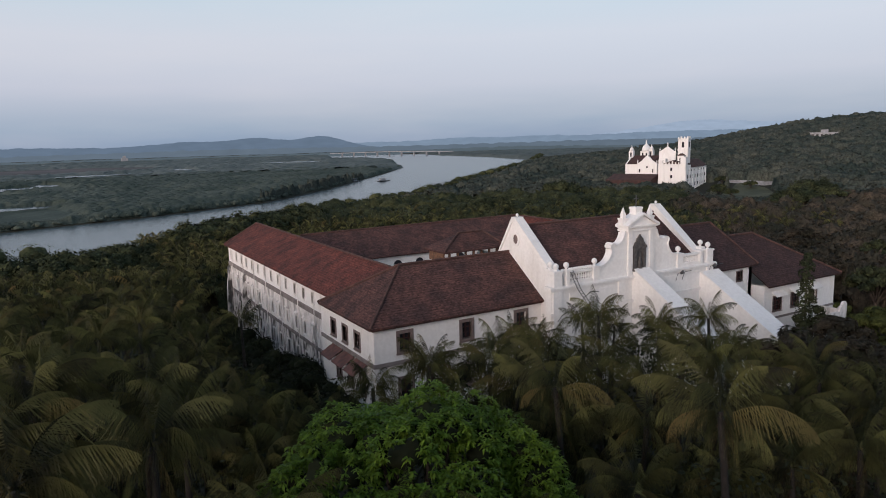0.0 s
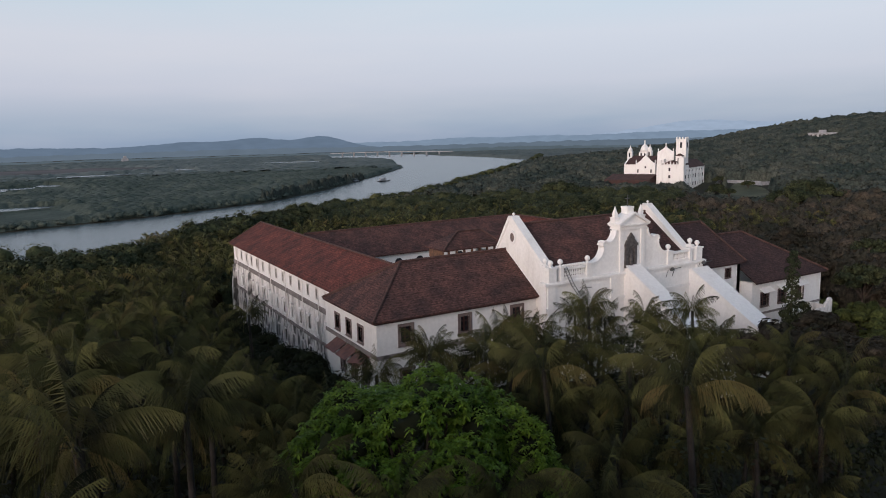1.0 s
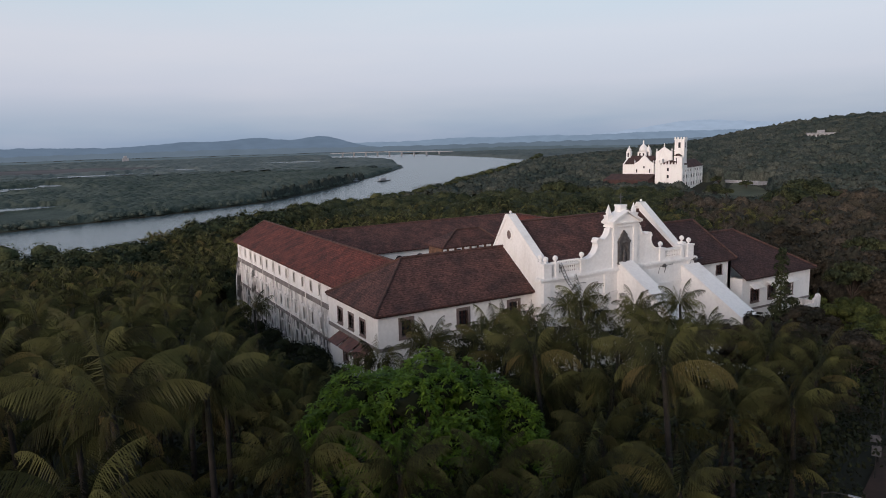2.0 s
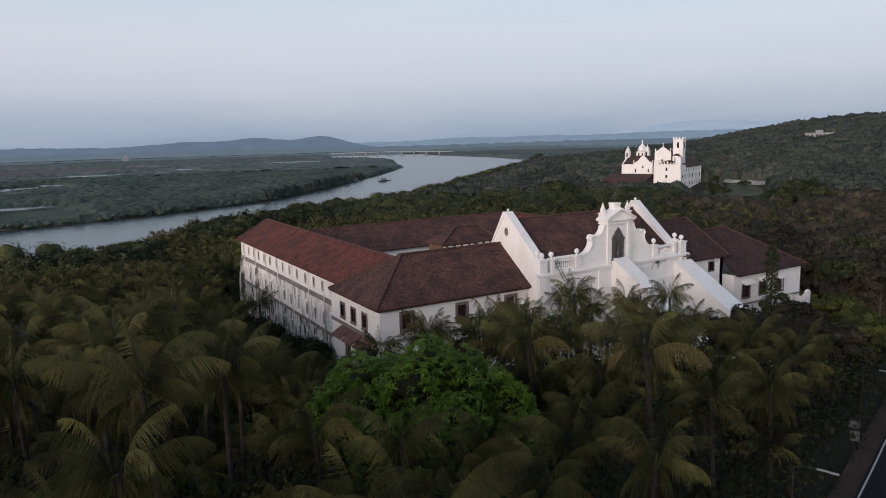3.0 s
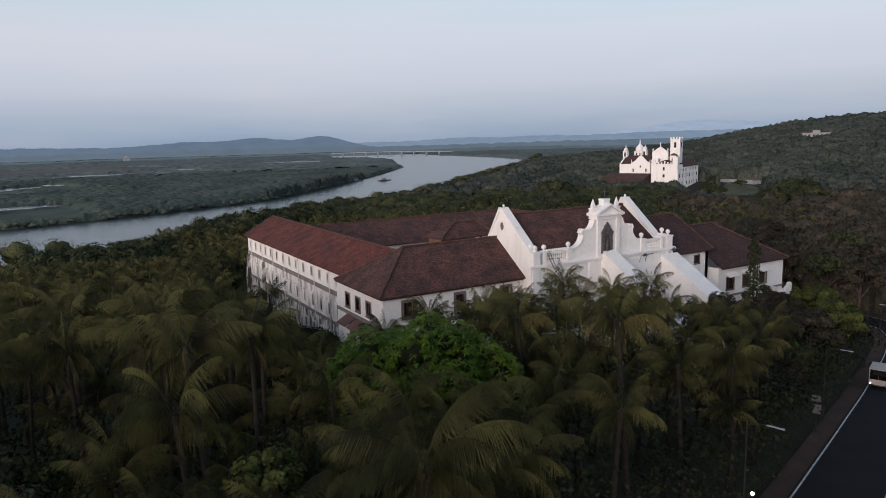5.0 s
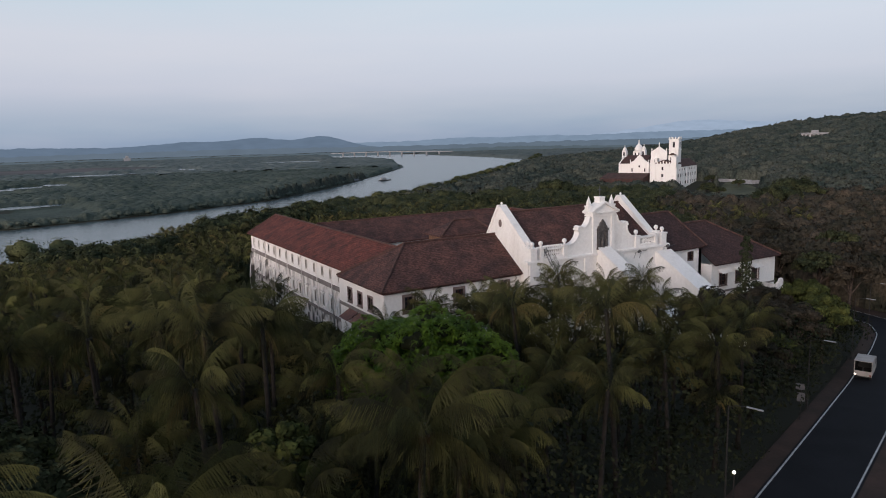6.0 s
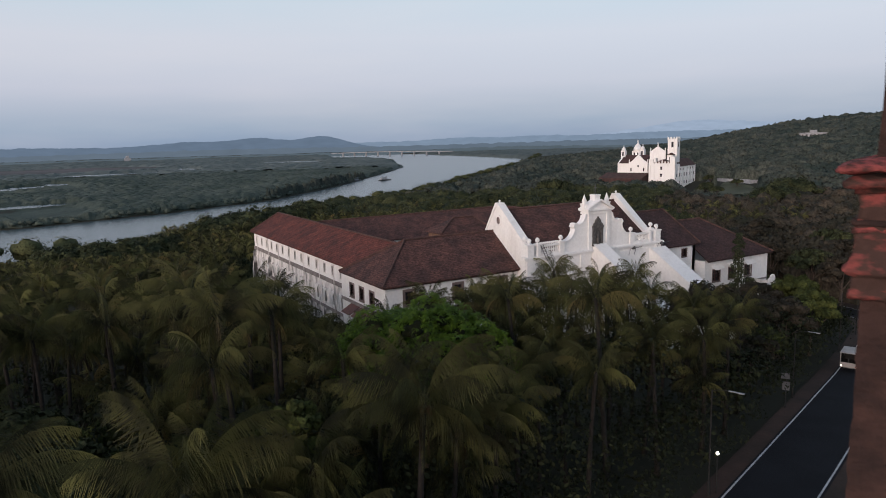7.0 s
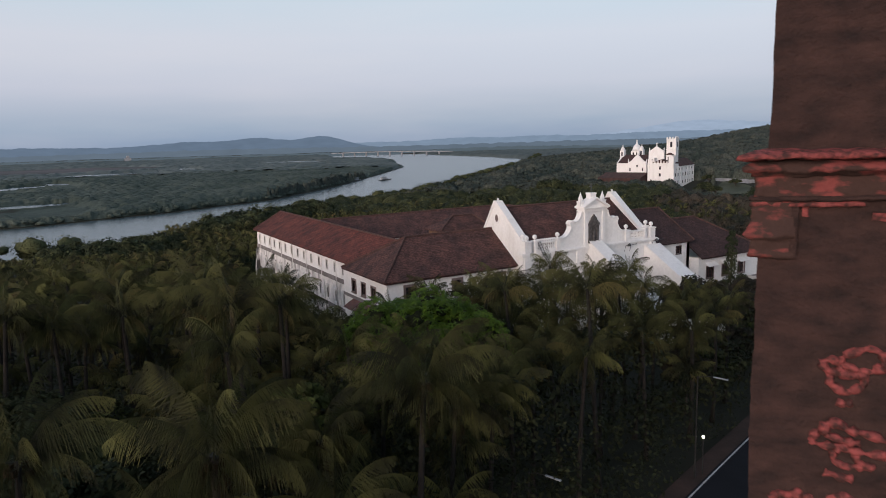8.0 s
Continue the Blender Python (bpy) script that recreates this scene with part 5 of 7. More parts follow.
# young palms, lower than the rest, stand between them
kx, ky = cx_[keep], cy_[keep]
low = (np.hypot(kx + 5, ky + 12) < 62) & (kx > -9) & ((np.hypot(kx + 5, ky + 12) > 48) | (kx < ky * 0.75 + 2))
for x, y in zip(kx[low][::-1].tolist(), ky[low][::-1].tolist()):
    if len(young) >= 95:
        break
    if min(math.hypot(x - p, y - q) for p, q, _ in [*young, (99, 99, 0)]) > 3.4:
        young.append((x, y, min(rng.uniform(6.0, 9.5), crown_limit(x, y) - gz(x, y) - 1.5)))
used = set()
for x, y, h in spots:
    away = math.hypot(x + 6, y + 10)
    k = min(range(6) if away < 28 else range(6, 10) if away < 60 else range(10, 14), key=lambda i: abs(PROTOS[i][1] - h) + rng.random() * 1.6)
    proto, ph = PROTOS[k]
    s = min(1.15, max(0.8, h / ph))
    zb = gz(x, y) + h - ph * s
    m = pose(x, y, gz(x, y) - 0.1 if zb > gz(x, y) - 0.1 else zb, rng.uniform(-4, 4), rng.uniform(-4, 4), rng.uniform(0, 360)) @ Matrix.Scale(s, 4)
    if k not in used:
        used.add(k)
        proto.matrix_world = m
    else:
        copy_thing(proto, m)
for k, (proto, ph) in enumerate(PROTOS):
    if k not in used:
        proto.location = (-60 - 5 * k, 30, gz(-60 - 5 * k, 30))


def blue_noise(n, gap, xs, ys, taken=()):
    """Of candidate points, at most n that keep apart, by a grid of cells."""
    cells, out = {}, []
    for p in taken:
        cells.setdefault((int(p[0] // gap), int(p[1] // gap)), []).append(p)
    for p in zip(xs.tolist(), ys.tolist()):
        c = (int(p[0] // gap), int(p[1] // gap))
        if any(math.hypot(p[0] - q[0], p[1] - q[1]) < gap for i in (-1, 0, 1) for j in (-1, 0, 1) for q in cells.get((c[0] + i, c[1] + j), ())):
            continue
        cells.setdefault(c, []).append(p)
        out.append(p)
        if len(out) >= n:
            break
    return out


def fan(seed, n, a0, a1, r0, r1):
    """Random points in a fan round the origin, between two azimuths in degrees and two distances."""
    g_ = np.random.default_rng(seed)
    a = np.radians(g_.uniform(a0, a1, n))
    r = np.sqrt(g_.uniform(r0 * r0, r1 * r1, n))
    return r * np.sin(a), r * np.cos(a)


# farther palms, past counting
px, py = fan(5, 14000, -14, 30, 60, 262)
keep = ~((px > 24) & (py < 150)) & clear_of_things(px, py) & (ground_z(px, py) > 1.0)
far_palms = blue_noise(900, 4.3, px[keep], py[keep], filled)
px, py = fan(15, 1500, 22, 60, 135, 300)
keep = clear_of_things(px, py) & (ground_z(px, py) > 1.0)
far_palms += blue_noise(150, 10.0, px[keep], py[keep])
bits_v, bits_f, k0 = [], [], 0
simple = [palm_crown(random.Random(50 + i), 15, 15, 3.4) for i in range(4)]
finer = [palm_crown(random.Random(60 + i), 20, 26, 3.1) for i in range(5)]
detailed = [palm_crown(random.Random(70 + i), 19, 44, 3.0) for i in range(4)]
for i, (x, y, top) in enumerate(young + rest + [(x, y, None) for x, y in far_palms]):
    v, f = rng.choice(detailed if i < len(young) else finer if top else simple)
    a = rng.uniform(0, 6.28)
    rot = np.array([[math.cos(a), -math.sin(a), 0], [math.sin(a), math.cos(a), 0], [0, 0, 1]])
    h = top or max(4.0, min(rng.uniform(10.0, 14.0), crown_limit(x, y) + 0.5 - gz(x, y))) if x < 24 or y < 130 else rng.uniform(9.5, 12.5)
    s = rng.uniform(0.85, 1.15)
    bits_v.append(v @ rot.T * s + (x, y, gz(x, y) + h))
    bits_f.append(f + k0)
    k0 += len(v)
tagged(new("palm_grove", quick_mesh("palm_grove", np.concatenate(bits_v), np.concatenate(bits_f), palm_mat)), "dense grove of coconut palms sloping down to the river", "palm grove", kind="stuff")


# ---------------------------------------------------------------- broad-leaved trees
def leaf_cloud(seed, centres, radii, heights, per, size, lobes=5, slim=0.62, droop=0.0, core=None):
    """Quads scattered over lumpy crowns: arrays of centres (x, y, z of the crown's middle), radii and half heights."""
    g = np.random.default_rng(seed)
    T = len(centres)
    c = np.repeat(np.asarray(centres, float), per, 0)
    r = np.repeat(np.asarray(radii, float), per)
    h = np.repeat(np.asarray(heights, float), per)
    d = g.normal(size=(T * per, 3))
    d[:, 2] = np.abs(d[:, 2]) * 1.1 - 0.25
    d /= np.linalg.norm(d, axis=1, keepdims=True)
    ld = g.normal(size=(T, lobes, 3))
    ld[:, :, 2] = np.abs(ld[:, :, 2])
    ld /= np.linalg.norm(ld, axis=2, keepdims=True)
    lr = np.repeat(ld, per, 0)
    near = np.einsum("ijk,ik->ij", lr, d).max(1)
    rad = (0.60 + 0.44 * np.clip((near - 0.5) / 0.42, 0, 1)) * g.uniform(0.86, 1.03, T * per)
    p = c + d * np.stack([r * rad, r * rad, h * rad], 1)
    s = np.repeat(np.broadcast_to(np.asarray(size, float), (T,)), per) * g.uniform(0.6, 1.3, T * per)
    n = d * (1, 1, 1.3) + g.normal(size=d.shape) * 0.36
    n /= np.linalg.norm(n, axis=1, keepdims=True)
    u = np.cross(n, g.normal(size=d.shape))
    u /= np.linalg.norm(u, axis=1, keepdims=True)
    w = np.cross(n, u)
    u[:, 2] = u[:, 2] - droop
    u, w = u * s[:, None], w * (s * slim)[:, None]
    v = np.stack([p - u, p - w * 0.9 + u * 0.1, p + u, p + w + u * 0.05], 1).reshape(-1, 3)
    f = np.arange(T * per * 4).reshape(-1, 4)
    if core:
        nu, nv = core
        th, ph = np.meshgrid(np.arange(nu) * 2 * np.pi / nu, np.linspace(-0.35, 0.5 * np.pi, nv + 1), indexing="ij")
        q = np.stack([np.cos(th) * np.cos(ph), np.sin(th) * np.cos(ph), np.sin(ph)], -1).reshape(-1, 3)
        nearq = np.einsum("tlk,qk->tlq", ld, q).max(1)
        radq = (0.60 + 0.44 * np.clip((nearq - 0.5) / 0.42, 0, 1)) * g.uniform(0.58, 0.84, nearq.shape)
        R3 = np.stack([np.asarray(radii, float), np.asarray(radii, float), np.asarray(heights, float)], 1)
        pv = np.asarray(centres, float)[:, None] + q[None] * radq[:, :, None] * R3[:, None]
        a_, b_ = np.meshgrid(np.arange(nu), np.arange(nv), indexing="ij")
        a_, b_ = a_.ravel(), b_.ravel()
        a2 = (a_ + 1) % nu
        fq = np.stack([a_ * (nv + 1) + b_, a2 * (nv + 1) + b_, a2 * (nv + 1) + b_ + 1, a_ * (nv + 1) + b_ + 1], 1)
        fq = (fq[None] + (np.arange(T) * len(q))[:, None, None]).reshape(-1, 4) + len(v)
        v, f = np.concatenate([v, pv.reshape(-1, 3)]), np.concatenate([f, fq])
    return v, f


def broad_tree(name, seed, radius, crown_h, trunk_h, leaves, size, mat, label, clumps=16, slim=0.62, droop=0.0):
    """Trunk, limbs and a crown of many leaf clumps."""
    g_ = random.Random(seed)
    t = thing(name, (0, 0, 0), label, "tree")
    trunk = Geo().tube([(0, 0, -0.5), (0.1, 0.05, trunk_h * 0.4), (0, 0.1, trunk_h)], [radius * 0.075, radius * 0.055, radius * 0.05], 8)
    part("trunk", trunk, BARK, t, smooth=True)
    cs, rs, hs = [], [], []
    tight = 1.0 if clumps < 60 else 0.72
    for k in range(clumps):
        a = 2.4 * k + g_.uniform(-0.3, 0.3)
        e = (k + 0.5) / clumps
        rr = radius * 0.76 * math.sqrt(1 - (1 - e) ** 2) * g_.uniform(0.75, 1.14)
        z = trunk_h + crown_h * (0.25 + 0.62 * (1 - e) ** 0.8) * g_.uniform(0.92, 1.06)
        cs.append((rr * math.cos(a), rr * math.sin(a), z))
        rs.append(radius * g_.uniform(0.21, 0.40) * tight)
        hs.append(radius * g_.uniform(0.20, 0.32) * tight)
        limb = Geo().tube([(0, 0.1, trunk_h * 0.8), (0.5 * cs[-1][0], 0.5 * cs[-1][1], trunk_h + 0.45 * (z - trunk_h)), (0.92 * cs[-1][0], 0.92 * cs[-1][1], z - 0.15)], [radius * 0.035, radius * 0.02, radius * 0.008], 6)
        if k % (2 if clumps < 60 else 5) == 0:
            part("limb", limb, BARK, t)
    v, f = leaf_cloud(seed, cs, rs, hs, leaves // clumps, size, 6, slim, droop, (9, 5) if clumps < 60 else None)
    part("crown", quick_mesh("crown", v, f, mat), None, t)
    return t


def mango_tree(at, seed=5, radius=7.9, tips=3300):
    """A domed crown of clumps; on each clump the twigs end in whorls of long drooping leaves."""
    g_, r_ = np.random.default_rng(seed), random.Random(seed)
    t = thing("mango_tree", at, "round bright green mango tree with dense leafy crown", "tree")
    part("trunk", Geo().tube([(0, 0, -0.5), (0.1, 0.05, 3.0), (0, 0.1, 6.6)], [0.6, 0.45, 0.4], 8), BARK, t, smooth=True)
    cs, rs = [], []
    n = 58
    for k in range(n):
        a, e = 2.4 * k + r_.uniform(-0.35, 0.35), (k + 0.5) / n
        rr = radius * 0.80 * math.sqrt(1 - (1 - e) ** 2) * r_.uniform(0.78, 1.12)
        cs.append((rr * math.cos(a), rr * math.sin(a), 7.4 + 8.2 * (0.14 + 0.72 * (1 - e) ** 0.75) * r_.uniform(0.90, 1.07)))
        rs.append(radius * r_.uniform(0.14, 0.235))
        if k % 4 == 0:
            c = cs[-1]
            part("limb", Geo().tube([(0, 0.1, 5.4), (0.5 * c[0], 0.5 * c[1], 6.6 + 0.45 * (c[2] - 6.6)), (0.92 * c[0], 0.92 * c[1], c[2] - 0.2)], [0.28, 0.16, 0.06], 6), BARK, t)
    cs, rs = np.array(cs), np.array(rs)
    w = rs ** 2 / (rs ** 2).sum()
    pick = g_.choice(n, tips, p=w)
    d = g_.normal(size=(tips, 3))
    d[:, 2] = np.abs(d[:, 2]) * 1.25 - 0.35
    d /= np.linalg.norm(d, axis=1, keepdims=True)
    p = cs[pick] + d * (rs[pick] * g_.uniform(0.88, 1.06, tips))[:, None]
    leaves = 12
    az = g_.uniform(0, 2 * np.pi, (tips, 1)) + np.arange(leaves) * 2.4
    el = g_.uniform(-0.7, 0.6, (tips, leaves)) - 0.1
    out = np.stack([np.cos(az) * np.cos(el), np.sin(az) * np.cos(el), np.sin(el)], -1) + d[:, None] * 0.6
    out /= np.linalg.norm(out, axis=2, keepdims=True)
    side = np.cross(out, (0, 0, 1.0))
    side /= np.linalg.norm(side, axis=2, keepdims=True) + 1e-6
    ln, wd = g_.uniform(0.24, 0.40, (tips, leaves, 1)), g_.uniform(0.045, 0.07, (tips, leaves, 1))
    p = p[:, None] + g_.normal(size=(tips, leaves, 3)) * 0.05
    mid = p + out * ln * 0.5
    v = np.stack([p, mid - side * wd, p + out * ln + np.array([0, 0, -0.35]) * ln, mid + side * wd], 2).reshape(-1, 3)
    f = np.arange(len(v)).reshape(-1, 4)
    part("crown", quick_mesh("crown", v, f, MANGOLEAF), None, t)
    # The crown's inner shade is painted in with a near-black core.
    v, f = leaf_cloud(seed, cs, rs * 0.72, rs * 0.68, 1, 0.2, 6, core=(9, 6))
    part("inner_crown", quick_mesh("inner_crown", v, f, SHRUBLEAF), None, t, "near-black core with the crown's inner shade in its colour")
    return t


mango_tree((14.8, 28.7, gz(14.9, 28.6) - 1.0))

tree_a = broad_tree("tree", 21, 5.2, 5.5, 5.5, 2900, 0.29, WOODLEAF, "broad dark green tree with rounded uneven crown", 18)
tree_b = broad_tree("tree", 22, 4.6, 6.0, 5.0, 2800, 0.26, BROWNLEAF, "dry brownish-green tree with thin uneven crown", 14)
tree_c = broad_tree("tree", 23, 3.8, 5.0, 3.5, 3100, 0.22, OLIVELEAF, "leafy olive green roadside tree", 14)
tree_a.location = (112, 92, gz(112, 92))
tree_b.location = (121, 84, gz(121, 84))
tree_c.location = (78, 35, gz(78, 35))
SITES = [(70, 33.5, 1, 0.8), (84, 38.5, 2, 1.0), (88, 44, 2, 1.1), (74, 40, 1, 0.75), (94, 47, 2, 1.05), (63, 31, 2, 0.7), (96, 53, 2, 0.7), (82, 46, 1, 0.8), (108, 62, 2, 0.8), (112, 78, 1, 1.1), (120, 98, 0, 1.2), (128, 88, 1, 1.2), (110, 105, 1, 1.1),
         (135, 80, 1, 1.1), (142, 96, 1, 1.2), (130, 112, 0, 1.2), (150, 116, 1, 1.3), (160, 100, 1, 1.2), (120, 55, 1, 1.0), (128, 66, 0, 1.0), (140, 62, 2, 1.0), (152, 74, 1, 1.1), (165, 84, 0, 1.2), (104, 88, 1, 1.0), (101, 96, 0, 0.9), (99, 104, 2, 0.8), (175, 110, 1, 1.3), (150, 45, 0, 1.1), (170, 60, 0, 1.2), (57, 29, 1, 0.6), (49, 26.5, 2, 0.6), (42, 24, 1, 0.6), (56.5, 34.5, 1, 1.05), (61, 36.5, 1, 0.9)]
gt = random.Random(3)
for x, y, k, s in SITES:
    copy_thing((tree_a, tree_b, tree_c)[k], pose(x, y, gz(x, y) - 0.2, 0, 0, gt.uniform(0, 360)) @ Matrix.Scale(s, 4))

for x, y, k, s in ((-12.5, 28.3, 0, 1.0), (-9.4, 33.5, 2, 1.1), (-14.5, 36.5, 0, 1.0), (-13.2, 19.5, 0, 1.05), (-16.5, 24.0, 0, 1.1), (-11.8, 12.5, 2, 1.15), (-16.0, 13.5, 0, 0.95)):
    copy_thing((tree_a, tree_b, tree_c)[k], pose(x, y, gz(x, y) - 0.2, 0, 0, gt.uniform(0, 360)) @ Matrix.Scale(s, 4))
slim = broad_tree("tree", 27, 2.3, 3.4, 10.2, 2600, 0.17, OLIVELEAF, "slim leafy green tree standing among the palms", 12)
slim.location = (0.2, 17.0, gz(0.2, 17.0) - 0.2)
rain = broad_tree("rain_tree", 71, 13.0, 6.5, 6.0, 4600, 0.5, WOODLEAF, "wide flat-topped dark green rain tree", 26)
rain.location = (308, 197, gz(308, 197))
for x, y, s in ((338, 208, 1.15), (269, 322, 1.0), (188, 276, 0.95), (165, 196, 0.8), (215, 240, 0.9), (5, 198, 1.0), (-8, 206, 0.9), (21, 212, 0.95), (44, 236, 1.15), (58, 246, 1.2), (76, 268, 1.1), (100, 300, 1.0), (383, 302, 0.4), (396, 309, 0.36), (404, 316, 0.42), (424, 306, 0.4), (372, 282, 0.42), (430, 334, 0.45)):
    copy_thing(rain, pose(x, y, gz(x, y) - 0.2, 0, 0, gt.uniform(0, 360)) @ Matrix.Scale(s, 4))


cy = thing("columnar_tree", (90.6, 56.0, gz(90.6, 56.0)), "narrow dark green columnar tree with ragged outline", "tree")
part("trunk", Geo().tube([(0, 0, -0.3), (0.1, 0, 5), (0, 0, 13)], [0.2, 0.15, 0.06], 7), BARK, cy)
zs = np.linspace(2.0, 14.6, 18)
v, f = leaf_cloud(61, [(0.35 * math.sin(3 * z), 0.3 * math.cos(4 * z), z) for z in zs], 1.75 - zs * 0.075, np.full(18, 1.1), 200, 0.17, 5)
part("crown", quick_mesh("crown", v, f, WOODLEAF), None, cy)
for x, y, s in ((93.4, 55.4, 1.0), (88.2, 55.0, 0.9)):
    bu = thing("bush", (x, y, gz(x, y)), "dark leafy shrub against the white wall", "bush")
    v, f = leaf_cloud(int(x), [(0, 0, 4.2), (0.9, 0.2, 5.6), (-0.8, 0, 5.0), (0.2, 0.5, 6.8)], [1.7, 1.1, 1.2, 0.9], [1.8, 1.1, 1.2, 1.0], 260, 0.2, 5)
    part("stem", Geo().tube([(0, 0, -0.3), (0, 0, 4)], [0.12, 0.07], 6), BARK, bu)
    part("crown", quick_mesh("crown", v * s, f, WOODLEAF), None, bu)

# ---- undergrowth between the palms
ux, uy = fan(9, 6000, -45, 72, 6, 130)
ux, uy = ux - 6, uy - 10
k = clear_of_things(ux, uy, 5.2)
under = blue_noise(640, 3.6, ux[k], uy[k])
gu = np.random.default_rng(41)
hedge = []
for (ax, ay), (bx, by) in zip(ROAD, ROAD[1:]):
    ln = math.hypot(bx - ax, by - ay)
    for i in range(int(ln / 1.7 + 0.5)):
        o = gu.uniform(4.9, 9.5)
        q = (ax + (bx - ax) * i * 1.7 / ln - (by - ay) / ln * o, ay + (by - ay) * i * 1.7 / ln + (bx - ax) / ln * o)
        if 14 < q[0] < 100 and q[1] > 0:
            under.append(q)
            hedge.append(min(3.2, o - 3.5))
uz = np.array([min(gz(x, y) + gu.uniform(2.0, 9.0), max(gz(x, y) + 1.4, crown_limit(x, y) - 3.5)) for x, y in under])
uR = gu.uniform(2.0, 3.8, len(under))
nh = len(hedge)
for _ in range(190):
    a, r = gu.uniform(-0.25, 1.05), gu.uniform(12, 46)
    x, y = -6 + r * math.sin(a), -10 + r * math.cos(a)
    if clear_of_things(x, y, 6.0):
        under.insert(0, (x, y))
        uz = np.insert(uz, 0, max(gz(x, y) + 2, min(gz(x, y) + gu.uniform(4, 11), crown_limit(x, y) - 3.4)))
        uR = np.insert(uR, 0, gu.uniform(1.8, 3.0))
uR[-nh:] = np.array(hedge) * gu.uniform(0.8, 1.1, nh)
uz[-nh:] = [gz(*q) + r * gu.uniform(0.5, 1.2) for q, r in zip(under[-nh:], hedge)]
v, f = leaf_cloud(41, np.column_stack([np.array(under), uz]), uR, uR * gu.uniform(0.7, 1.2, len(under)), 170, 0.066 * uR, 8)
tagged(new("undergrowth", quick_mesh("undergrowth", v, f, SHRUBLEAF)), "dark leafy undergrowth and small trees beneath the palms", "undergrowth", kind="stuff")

# ---- shrubs along the foot of the convent
shrubs = [(gu.uniform(23.5, 30.0), gu.uniform(82, 144)) for _ in range(70)] + [(gu.uniform(22.0, 27.4), gu.uniform(62, 82)) for _ in range(22)]
sx, sy_ = np.array(shrubs).T
sr = gu.uniform(1.3, 2.4, len(shrubs))
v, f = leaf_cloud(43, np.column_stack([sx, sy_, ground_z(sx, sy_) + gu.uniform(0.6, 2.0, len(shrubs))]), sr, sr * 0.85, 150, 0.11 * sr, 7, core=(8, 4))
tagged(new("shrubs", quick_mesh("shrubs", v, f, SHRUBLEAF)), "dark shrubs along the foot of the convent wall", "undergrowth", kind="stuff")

# ---- woods
CATH = (392, 352)


def land(x, y):
    return (ground_z(x, y) > 0.6) & (np.hypot(x - 388, y - 340) > 29) & (np.hypot(x - 408, y - 350) > 27) & (np.hypot(x - 372, y - 318) > 20) & clear_of_things(x, y) & (oval(x, y, 400, 292, 50, 19, 0.62) > 1) & (oval(x, y, 408, 324, 52, 7, 0.54) > 1) & (oval(x, y, 440, 322, 14, 26, 0.0) > 1) & (np.hypot(x - 352, y - 374) > 24) & (np.hypot(x - 352, y - 350) > 20) & (np.hypot(x - 366, y - 314) > 16) & (np.hypot(x - 715, y - 431) > 22)


def wood(name, seed, pts, r, h, zmid, per, size, mat, label, core=(9, 4)):
    g_ = np.random.default_rng(seed)
    p = np.array(pts)
    R = g_.uniform(*r, len(p))
    H = R * g_.uniform(*h, len(p))
    Z = ground_z(p[:, 0], p[:, 1]) + g_.uniform(*zmid, len(p))
    v, f = leaf_cloud(seed, np.column_stack([p, Z]), R, H, per, size * R, 7, core=core)
    tagged(new(name, quick_mesh(name, v, f, mat)), label, "woods", kind="stuff")


def marsh(x, y):
    """Trees are kept low before the pools, the field and the lawn to fit the camera's view: a share of the full height.
    """
    k = np.ones(np.shape(x))
    for px_, py_, a_, b_, rot in [*PONDS, FIELD]:
        k = np.minimum(k, np.clip((oval(x, y, 352, 256, 62, 30, 0.62) - 0.8) / 0.4, 0.3, 1))
        k = np.minimum(k, np.clip((oval(x, y + 40, px_, py_, a_ * 1.1, b_ + 52, rot) - 0.75) / 0.35, 0.1, 1))
    return k


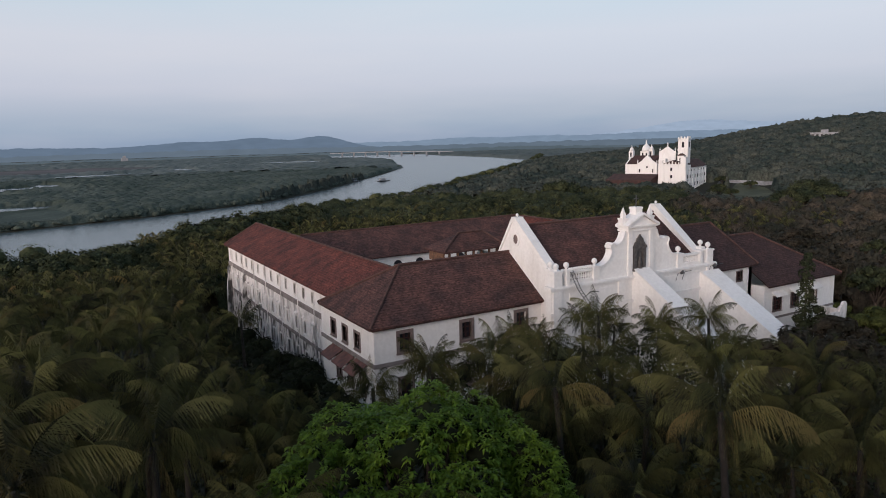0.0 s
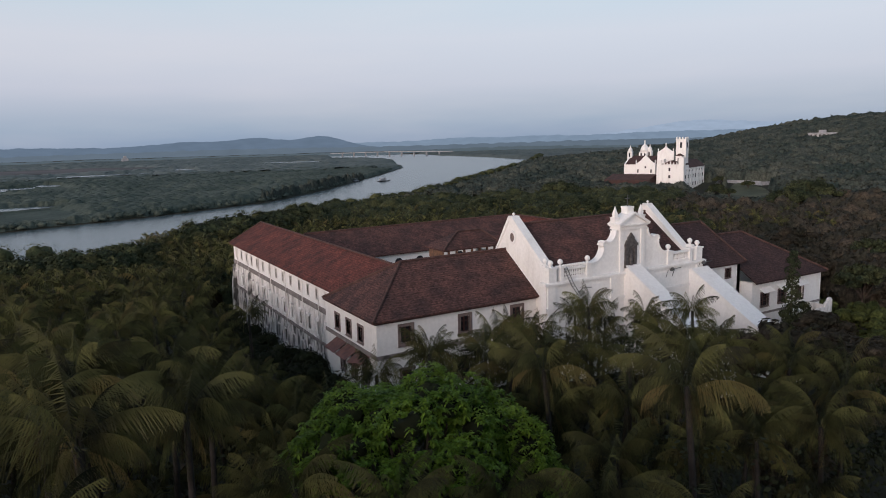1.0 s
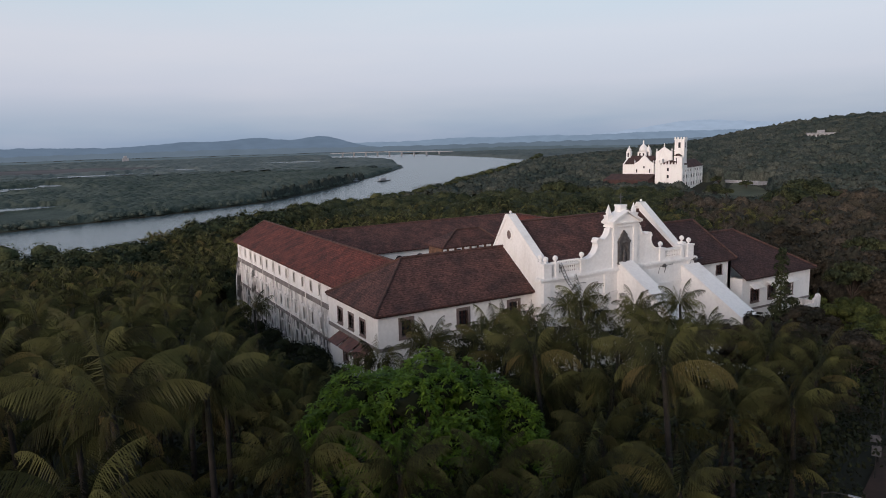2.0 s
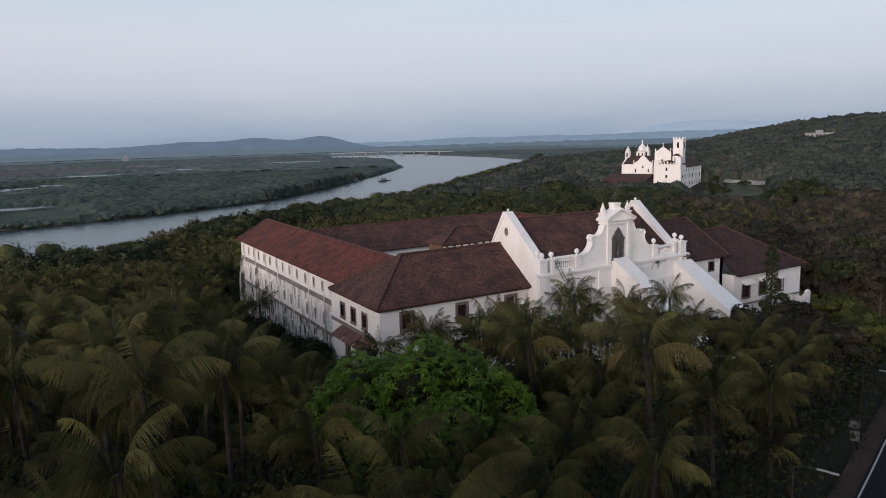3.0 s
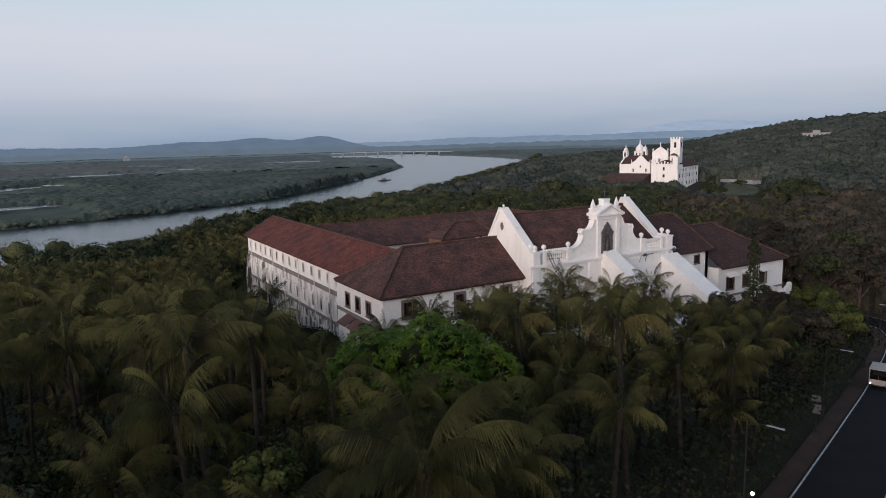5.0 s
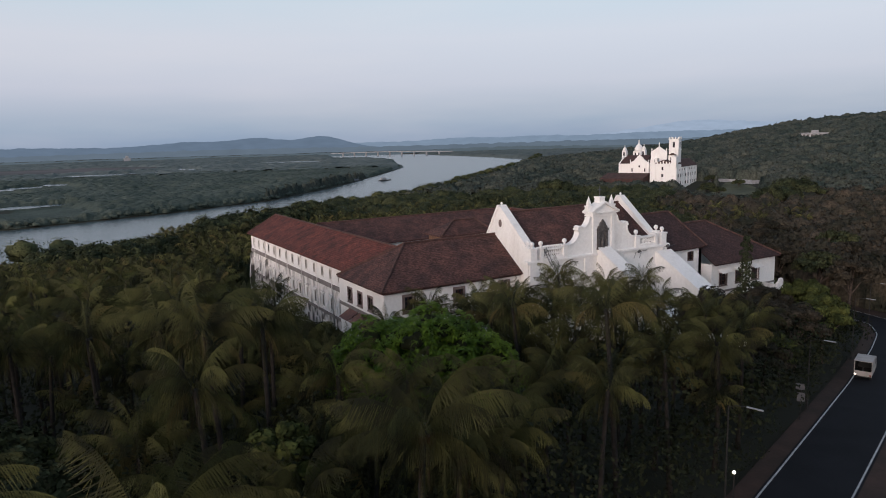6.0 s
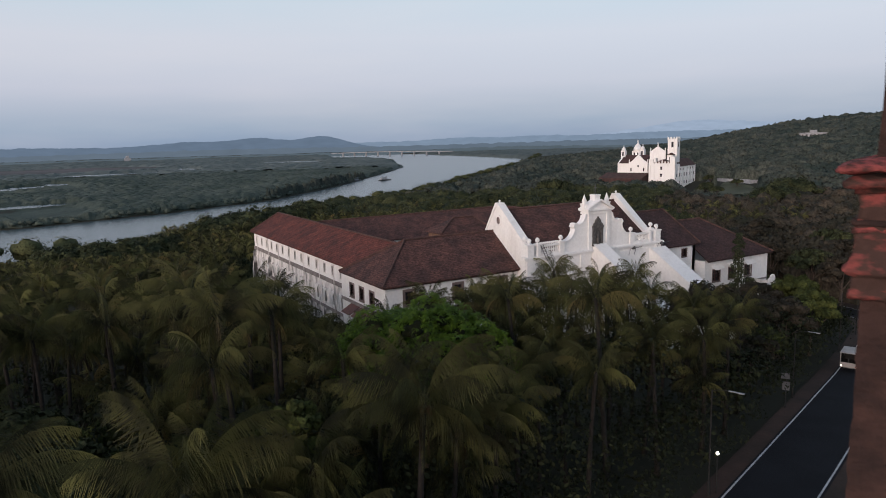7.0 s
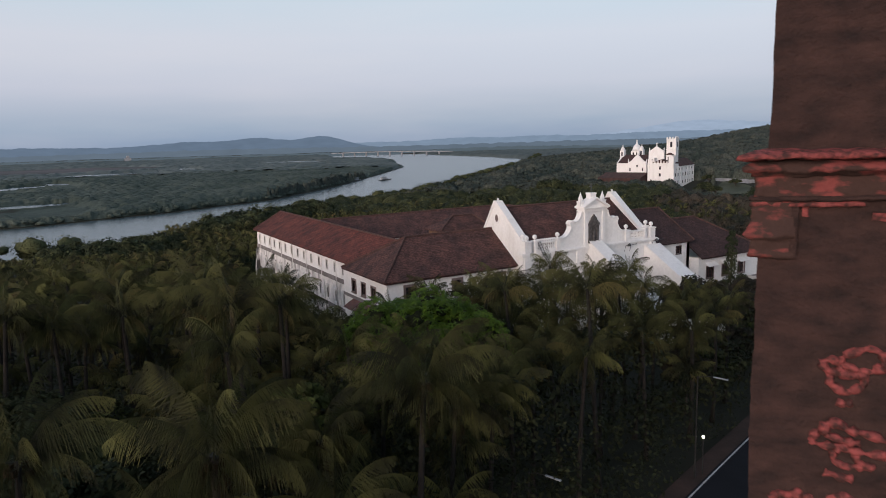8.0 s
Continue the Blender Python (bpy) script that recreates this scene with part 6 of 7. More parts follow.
def canopy(name, seed, span, grid, cell, radius, base, dome, rough, mat, label, test, leaves=0, size=0.5):
    """A closed wood seen from above: one sheet of rounded crowns of uneven size standing close, with loose leaf sprays on it."""
    g_ = np.random.default_rng(seed)
    (a0, a1, r0, r1), (na, nr) = span, grid
    aa, rr = np.meshgrid(np.radians(np.linspace(a0, a1, na)), r0 * (r1 / r0) ** np.linspace(0, 1, nr), indexing="ij")
    aa, rr = aa + g_.normal(0, 0.25, aa.shape) * math.radians((a1 - a0) / na), rr * (1 + g_.normal(0, 0.25, aa.shape) * ((r1 / r0) ** (1 / nr) - 1))
    X, Y = rr * np.sin(aa), rr * np.cos(aa)
    T = g_.random((512, 512, 5))
    i0, j0 = np.floor(X / cell).astype(int), np.floor(Y / cell).astype(int)
    lift = np.full(X.shape, base[0] * 0.55)
    for di in (-1, 0, 1):
        for dj in (-1, 0, 1):
            t = T[(i0 + di) % 512, (j0 + dj) % 512]
            R = radius[0] + (radius[1] - radius[0]) * t[..., 2]
            d2 = ((X - (i0 + di + 0.1 + 0.8 * t[..., 0]) * cell) ** 2 + (Y - (j0 + dj + 0.1 + 0.8 * t[..., 1]) * cell) ** 2) / R ** 2
            top = base[0] + (base[1] - base[0]) * t[..., 3] + (dome[0] + (dome[1] - dome[0]) * t[..., 4]) * np.sqrt(np.clip(1 - d2, 0, 1))
            lift = np.where(d2 < 1, np.maximum(lift, top), lift)
    lift = (lift + g_.normal(0, rough, X.shape)) * marsh(X, Y)
    Z = ground_z(X, Y)
    ok = test(X, Y)
    sheet = np.stack([X, Y, np.where(ok, Z + lift, Z - 0.3)], -1).reshape(-1, 3)
    I, J = np.meshgrid(np.arange(na - 1), np.arange(nr - 1), indexing="ij")
    some = ok[:-1, :-1] | ok[1:, :-1] | ok[:-1, 1:] | ok[1:, 1:]
    q = (I * nr + J)[some]
    v, f = sheet, np.stack([q, q + 1, q + nr + 1, q + nr], 1)
    if leaves:
        at = g_.choice(np.flatnonzero(ok.ravel()), leaves)
        p = sheet[at] + g_.normal(size=(leaves, 3)) * (0.6, 0.6, 0.25)
        nn = g_.normal(size=(leaves, 3)) * 0.8 + (0, 0, 1)
        nn /= np.linalg.norm(nn, axis=1, keepdims=True)
        u = np.cross(nn, g_.normal(size=(leaves, 3)))
        u /= np.linalg.norm(u, axis=1, keepdims=True)
        w = np.cross(nn, u)
        s_ = size * g_.uniform(0.6, 1.4, (leaves, 1))
        u, w = u * s_, w * s_ * 0.6
        f = np.concatenate([f, np.arange(leaves * 4).reshape(-1, 4) + len(v)])
        v = np.concatenate([v, np.stack([p - u, p - w, p + u, p + w], 1).reshape(-1, 3)])
    tagged(new(name, quick_mesh(name, v, f, mat)), label, "woods", kind="stuff")


def near_side(x, y):
    """The land on this bank of the river."""
    return land(x, y) & ~((y > 455) & ((y - 540) > (x - 145) * 1.25))


def dry_side(x, y):
    return land(x, y) & (x > y * 1.22 + 16 * np.sin(y * 0.05) - 6)


def green_side(x, y):
    return land(x, y) & ~dry_side(x, y)


canopy("woodland", 31, (5, 52, 150, 424), (230, 250), 11.0, (4.8, 9.0), (3.4, 6.4), (3.0, 5.4), 0.5, WOODLEAF, "dense dark green woodland of spreading tree crowns", green_side, 52000, 0.6)
canopy("dry_woodland", 32, (38, 74, 130, 424), (180, 250), 9.0, (3.8, 6.4), (3.2, 7.2), (3.2, 5.4), 0.55, BROWNLEAF, "brownish dry-season woodland below a hill", dry_side, 42000, 0.55)
canopy("woodland", 33, (-10, 72, 418, 1055), (470, 300), 9.0, (3.8, 6.4), (3.4, 6.2), (2.4, 4.6), 0.5, HAZED_FARLEAF, "dark woodland stretching to the river and the hill", near_side, 45000, 1.0)


def open_land(x, y):
    """Clear of pools and fields, and of the ground just before them."""
    ok = ground_z(x, y) > 0.5
    for px_, py_, a_, b_, rot in [*PONDS, FIELD]:
        ok &= oval(x, y, px_, py_, a_ * 1.05, b_ * 1.1, rot) > 1
    return ok


def island(x, y):
    return open_land(x, y)


canopy("far_woodland", 35, (-12, 66, 1050, 2320), (430, 120), 18.0, (7.0, 12.0), (1.5, 3.0), (1.5, 3.4), 0.3, HAZED_PLAINLEAF, "low far woodland along the river, its haze in the leaf colour", island)


def across(x, y):
    return (y > 455) & (ground_z(x, y) > 0.6) & open_land(x, y) & ((y - 540) > (x - 145) * 1.25) & (y < 1150 + 0.6 * x)


canopy("mangrove", 36, (-9, 32, 430, 1150), (330, 260), 8.5, (4.2, 6.6), (1.6, 2.6), (1.3, 2.6), 0.22, HAZED_MANGROVE, "dense mangroves along the far river bank, greyed for haze by colour", across)
bank = []
line = [(-200, 474), (-25, 460), (58, 492), (145, 542), (244, 658), (403, 880), (528, 1065), (592, 1225), (682, 1410), (714, 1530)]
for (ax, ay), (bx, by) in zip(line, line[1:]):
    n = int(math.hypot(bx - ax, by - ay) / 3.0)
    bank += [(ax + (bx - ax) * k / n + gt.uniform(-2, 4), ay + (by - ay) * k / n + gt.uniform(-5, 3)) for k in range(n)]
wood("mangrove_edge", 37, bank, (3.0, 4.6), (0.5, 0.8), (0.8, 1.8), 36, 0.13, HAZED_MANGROVE, "wall of mangroves at the water's edge")
near_bank = []
line = [(-200, 256), (-15, 268), (40, 262), (68, 304), (110, 366), (164, 389), (214, 418), (438, 642), (638, 842), (858, 1100)]
for (ax, ay), (bx, by) in zip(line, line[1:]):
    n = int(math.hypot(bx - ax, by - ay) / 5.0)
    near_bank += [(ax + (bx - ax) * k / n + gt.uniform(-3, 8), ay + (by - ay) * k / n + gt.uniform(-9, 0)) for k in range(n)]
wood("bank_trees", 38, near_bank, (4.0, 7.5), (0.45, 0.75), (5.5, 9.5), 210, 0.055, WOODLEAF, "row of dark trees along the near river bank")

# ---------------------------------------------------------------- white cathedral beyond the woods
ca = thing("cathedral", (388.6, 332.2, 5.6), "large white baroque cathedral with one square bell tower and tiled roofs", "church", rz=-67)
ca.scale = (0.80, 0.95, 1)


def holes_box(x0, x1, y0, y1, z0, z1):
    return Geo().box(x0, x1, y0, y1, z0, z1)


def dark_window(x, y, z, w, h, face):
    """A window set a little into the wall: face -y or +x."""
    if face == "y":
        g = Geo().box(x - w / 2, x + w / 2, y - 0.06, y + 0.3, z, z + h)
    else:
        g = Geo().box(x - 0.3, x + 0.06, y - w / 2, y + w / 2, z, z + h)
    part("window", g, GLASS, ca, "dark window")


part("block", holes_box(-24, 0, 0, 12, -5, 17.5), WHITEWASH, ca)
part("nave", holes_box(-24, 0, 12, 50, -5, 15.5), WHITEWASH, ca)
for z in (0.8, 6.0, 11.5):
    part("band", Geo().box(-24.2, 0.2, -0.2, 50.2, z, z + 0.5), WHITEWASH, ca)
part("parapet", Geo().box(-24, 0, -0.1, 0.6, 17.5, 18.3), WHITEWASH, ca)
for k in range(9):
    x = -23 + k * 2.8
    part("merlon", Geo().box(x - 0.5, x + 0.5, -0.1, 0.6, 18.3, 19.6 + (0.8 if k in (0, 8, 4) else 0)), WHITEWASH, ca)
for x in (-23.2, -0.8):
    part("corner_strip", Geo().box(x - 0.8, x + 0.8, -0.35, -0.02, -5, 17.4), WHITEWASH, ca)
for y in np.arange(0.8, 50, 8.15):
    part("pilaster", Geo().box(0.02, 0.35, y - 0.6, y + 0.6, -5, 15.4), WHITEWASH, ca)
part("eaves", Geo().box(-24.5, 0.6, 12, 50.5, 15.1, 15.5), WHITEWASH, ca)
for x in (-18.5, -12.5, -6.5):
    dark_window(x, 0, 3.0, 1.8, 2.4, "y")
dark_window(-12.5, 0, 8.5, 1.8, 2.2, "y")
for x in (-18.5, -12.5, -6.5):
    part("hood", Geo().box(x - 1.3, x + 1.3, -0.4, -0.02, 5.6, 5.95), WHITEWASH, ca)
for x0, x1 in ((-24, -20.4), (-3.6, 0)):
    part("corner_turret", Geo().box(x0, x1, -0.2, 3.4, 17.5, 21.4).box(x0 - 0.3, x1 + 0.3, -0.5, 3.7, 20.6, 21.0), WHITEWASH, ca)
dark_window(-12.5, 0, 13.5, 1.6, 2.4, "y")
for y in range(5, 50, 6):
    dark_window(0, y, 8.0, 1.8, 2.6, "x")
    dark_window(0, y, 2.5, 1.8, 2.4, "x")
    dark_window(0, y + 3, 12.8, 1.2, 1.4, "x")
part("roof", Geo().prism([(-25, 15.5), (1, 15.5), (-7, 20.5), (-17, 20.5)], "y", 12.2, 50.5), FARROOF, ca, "brown tiled roof")
part("roof", Geo().prism([(-23.4, 17.6), (-0.6, 17.6), (-12, 21.0)], "y", 0.7, 12), FARROOF, ca, "brown tiled roof")
part("turret", Geo().box(-23.5, -18.5, 1.5, 6.5, 17.5, 22.0), WHITEWASH, ca)
part("turret", Geo().box(-4.8, -0.2, 0.2, 4.8, 17.5, 23.2), WHITEWASH, ca)
tb = part("bell_tower", Geo().box(-12.6, -3.8, 14, 20.5, 15, 36.0).box(-13.0, -3.4, 13.6, 20.9, 27.6, 28.2).box(-13.0, -3.4, 13.6, 20.9, 35.4, 36.0), WHITEWASH, ca, "square white bell tower")
# Dark panels on the solid tower stand in for the shade in its openings.
part("belfry_shade", Geo().box(-9.2, -7.2, 13.95, 14.2, 29.6, 33.6), GLASS, tb)
part("belfry_shade", Geo().box(-3.9, -3.7, 16.4, 18.2, 29.6, 33.6), GLASS, tb)
for x, y in ((-12.2, 14.4), (-9.5, 14.4), (-6.9, 14.4), (-4.3, 14.4), (-4.3, 17.2), (-4.3, 20.1), (-12.2, 20.1)):
    part("merlon", Geo().box(x - 0.5, x + 0.5, y - 0.5, y + 0.5, 36.0, 37.3), WHITEWASH, tb)
part("stair_turret", Geo().box(-10.5, -5.0, 8, 12, 17.5, 24.0), WHITEWASH, ca)
part("turret_roof", Geo().prism([(-11.2, 24.0), (-4.3, 24.0), (-7.7, 25.6)], "y", 7.6, 12.4), FARROOF, ca)
part("belfry_shade", Geo().box(-8.6, -6.8, 7.9, 8.1, 19.5, 22.5), GLASS, ca)
part("east_gable", Geo().prism([(-30, 15), (-15, 15), (-15, 26.5), (-22.5, 30.5), (-30, 26.5)], "y", 15, 16.5), WHITEWASH, ca, "white inner gable")
for x, z in ((-29.5, 26.5), (-22.5, 30.5), (-15.5, 26.5)):
    part("finial", Geo().lathe([(0.6, 0), (0.35, 1.2), (0.6, 1.8), (0.1, 3.0)], 8, pose(x, 15.7, z)), WHITEWASH, ca)

c2 = thing("church", (387.4, 334.0, 5.6), "white church with gabled front, small turrets and dome beside the cathedral", "church", rz=-67)
c2.scale = (0.66, 1, 1)
part("hall", holes_box(-67, -42, 8, 32, -3, 18.0), WHITEWASH, c2)
part("link", holes_box(-42, -30, 10, 30, -3, 16.5), WHITEWASH, c2)
part("front_gable", Geo().prism([(-53, -3), (-31, -3), (-31, 18.5), (-36, 20.6), (-39.5, 23.2), (-42, 24.5), (-44.5, 23.2), (-48, 20.6), (-53, 18.5)], "y", 6.5, 8), WHITEWASH, c2, "white gabled front")
part("roof", Geo().prism([(7.4, 18.0), (32.6, 18.0), (20, 24.0)], "x", -66, -36), FARROOF, c2, "brown tiled roof")
part("gable", Geo().prism([(7.5, -3), (32.5, -3), (32.5, 18.0), (20, 24.8), (7.5, 18.0)], "x", -67.5, -66), WHITEWASH, c2)
part("lean_to", Geo().prism([(-9, -3), (6.4, -3), (6.4, 11.0), (-9, 7.5)], "x", -80, -29), FARROOF, c2, "long brown tiled lean-to roof")
part("round_window", Geo().lathe([(0.9, 0), (0.9, 0.1)], 12, pose(-42, 6.45, 16.0, 90)), GLASS, c2)
for x in (-50.5, -35.5):
    part("window", Geo().box(x - 0.7, x + 0.7, 6.42, 6.6, 12.0, 14.5), GLASS, c2)
for x in (-53, -42, -31.4):
    part("finial", Geo().lathe([(0.6, 0), (0.4, 1.0), (0.6, 1.5), (0.1, 2.8)], 8, pose(x, 7.2, 18.5 if x != -42 else 24.5)), WHITEWASH, c2)
for x, w, h, y in ((-67, 5.0, 27.5, 17), (-55, 10.0, 27.0, 24), (-49, 5.0, 28.0, 26)):
    b = part("turret", Geo().box(x - w / 2, x + w / 2, y, y + w * 0.7, 10, h), WHITEWASH, c2)
    part("dome", Geo().lathe([(w * 0.5, 0), (w * 0.46, w * 0.2), (w * 0.33, w * 0.4), (w * 0.14, w * 0.52), (w * 0.08, w * 0.6), (w * 0.05, w * 0.85)], 8, pose(x, y + w * 0.35, h)), WHITEWASH, b, smooth=True)
    # Turret openings too are dark panels, their shade in the colour.
    for k in ((-0.22, 0.22) if w > 6 else (0,)):
        part("opening", Geo().box(x + w * k - 0.9, x + w * k + 0.9, y - 0.08, y + 0.1, h - 4.2, h - 1.2), GLASS, b)

gl = thing("garden_wall", (442, 323, gz(442, 323)), "low pale garden wall on the lawn beside the cathedral", "wall")
part("wall", Geo().box(-0.4, 0.4, -14, 14, -2, 2.6, pose(0, 0, 0, 0, 0, 2)), CONCRETE, gl)
part("wall_return", Geo().box(0, 26, -0.4, 0.4, -2, 2.2, pose(0, -14, 0, 0, 0, -20)), CONCRETE, gl)
tagged(new("path", ribbon([(366, 298), (448, 347)], -1.6, 1.6, 0.9, 4.0).mesh("path", PATHSTONE)), "pale straight road beside the cathedral", "path", kind="structure")
wb = thing("hill_building", (723, 437, gz(723, 437)), "pale flat-roofed two-storey building among trees on the hill", "building", rz=-58)
part("block", Geo().box(-13, 13, -5, 5, -3, 7.2), CONCRETE, wb)
part("upper_block", Geo().box(-3, 4, -5, 5, 7.2, 10.5), CONCRETE, wb)
part("roof_slab", Geo().box(-14, 14, -6, 6, 7.2, 7.7), CONCRETE, wb)
for x in (-10, -6, -2, 2, 6, 10):
    part("window", Geo().box(x - 1, x + 1, -5.06, -4.8, 4.0, 5.8), GLASS, wb)

# ---------------------------------------------------------------- bridge and boats
br = place("bridge", (960, 1930, 0), "long low concrete road bridge on piers across the river", "bridge")
P0, P1 = Vector((820, 2130, 0)), Vector((1075, 1790, 0))
d = (P1 - P0).normalized()
nrm = Vector((-d.y, d.x, 0)) * 5
rise = [P0.lerp(P1, k / 10) + Vector((0, 0, 9 + 3.0 * math.sin(math.pi * k / 10))) for k in range(11)]
g = Geo()
for a, b in zip(rise, rise[1:]):
    for s, t_ in ((1, 0), (-1, 0)):
        g.face(a + nrm * s, b + nrm * s, b + nrm * s + Vector((0, 0, 2)), a + nrm * s + Vector((0, 0, 2)))
    g.face(a + nrm, b + nrm, b - nrm, a - nrm).face(a + nrm + Vector((0, 0, 1.2)), b + nrm + Vector((0, 0, 1.2)), b - nrm + Vector((0, 0, 1.2)), a - nrm + Vector((0, 0, 1.2)))
part("deck", g, CONCRETE, br, world=True)
for k in range(1, 10):
    p = rise[k]
    part("pier", Geo().box(p.x - 2, p.x + 2, p.y - 2, p.y + 2, -3, p.z), CONCRETE, br, world=True)
for x, y, rz, s in ((339, 718, 15, 1.0), (312, 737, 40, 0.8)):
    bo = thing("ferry_boat", (x, y, 0), "small ferry boat with pale cabin on the river", "boat", "river ferries", rz=rz)
    hull = Geo().add([(-9 * s, -2.2 * s, 0.9), (7 * s, -2.2 * s, 0.9), (10 * s, 0, 1.4), (7 * s, 2.2 * s, 0.9), (-9 * s, 2.2 * s, 0.9), (-8.5 * s, -1.7 * s, -0.4), (6.5 * s, -1.7 * s, -0.4), (8.8 * s, 0, -0.3), (6.5 * s, 1.7 * s, -0.4), (-8.5 * s, 1.7 * s, -0.4)],
                     [(0, 1, 2, 3, 4), (9, 8, 7, 6, 5), (0, 5, 6, 1), (1, 6, 7, 2), (2, 7, 8, 3), (3, 8, 9, 4), (4, 9, 5, 0)])
    part("hull", hull, IRON, bo, "dark hull")
    part("cabin", Geo().box(-6 * s, 1 * s, -1.6 * s, 1.6 * s, 0.9, 3.2 * s), CONCRETE, bo, "pale cabin")
    part("canopy", Geo().box(-6.6 * s, 2 * s, -1.9 * s, 1.9 * s, 3.2 * s + 0.9, 3.2 * s + 1.1), CONCRETE, bo)
    for px_ in (-6.2, 1.6):
        for py_ in (-1.7, 1.7):
            part("stanchion", Geo().box(px_ * s - 0.06, px_ * s + 0.06, py_ * s - 0.06, py_ * s + 0.06, 0.9, 3.2 * s + 0.9), IRON, bo)

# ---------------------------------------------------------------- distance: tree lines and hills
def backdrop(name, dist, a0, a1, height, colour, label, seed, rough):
    """A far silhouette that glows in its haze colour: height(azimuth in degrees) in metres."""
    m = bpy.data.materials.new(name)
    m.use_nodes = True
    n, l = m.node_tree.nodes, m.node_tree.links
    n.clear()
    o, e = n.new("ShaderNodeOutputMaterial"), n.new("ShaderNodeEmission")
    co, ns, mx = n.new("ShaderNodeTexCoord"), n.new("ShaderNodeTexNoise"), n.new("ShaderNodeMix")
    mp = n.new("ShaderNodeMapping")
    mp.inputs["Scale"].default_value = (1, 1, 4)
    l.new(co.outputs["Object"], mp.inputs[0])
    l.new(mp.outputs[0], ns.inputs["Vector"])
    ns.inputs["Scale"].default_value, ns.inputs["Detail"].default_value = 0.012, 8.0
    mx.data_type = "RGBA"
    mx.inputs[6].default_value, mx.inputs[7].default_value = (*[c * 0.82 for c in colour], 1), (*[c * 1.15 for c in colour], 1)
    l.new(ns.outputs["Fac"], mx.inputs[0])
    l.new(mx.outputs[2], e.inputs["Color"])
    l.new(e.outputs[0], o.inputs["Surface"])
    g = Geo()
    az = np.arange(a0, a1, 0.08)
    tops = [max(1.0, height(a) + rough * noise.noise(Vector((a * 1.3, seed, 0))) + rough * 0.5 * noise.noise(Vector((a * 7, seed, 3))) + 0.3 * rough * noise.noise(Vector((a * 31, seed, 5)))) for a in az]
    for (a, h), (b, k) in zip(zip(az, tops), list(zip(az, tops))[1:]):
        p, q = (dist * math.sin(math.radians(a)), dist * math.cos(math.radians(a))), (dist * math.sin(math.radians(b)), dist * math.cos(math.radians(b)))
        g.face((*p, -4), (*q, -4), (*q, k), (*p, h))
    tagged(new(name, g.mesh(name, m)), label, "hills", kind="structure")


def bump(a, c, w, h):
    return h * math.exp(-(((a - c) / w) ** 2))


# The haze of distance is in these colours, bluer and paler layer by layer.
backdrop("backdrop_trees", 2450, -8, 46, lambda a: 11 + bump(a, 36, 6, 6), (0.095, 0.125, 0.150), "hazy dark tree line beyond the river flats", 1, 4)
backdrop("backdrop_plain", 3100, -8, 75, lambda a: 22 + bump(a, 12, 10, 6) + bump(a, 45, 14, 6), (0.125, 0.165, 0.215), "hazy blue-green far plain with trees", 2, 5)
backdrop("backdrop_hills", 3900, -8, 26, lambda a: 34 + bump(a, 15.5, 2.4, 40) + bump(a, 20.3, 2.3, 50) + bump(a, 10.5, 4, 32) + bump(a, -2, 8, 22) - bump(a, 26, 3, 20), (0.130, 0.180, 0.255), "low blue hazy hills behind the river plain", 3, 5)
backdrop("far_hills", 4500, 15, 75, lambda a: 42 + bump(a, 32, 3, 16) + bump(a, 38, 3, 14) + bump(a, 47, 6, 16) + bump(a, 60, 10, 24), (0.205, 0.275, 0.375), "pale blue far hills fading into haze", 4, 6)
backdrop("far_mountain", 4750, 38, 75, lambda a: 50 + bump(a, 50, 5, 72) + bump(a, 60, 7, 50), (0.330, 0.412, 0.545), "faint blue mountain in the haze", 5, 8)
ft = thing("far_building", (224, 2300, gz(224, 2300)), "small pale tower block far off on the river plain", "building")
part("block", Geo().box(-9, 9, -6, 6, 0, 12), CONCRETE, ft)
part("tower", Geo().box(-4, 4, -6.5, 6, 12, 19), CONCRETE, ft)

# ---------------------------------------------------------------- road things
DARKIRON = material("dark_iron", (0.035, 0.034, 0.034), (0.02, 0.02, 0.02), 3.0, 0.6, 0.1, 20.0, metal=0.3)
PLATE = material("weathered_plate", (0.11, 0.11, 0.12), (0.07, 0.07, 0.075), 3.0, 0.7, 0.1, 20.0)


def street_lamp(x, y, h, rz):
    t = thing("street_lamp", (x, y, gz(x, y)), "tall grey street lamp with flat LED arm beside the road", "street lamp", "street lamps", rz=rz)
    part("pole", Geo().tube([(0, 0, -0.3), (0, 0, 1.2), (0, 0, 1.25), (0, 0, h)], [0.1, 0.1, 0.065, 0.05], 8), DARKIRON, t)
    part("arm", Geo().tube([(0, 0, h - 0.1), (0.5, 0, h + 0.12), (1.3, 0, h + 0.2)], 0.03, 6), DARKIRON, t)
    part("lamp_head", Geo().box(1.2, 2.3, -0.08, 0.08, h + 0.17, h + 0.22).box(1.9, 2.3, -0.06, 0.06, h + 0.14, h + 0.17), CONCRETE, t, "flat pale lamp head")


for x, y, zt in ((57.1, 23.9, 24.1), (30.9, 13.6, 26.4), (82.6, 33.6, 23.0), (98.0, 39.8, 22.0), (12.9, 11.4, 24.4)):
    street_lamp(x, y, zt - gz(x, y), -71.6)
lt = thing("garden_lamp", (31.8, 13.6, gz(31.8, 13.6)), "lit white globe lamp on a post", "lamp")
part("pole", Geo().tube([(0, 0, -0.2), (0, 0, 21.2 - gz(31.8, 13.6) - 0.15)], 0.05, 6), DARKIRON, lt)
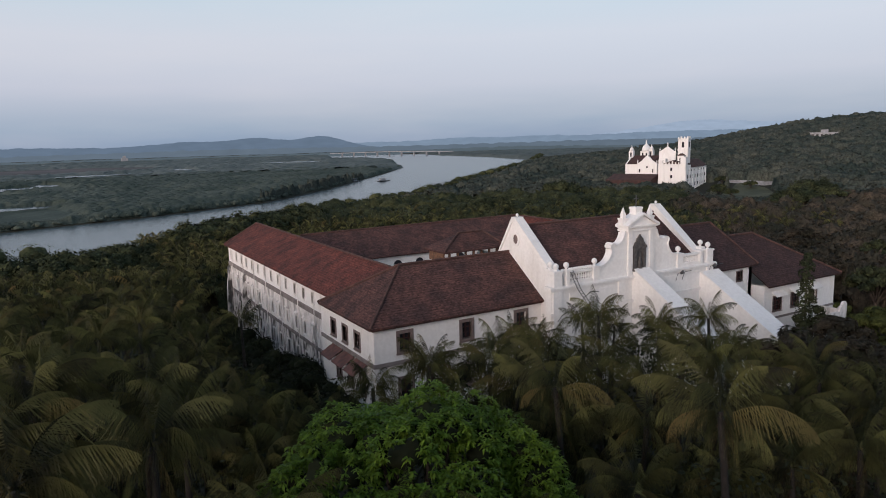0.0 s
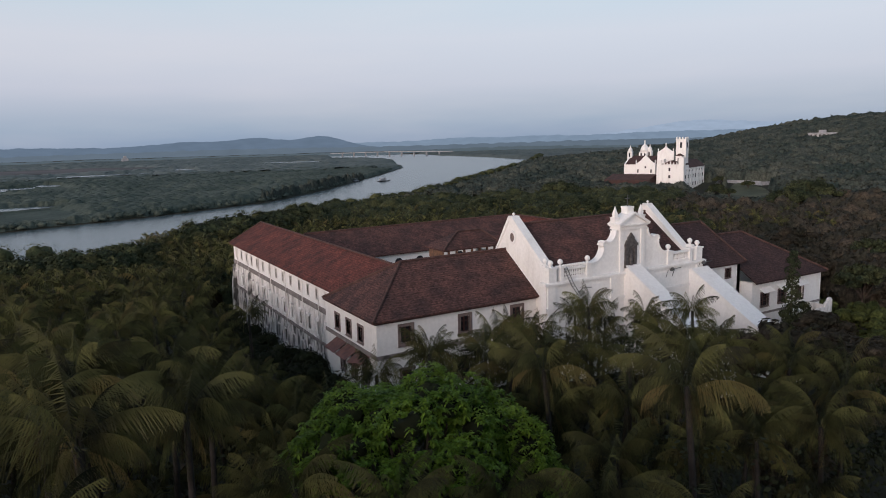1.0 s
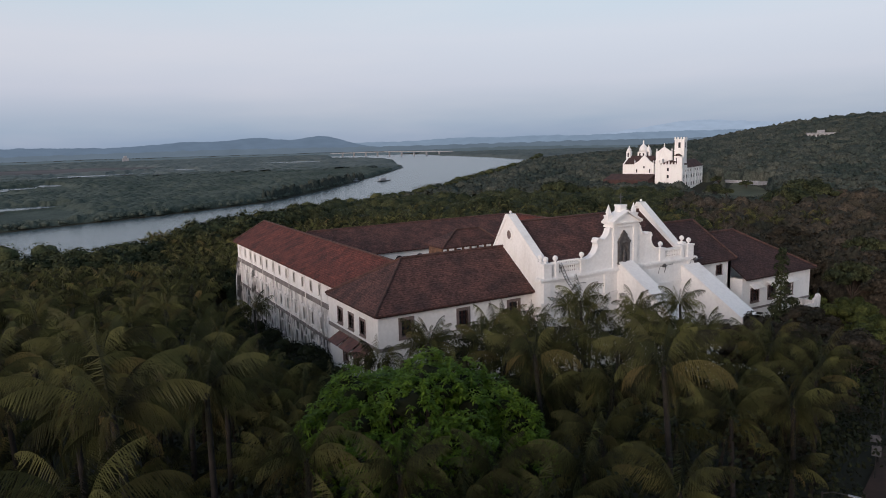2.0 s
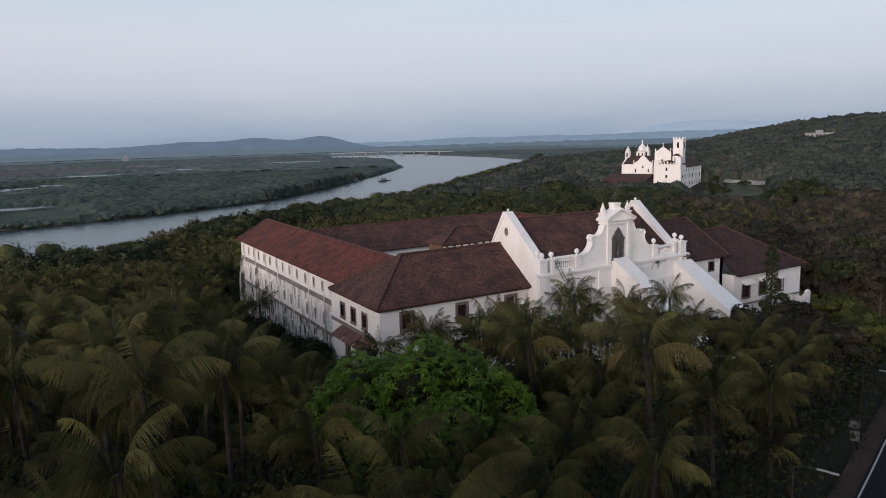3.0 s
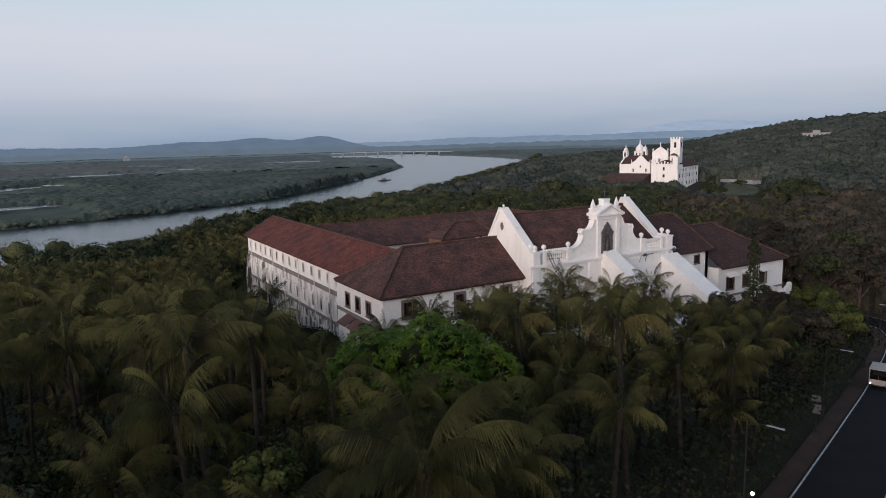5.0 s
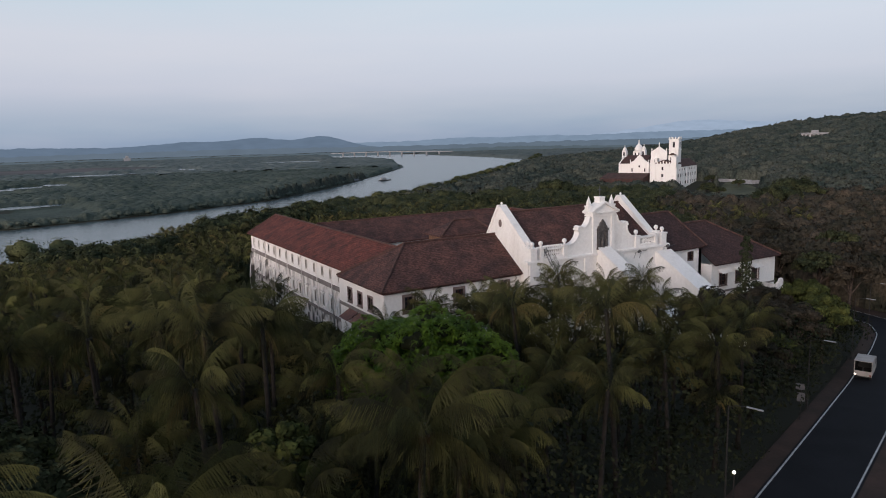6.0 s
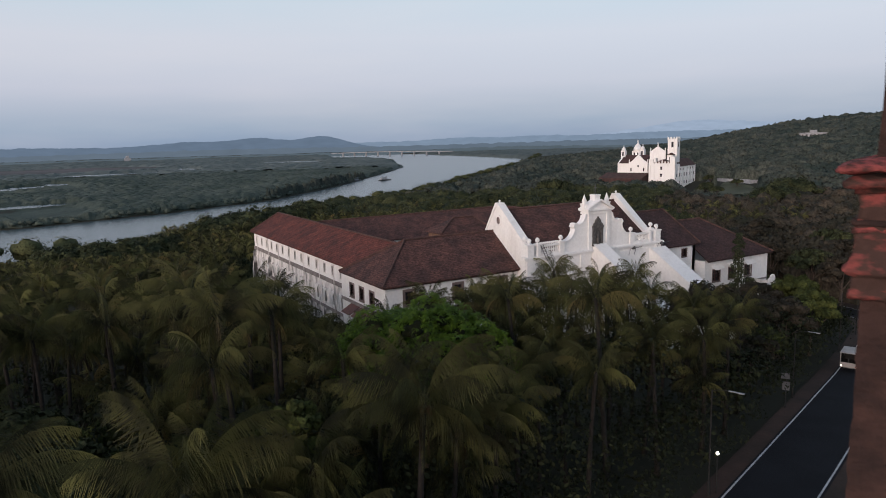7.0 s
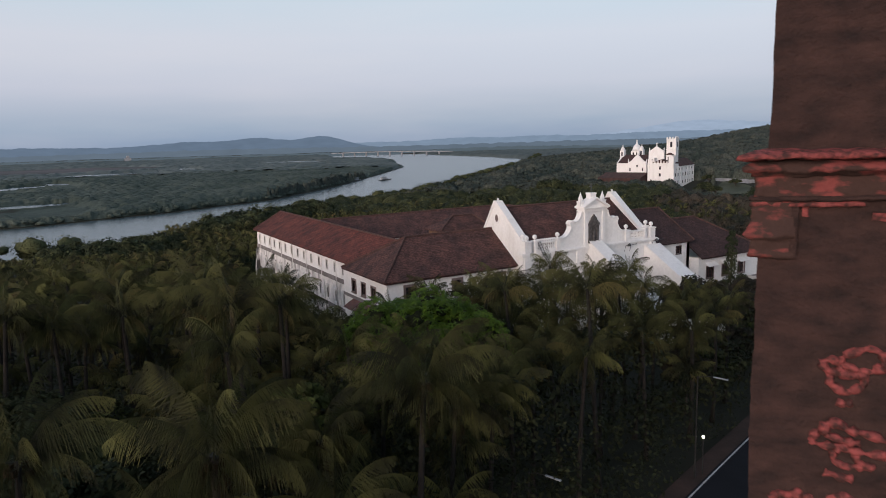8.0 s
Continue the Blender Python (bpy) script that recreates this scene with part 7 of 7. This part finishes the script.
part("globe", Geo().lathe([(0.03, -0.13), (0.09, -0.08), (0.125, 0), (0.09, 0.08), (0.03, 0.13)], 10, pose(0, 0, 21.2 - gz(31.8, 13.6))), glow("lamp_globe", (1.0, 0.95, 0.8), 6.0), lt, "glowing white globe", smooth=True)
sg = thing("sign_post", (53.4, 22.3, gz(53.4, 22.3)), "roadside post with two pale weathered sign plates", "sign")
part("pole", Geo().tube([(0, 0, -0.2), (0, 0, 4.0)], 0.05, 6), DARKIRON, sg)
part("plate", Geo().box(-0.35, 0.35, -0.06, -0.02, 2.0, 2.9, pose(0, 0, 0, 0, 0, -55)), PLATE, sg, "pale sign plate")
part("plate", Geo().box(-0.5, 0.3, -0.06, -0.02, 3.2, 3.8, pose(0, 0, 0, 0, 0, -55)), PLATE, sg, "pale sign plate")

TRUCKPAINT = material("cream_truck_paint", (0.36, 0.33, 0.31), (0.27, 0.25, 0.235), 1.0, 0.5, 0.05, 20.0)
RUBBER = material("tyre_rubber", (0.02, 0.02, 0.02), (0.014, 0.014, 0.014), 4.0, 0.85, 0.2, 30.0)
tr = thing("truck", (73.1, 27.0, gz(73.9, 26.0) + 0.08), "small cream delivery truck with open dark back on road", "truck", rz=21.5)
# local x runs along the road away from the open tail
part("cargo_side", Geo().box(0, 2.9, 0.86, 0.92, 0.75, 2.3), TRUCKPAINT, tr)
part("cargo_side", Geo().box(0, 2.9, -0.92, -0.86, 0.75, 2.3), TRUCKPAINT, tr)
part("cargo_roof", Geo().box(-0.06, 2.96, -0.95, 0.95, 2.3, 2.38), TRUCKPAINT, tr)
part("cargo_front", Geo().box(2.84, 2.9, -0.86, 0.86, 0.75, 2.3), TRUCKPAINT, tr)
# Dark sheets put the open back's shade into the colour.
part("cargo_shade", Geo().box(0.12, 2.83, 0.83, 0.856, 0.76, 2.29).box(0.12, 2.83, -0.856, -0.83, 0.76, 2.29).box(2.8, 2.835, -0.82, 0.82, 0.76, 2.29).box(0.12, 2.79, -0.82, 0.82, 0.755, 0.78), RUBBER, tr, "dark sheets painting the shade inside the cargo box")
part("cargo_floor", Geo().box(0, 2.9, -0.92, 0.92, 0.62, 0.75), TRUCKPAINT, tr)
tg = part("tailgate", Geo().box(-0.06, 0.0, -0.92, 0.92, 0.55, 1.15), TRUCKPAINT, tr, "low cream tailgate")
part("tail_light", Geo().box(-0.09, -0.06, 0.68, 0.86, 0.62, 0.78), glow("tail_lamp_lit", (1.0, 0.9, 0.8), 2.0), tg, "lit lamp")
part("tail_light", Geo().box(-0.09, -0.06, -0.86, -0.68, 0.62, 0.78), REDLATERITE, tg, "red lamp")
part("door_post", Geo().box(-0.05, 0.03, -0.03, 0.03, 1.15, 1.6), IRON, tr)
part("cab", Geo().prism([(2.95, 0.5), (4.7, 0.5), (4.75, 1.1), (4.35, 1.95), (2.95, 2.05)], "y", -0.86, 0.86), TRUCKPAINT, tr, "cream cab")
part("cab_window", Geo().prism([(3.4, 1.2), (4.4, 1.2), (4.2, 1.75), (3.4, 1.8)], "y", -0.87, 0.87), GLASS, tr)
part("chassis", Geo().box(0.1, 4.5, -0.5, 0.5, 0.4, 0.6), IRON, tr)
for x in (0.8, 3.9):
    for y in (-0.72, 0.72):
        w = part("wheel", Geo().lathe([(0.3, -0.12), (0.38, -0.08), (0.38, 0.08), (0.3, 0.12)], 14, pose(x, y, 0.38, 90)), RUBBER, tr)
        part("rim", Geo().lathe([(0.2, -0.13), (0.2, 0.13)], 10, pose(x, y, 0.38, 90)), IRON, w)
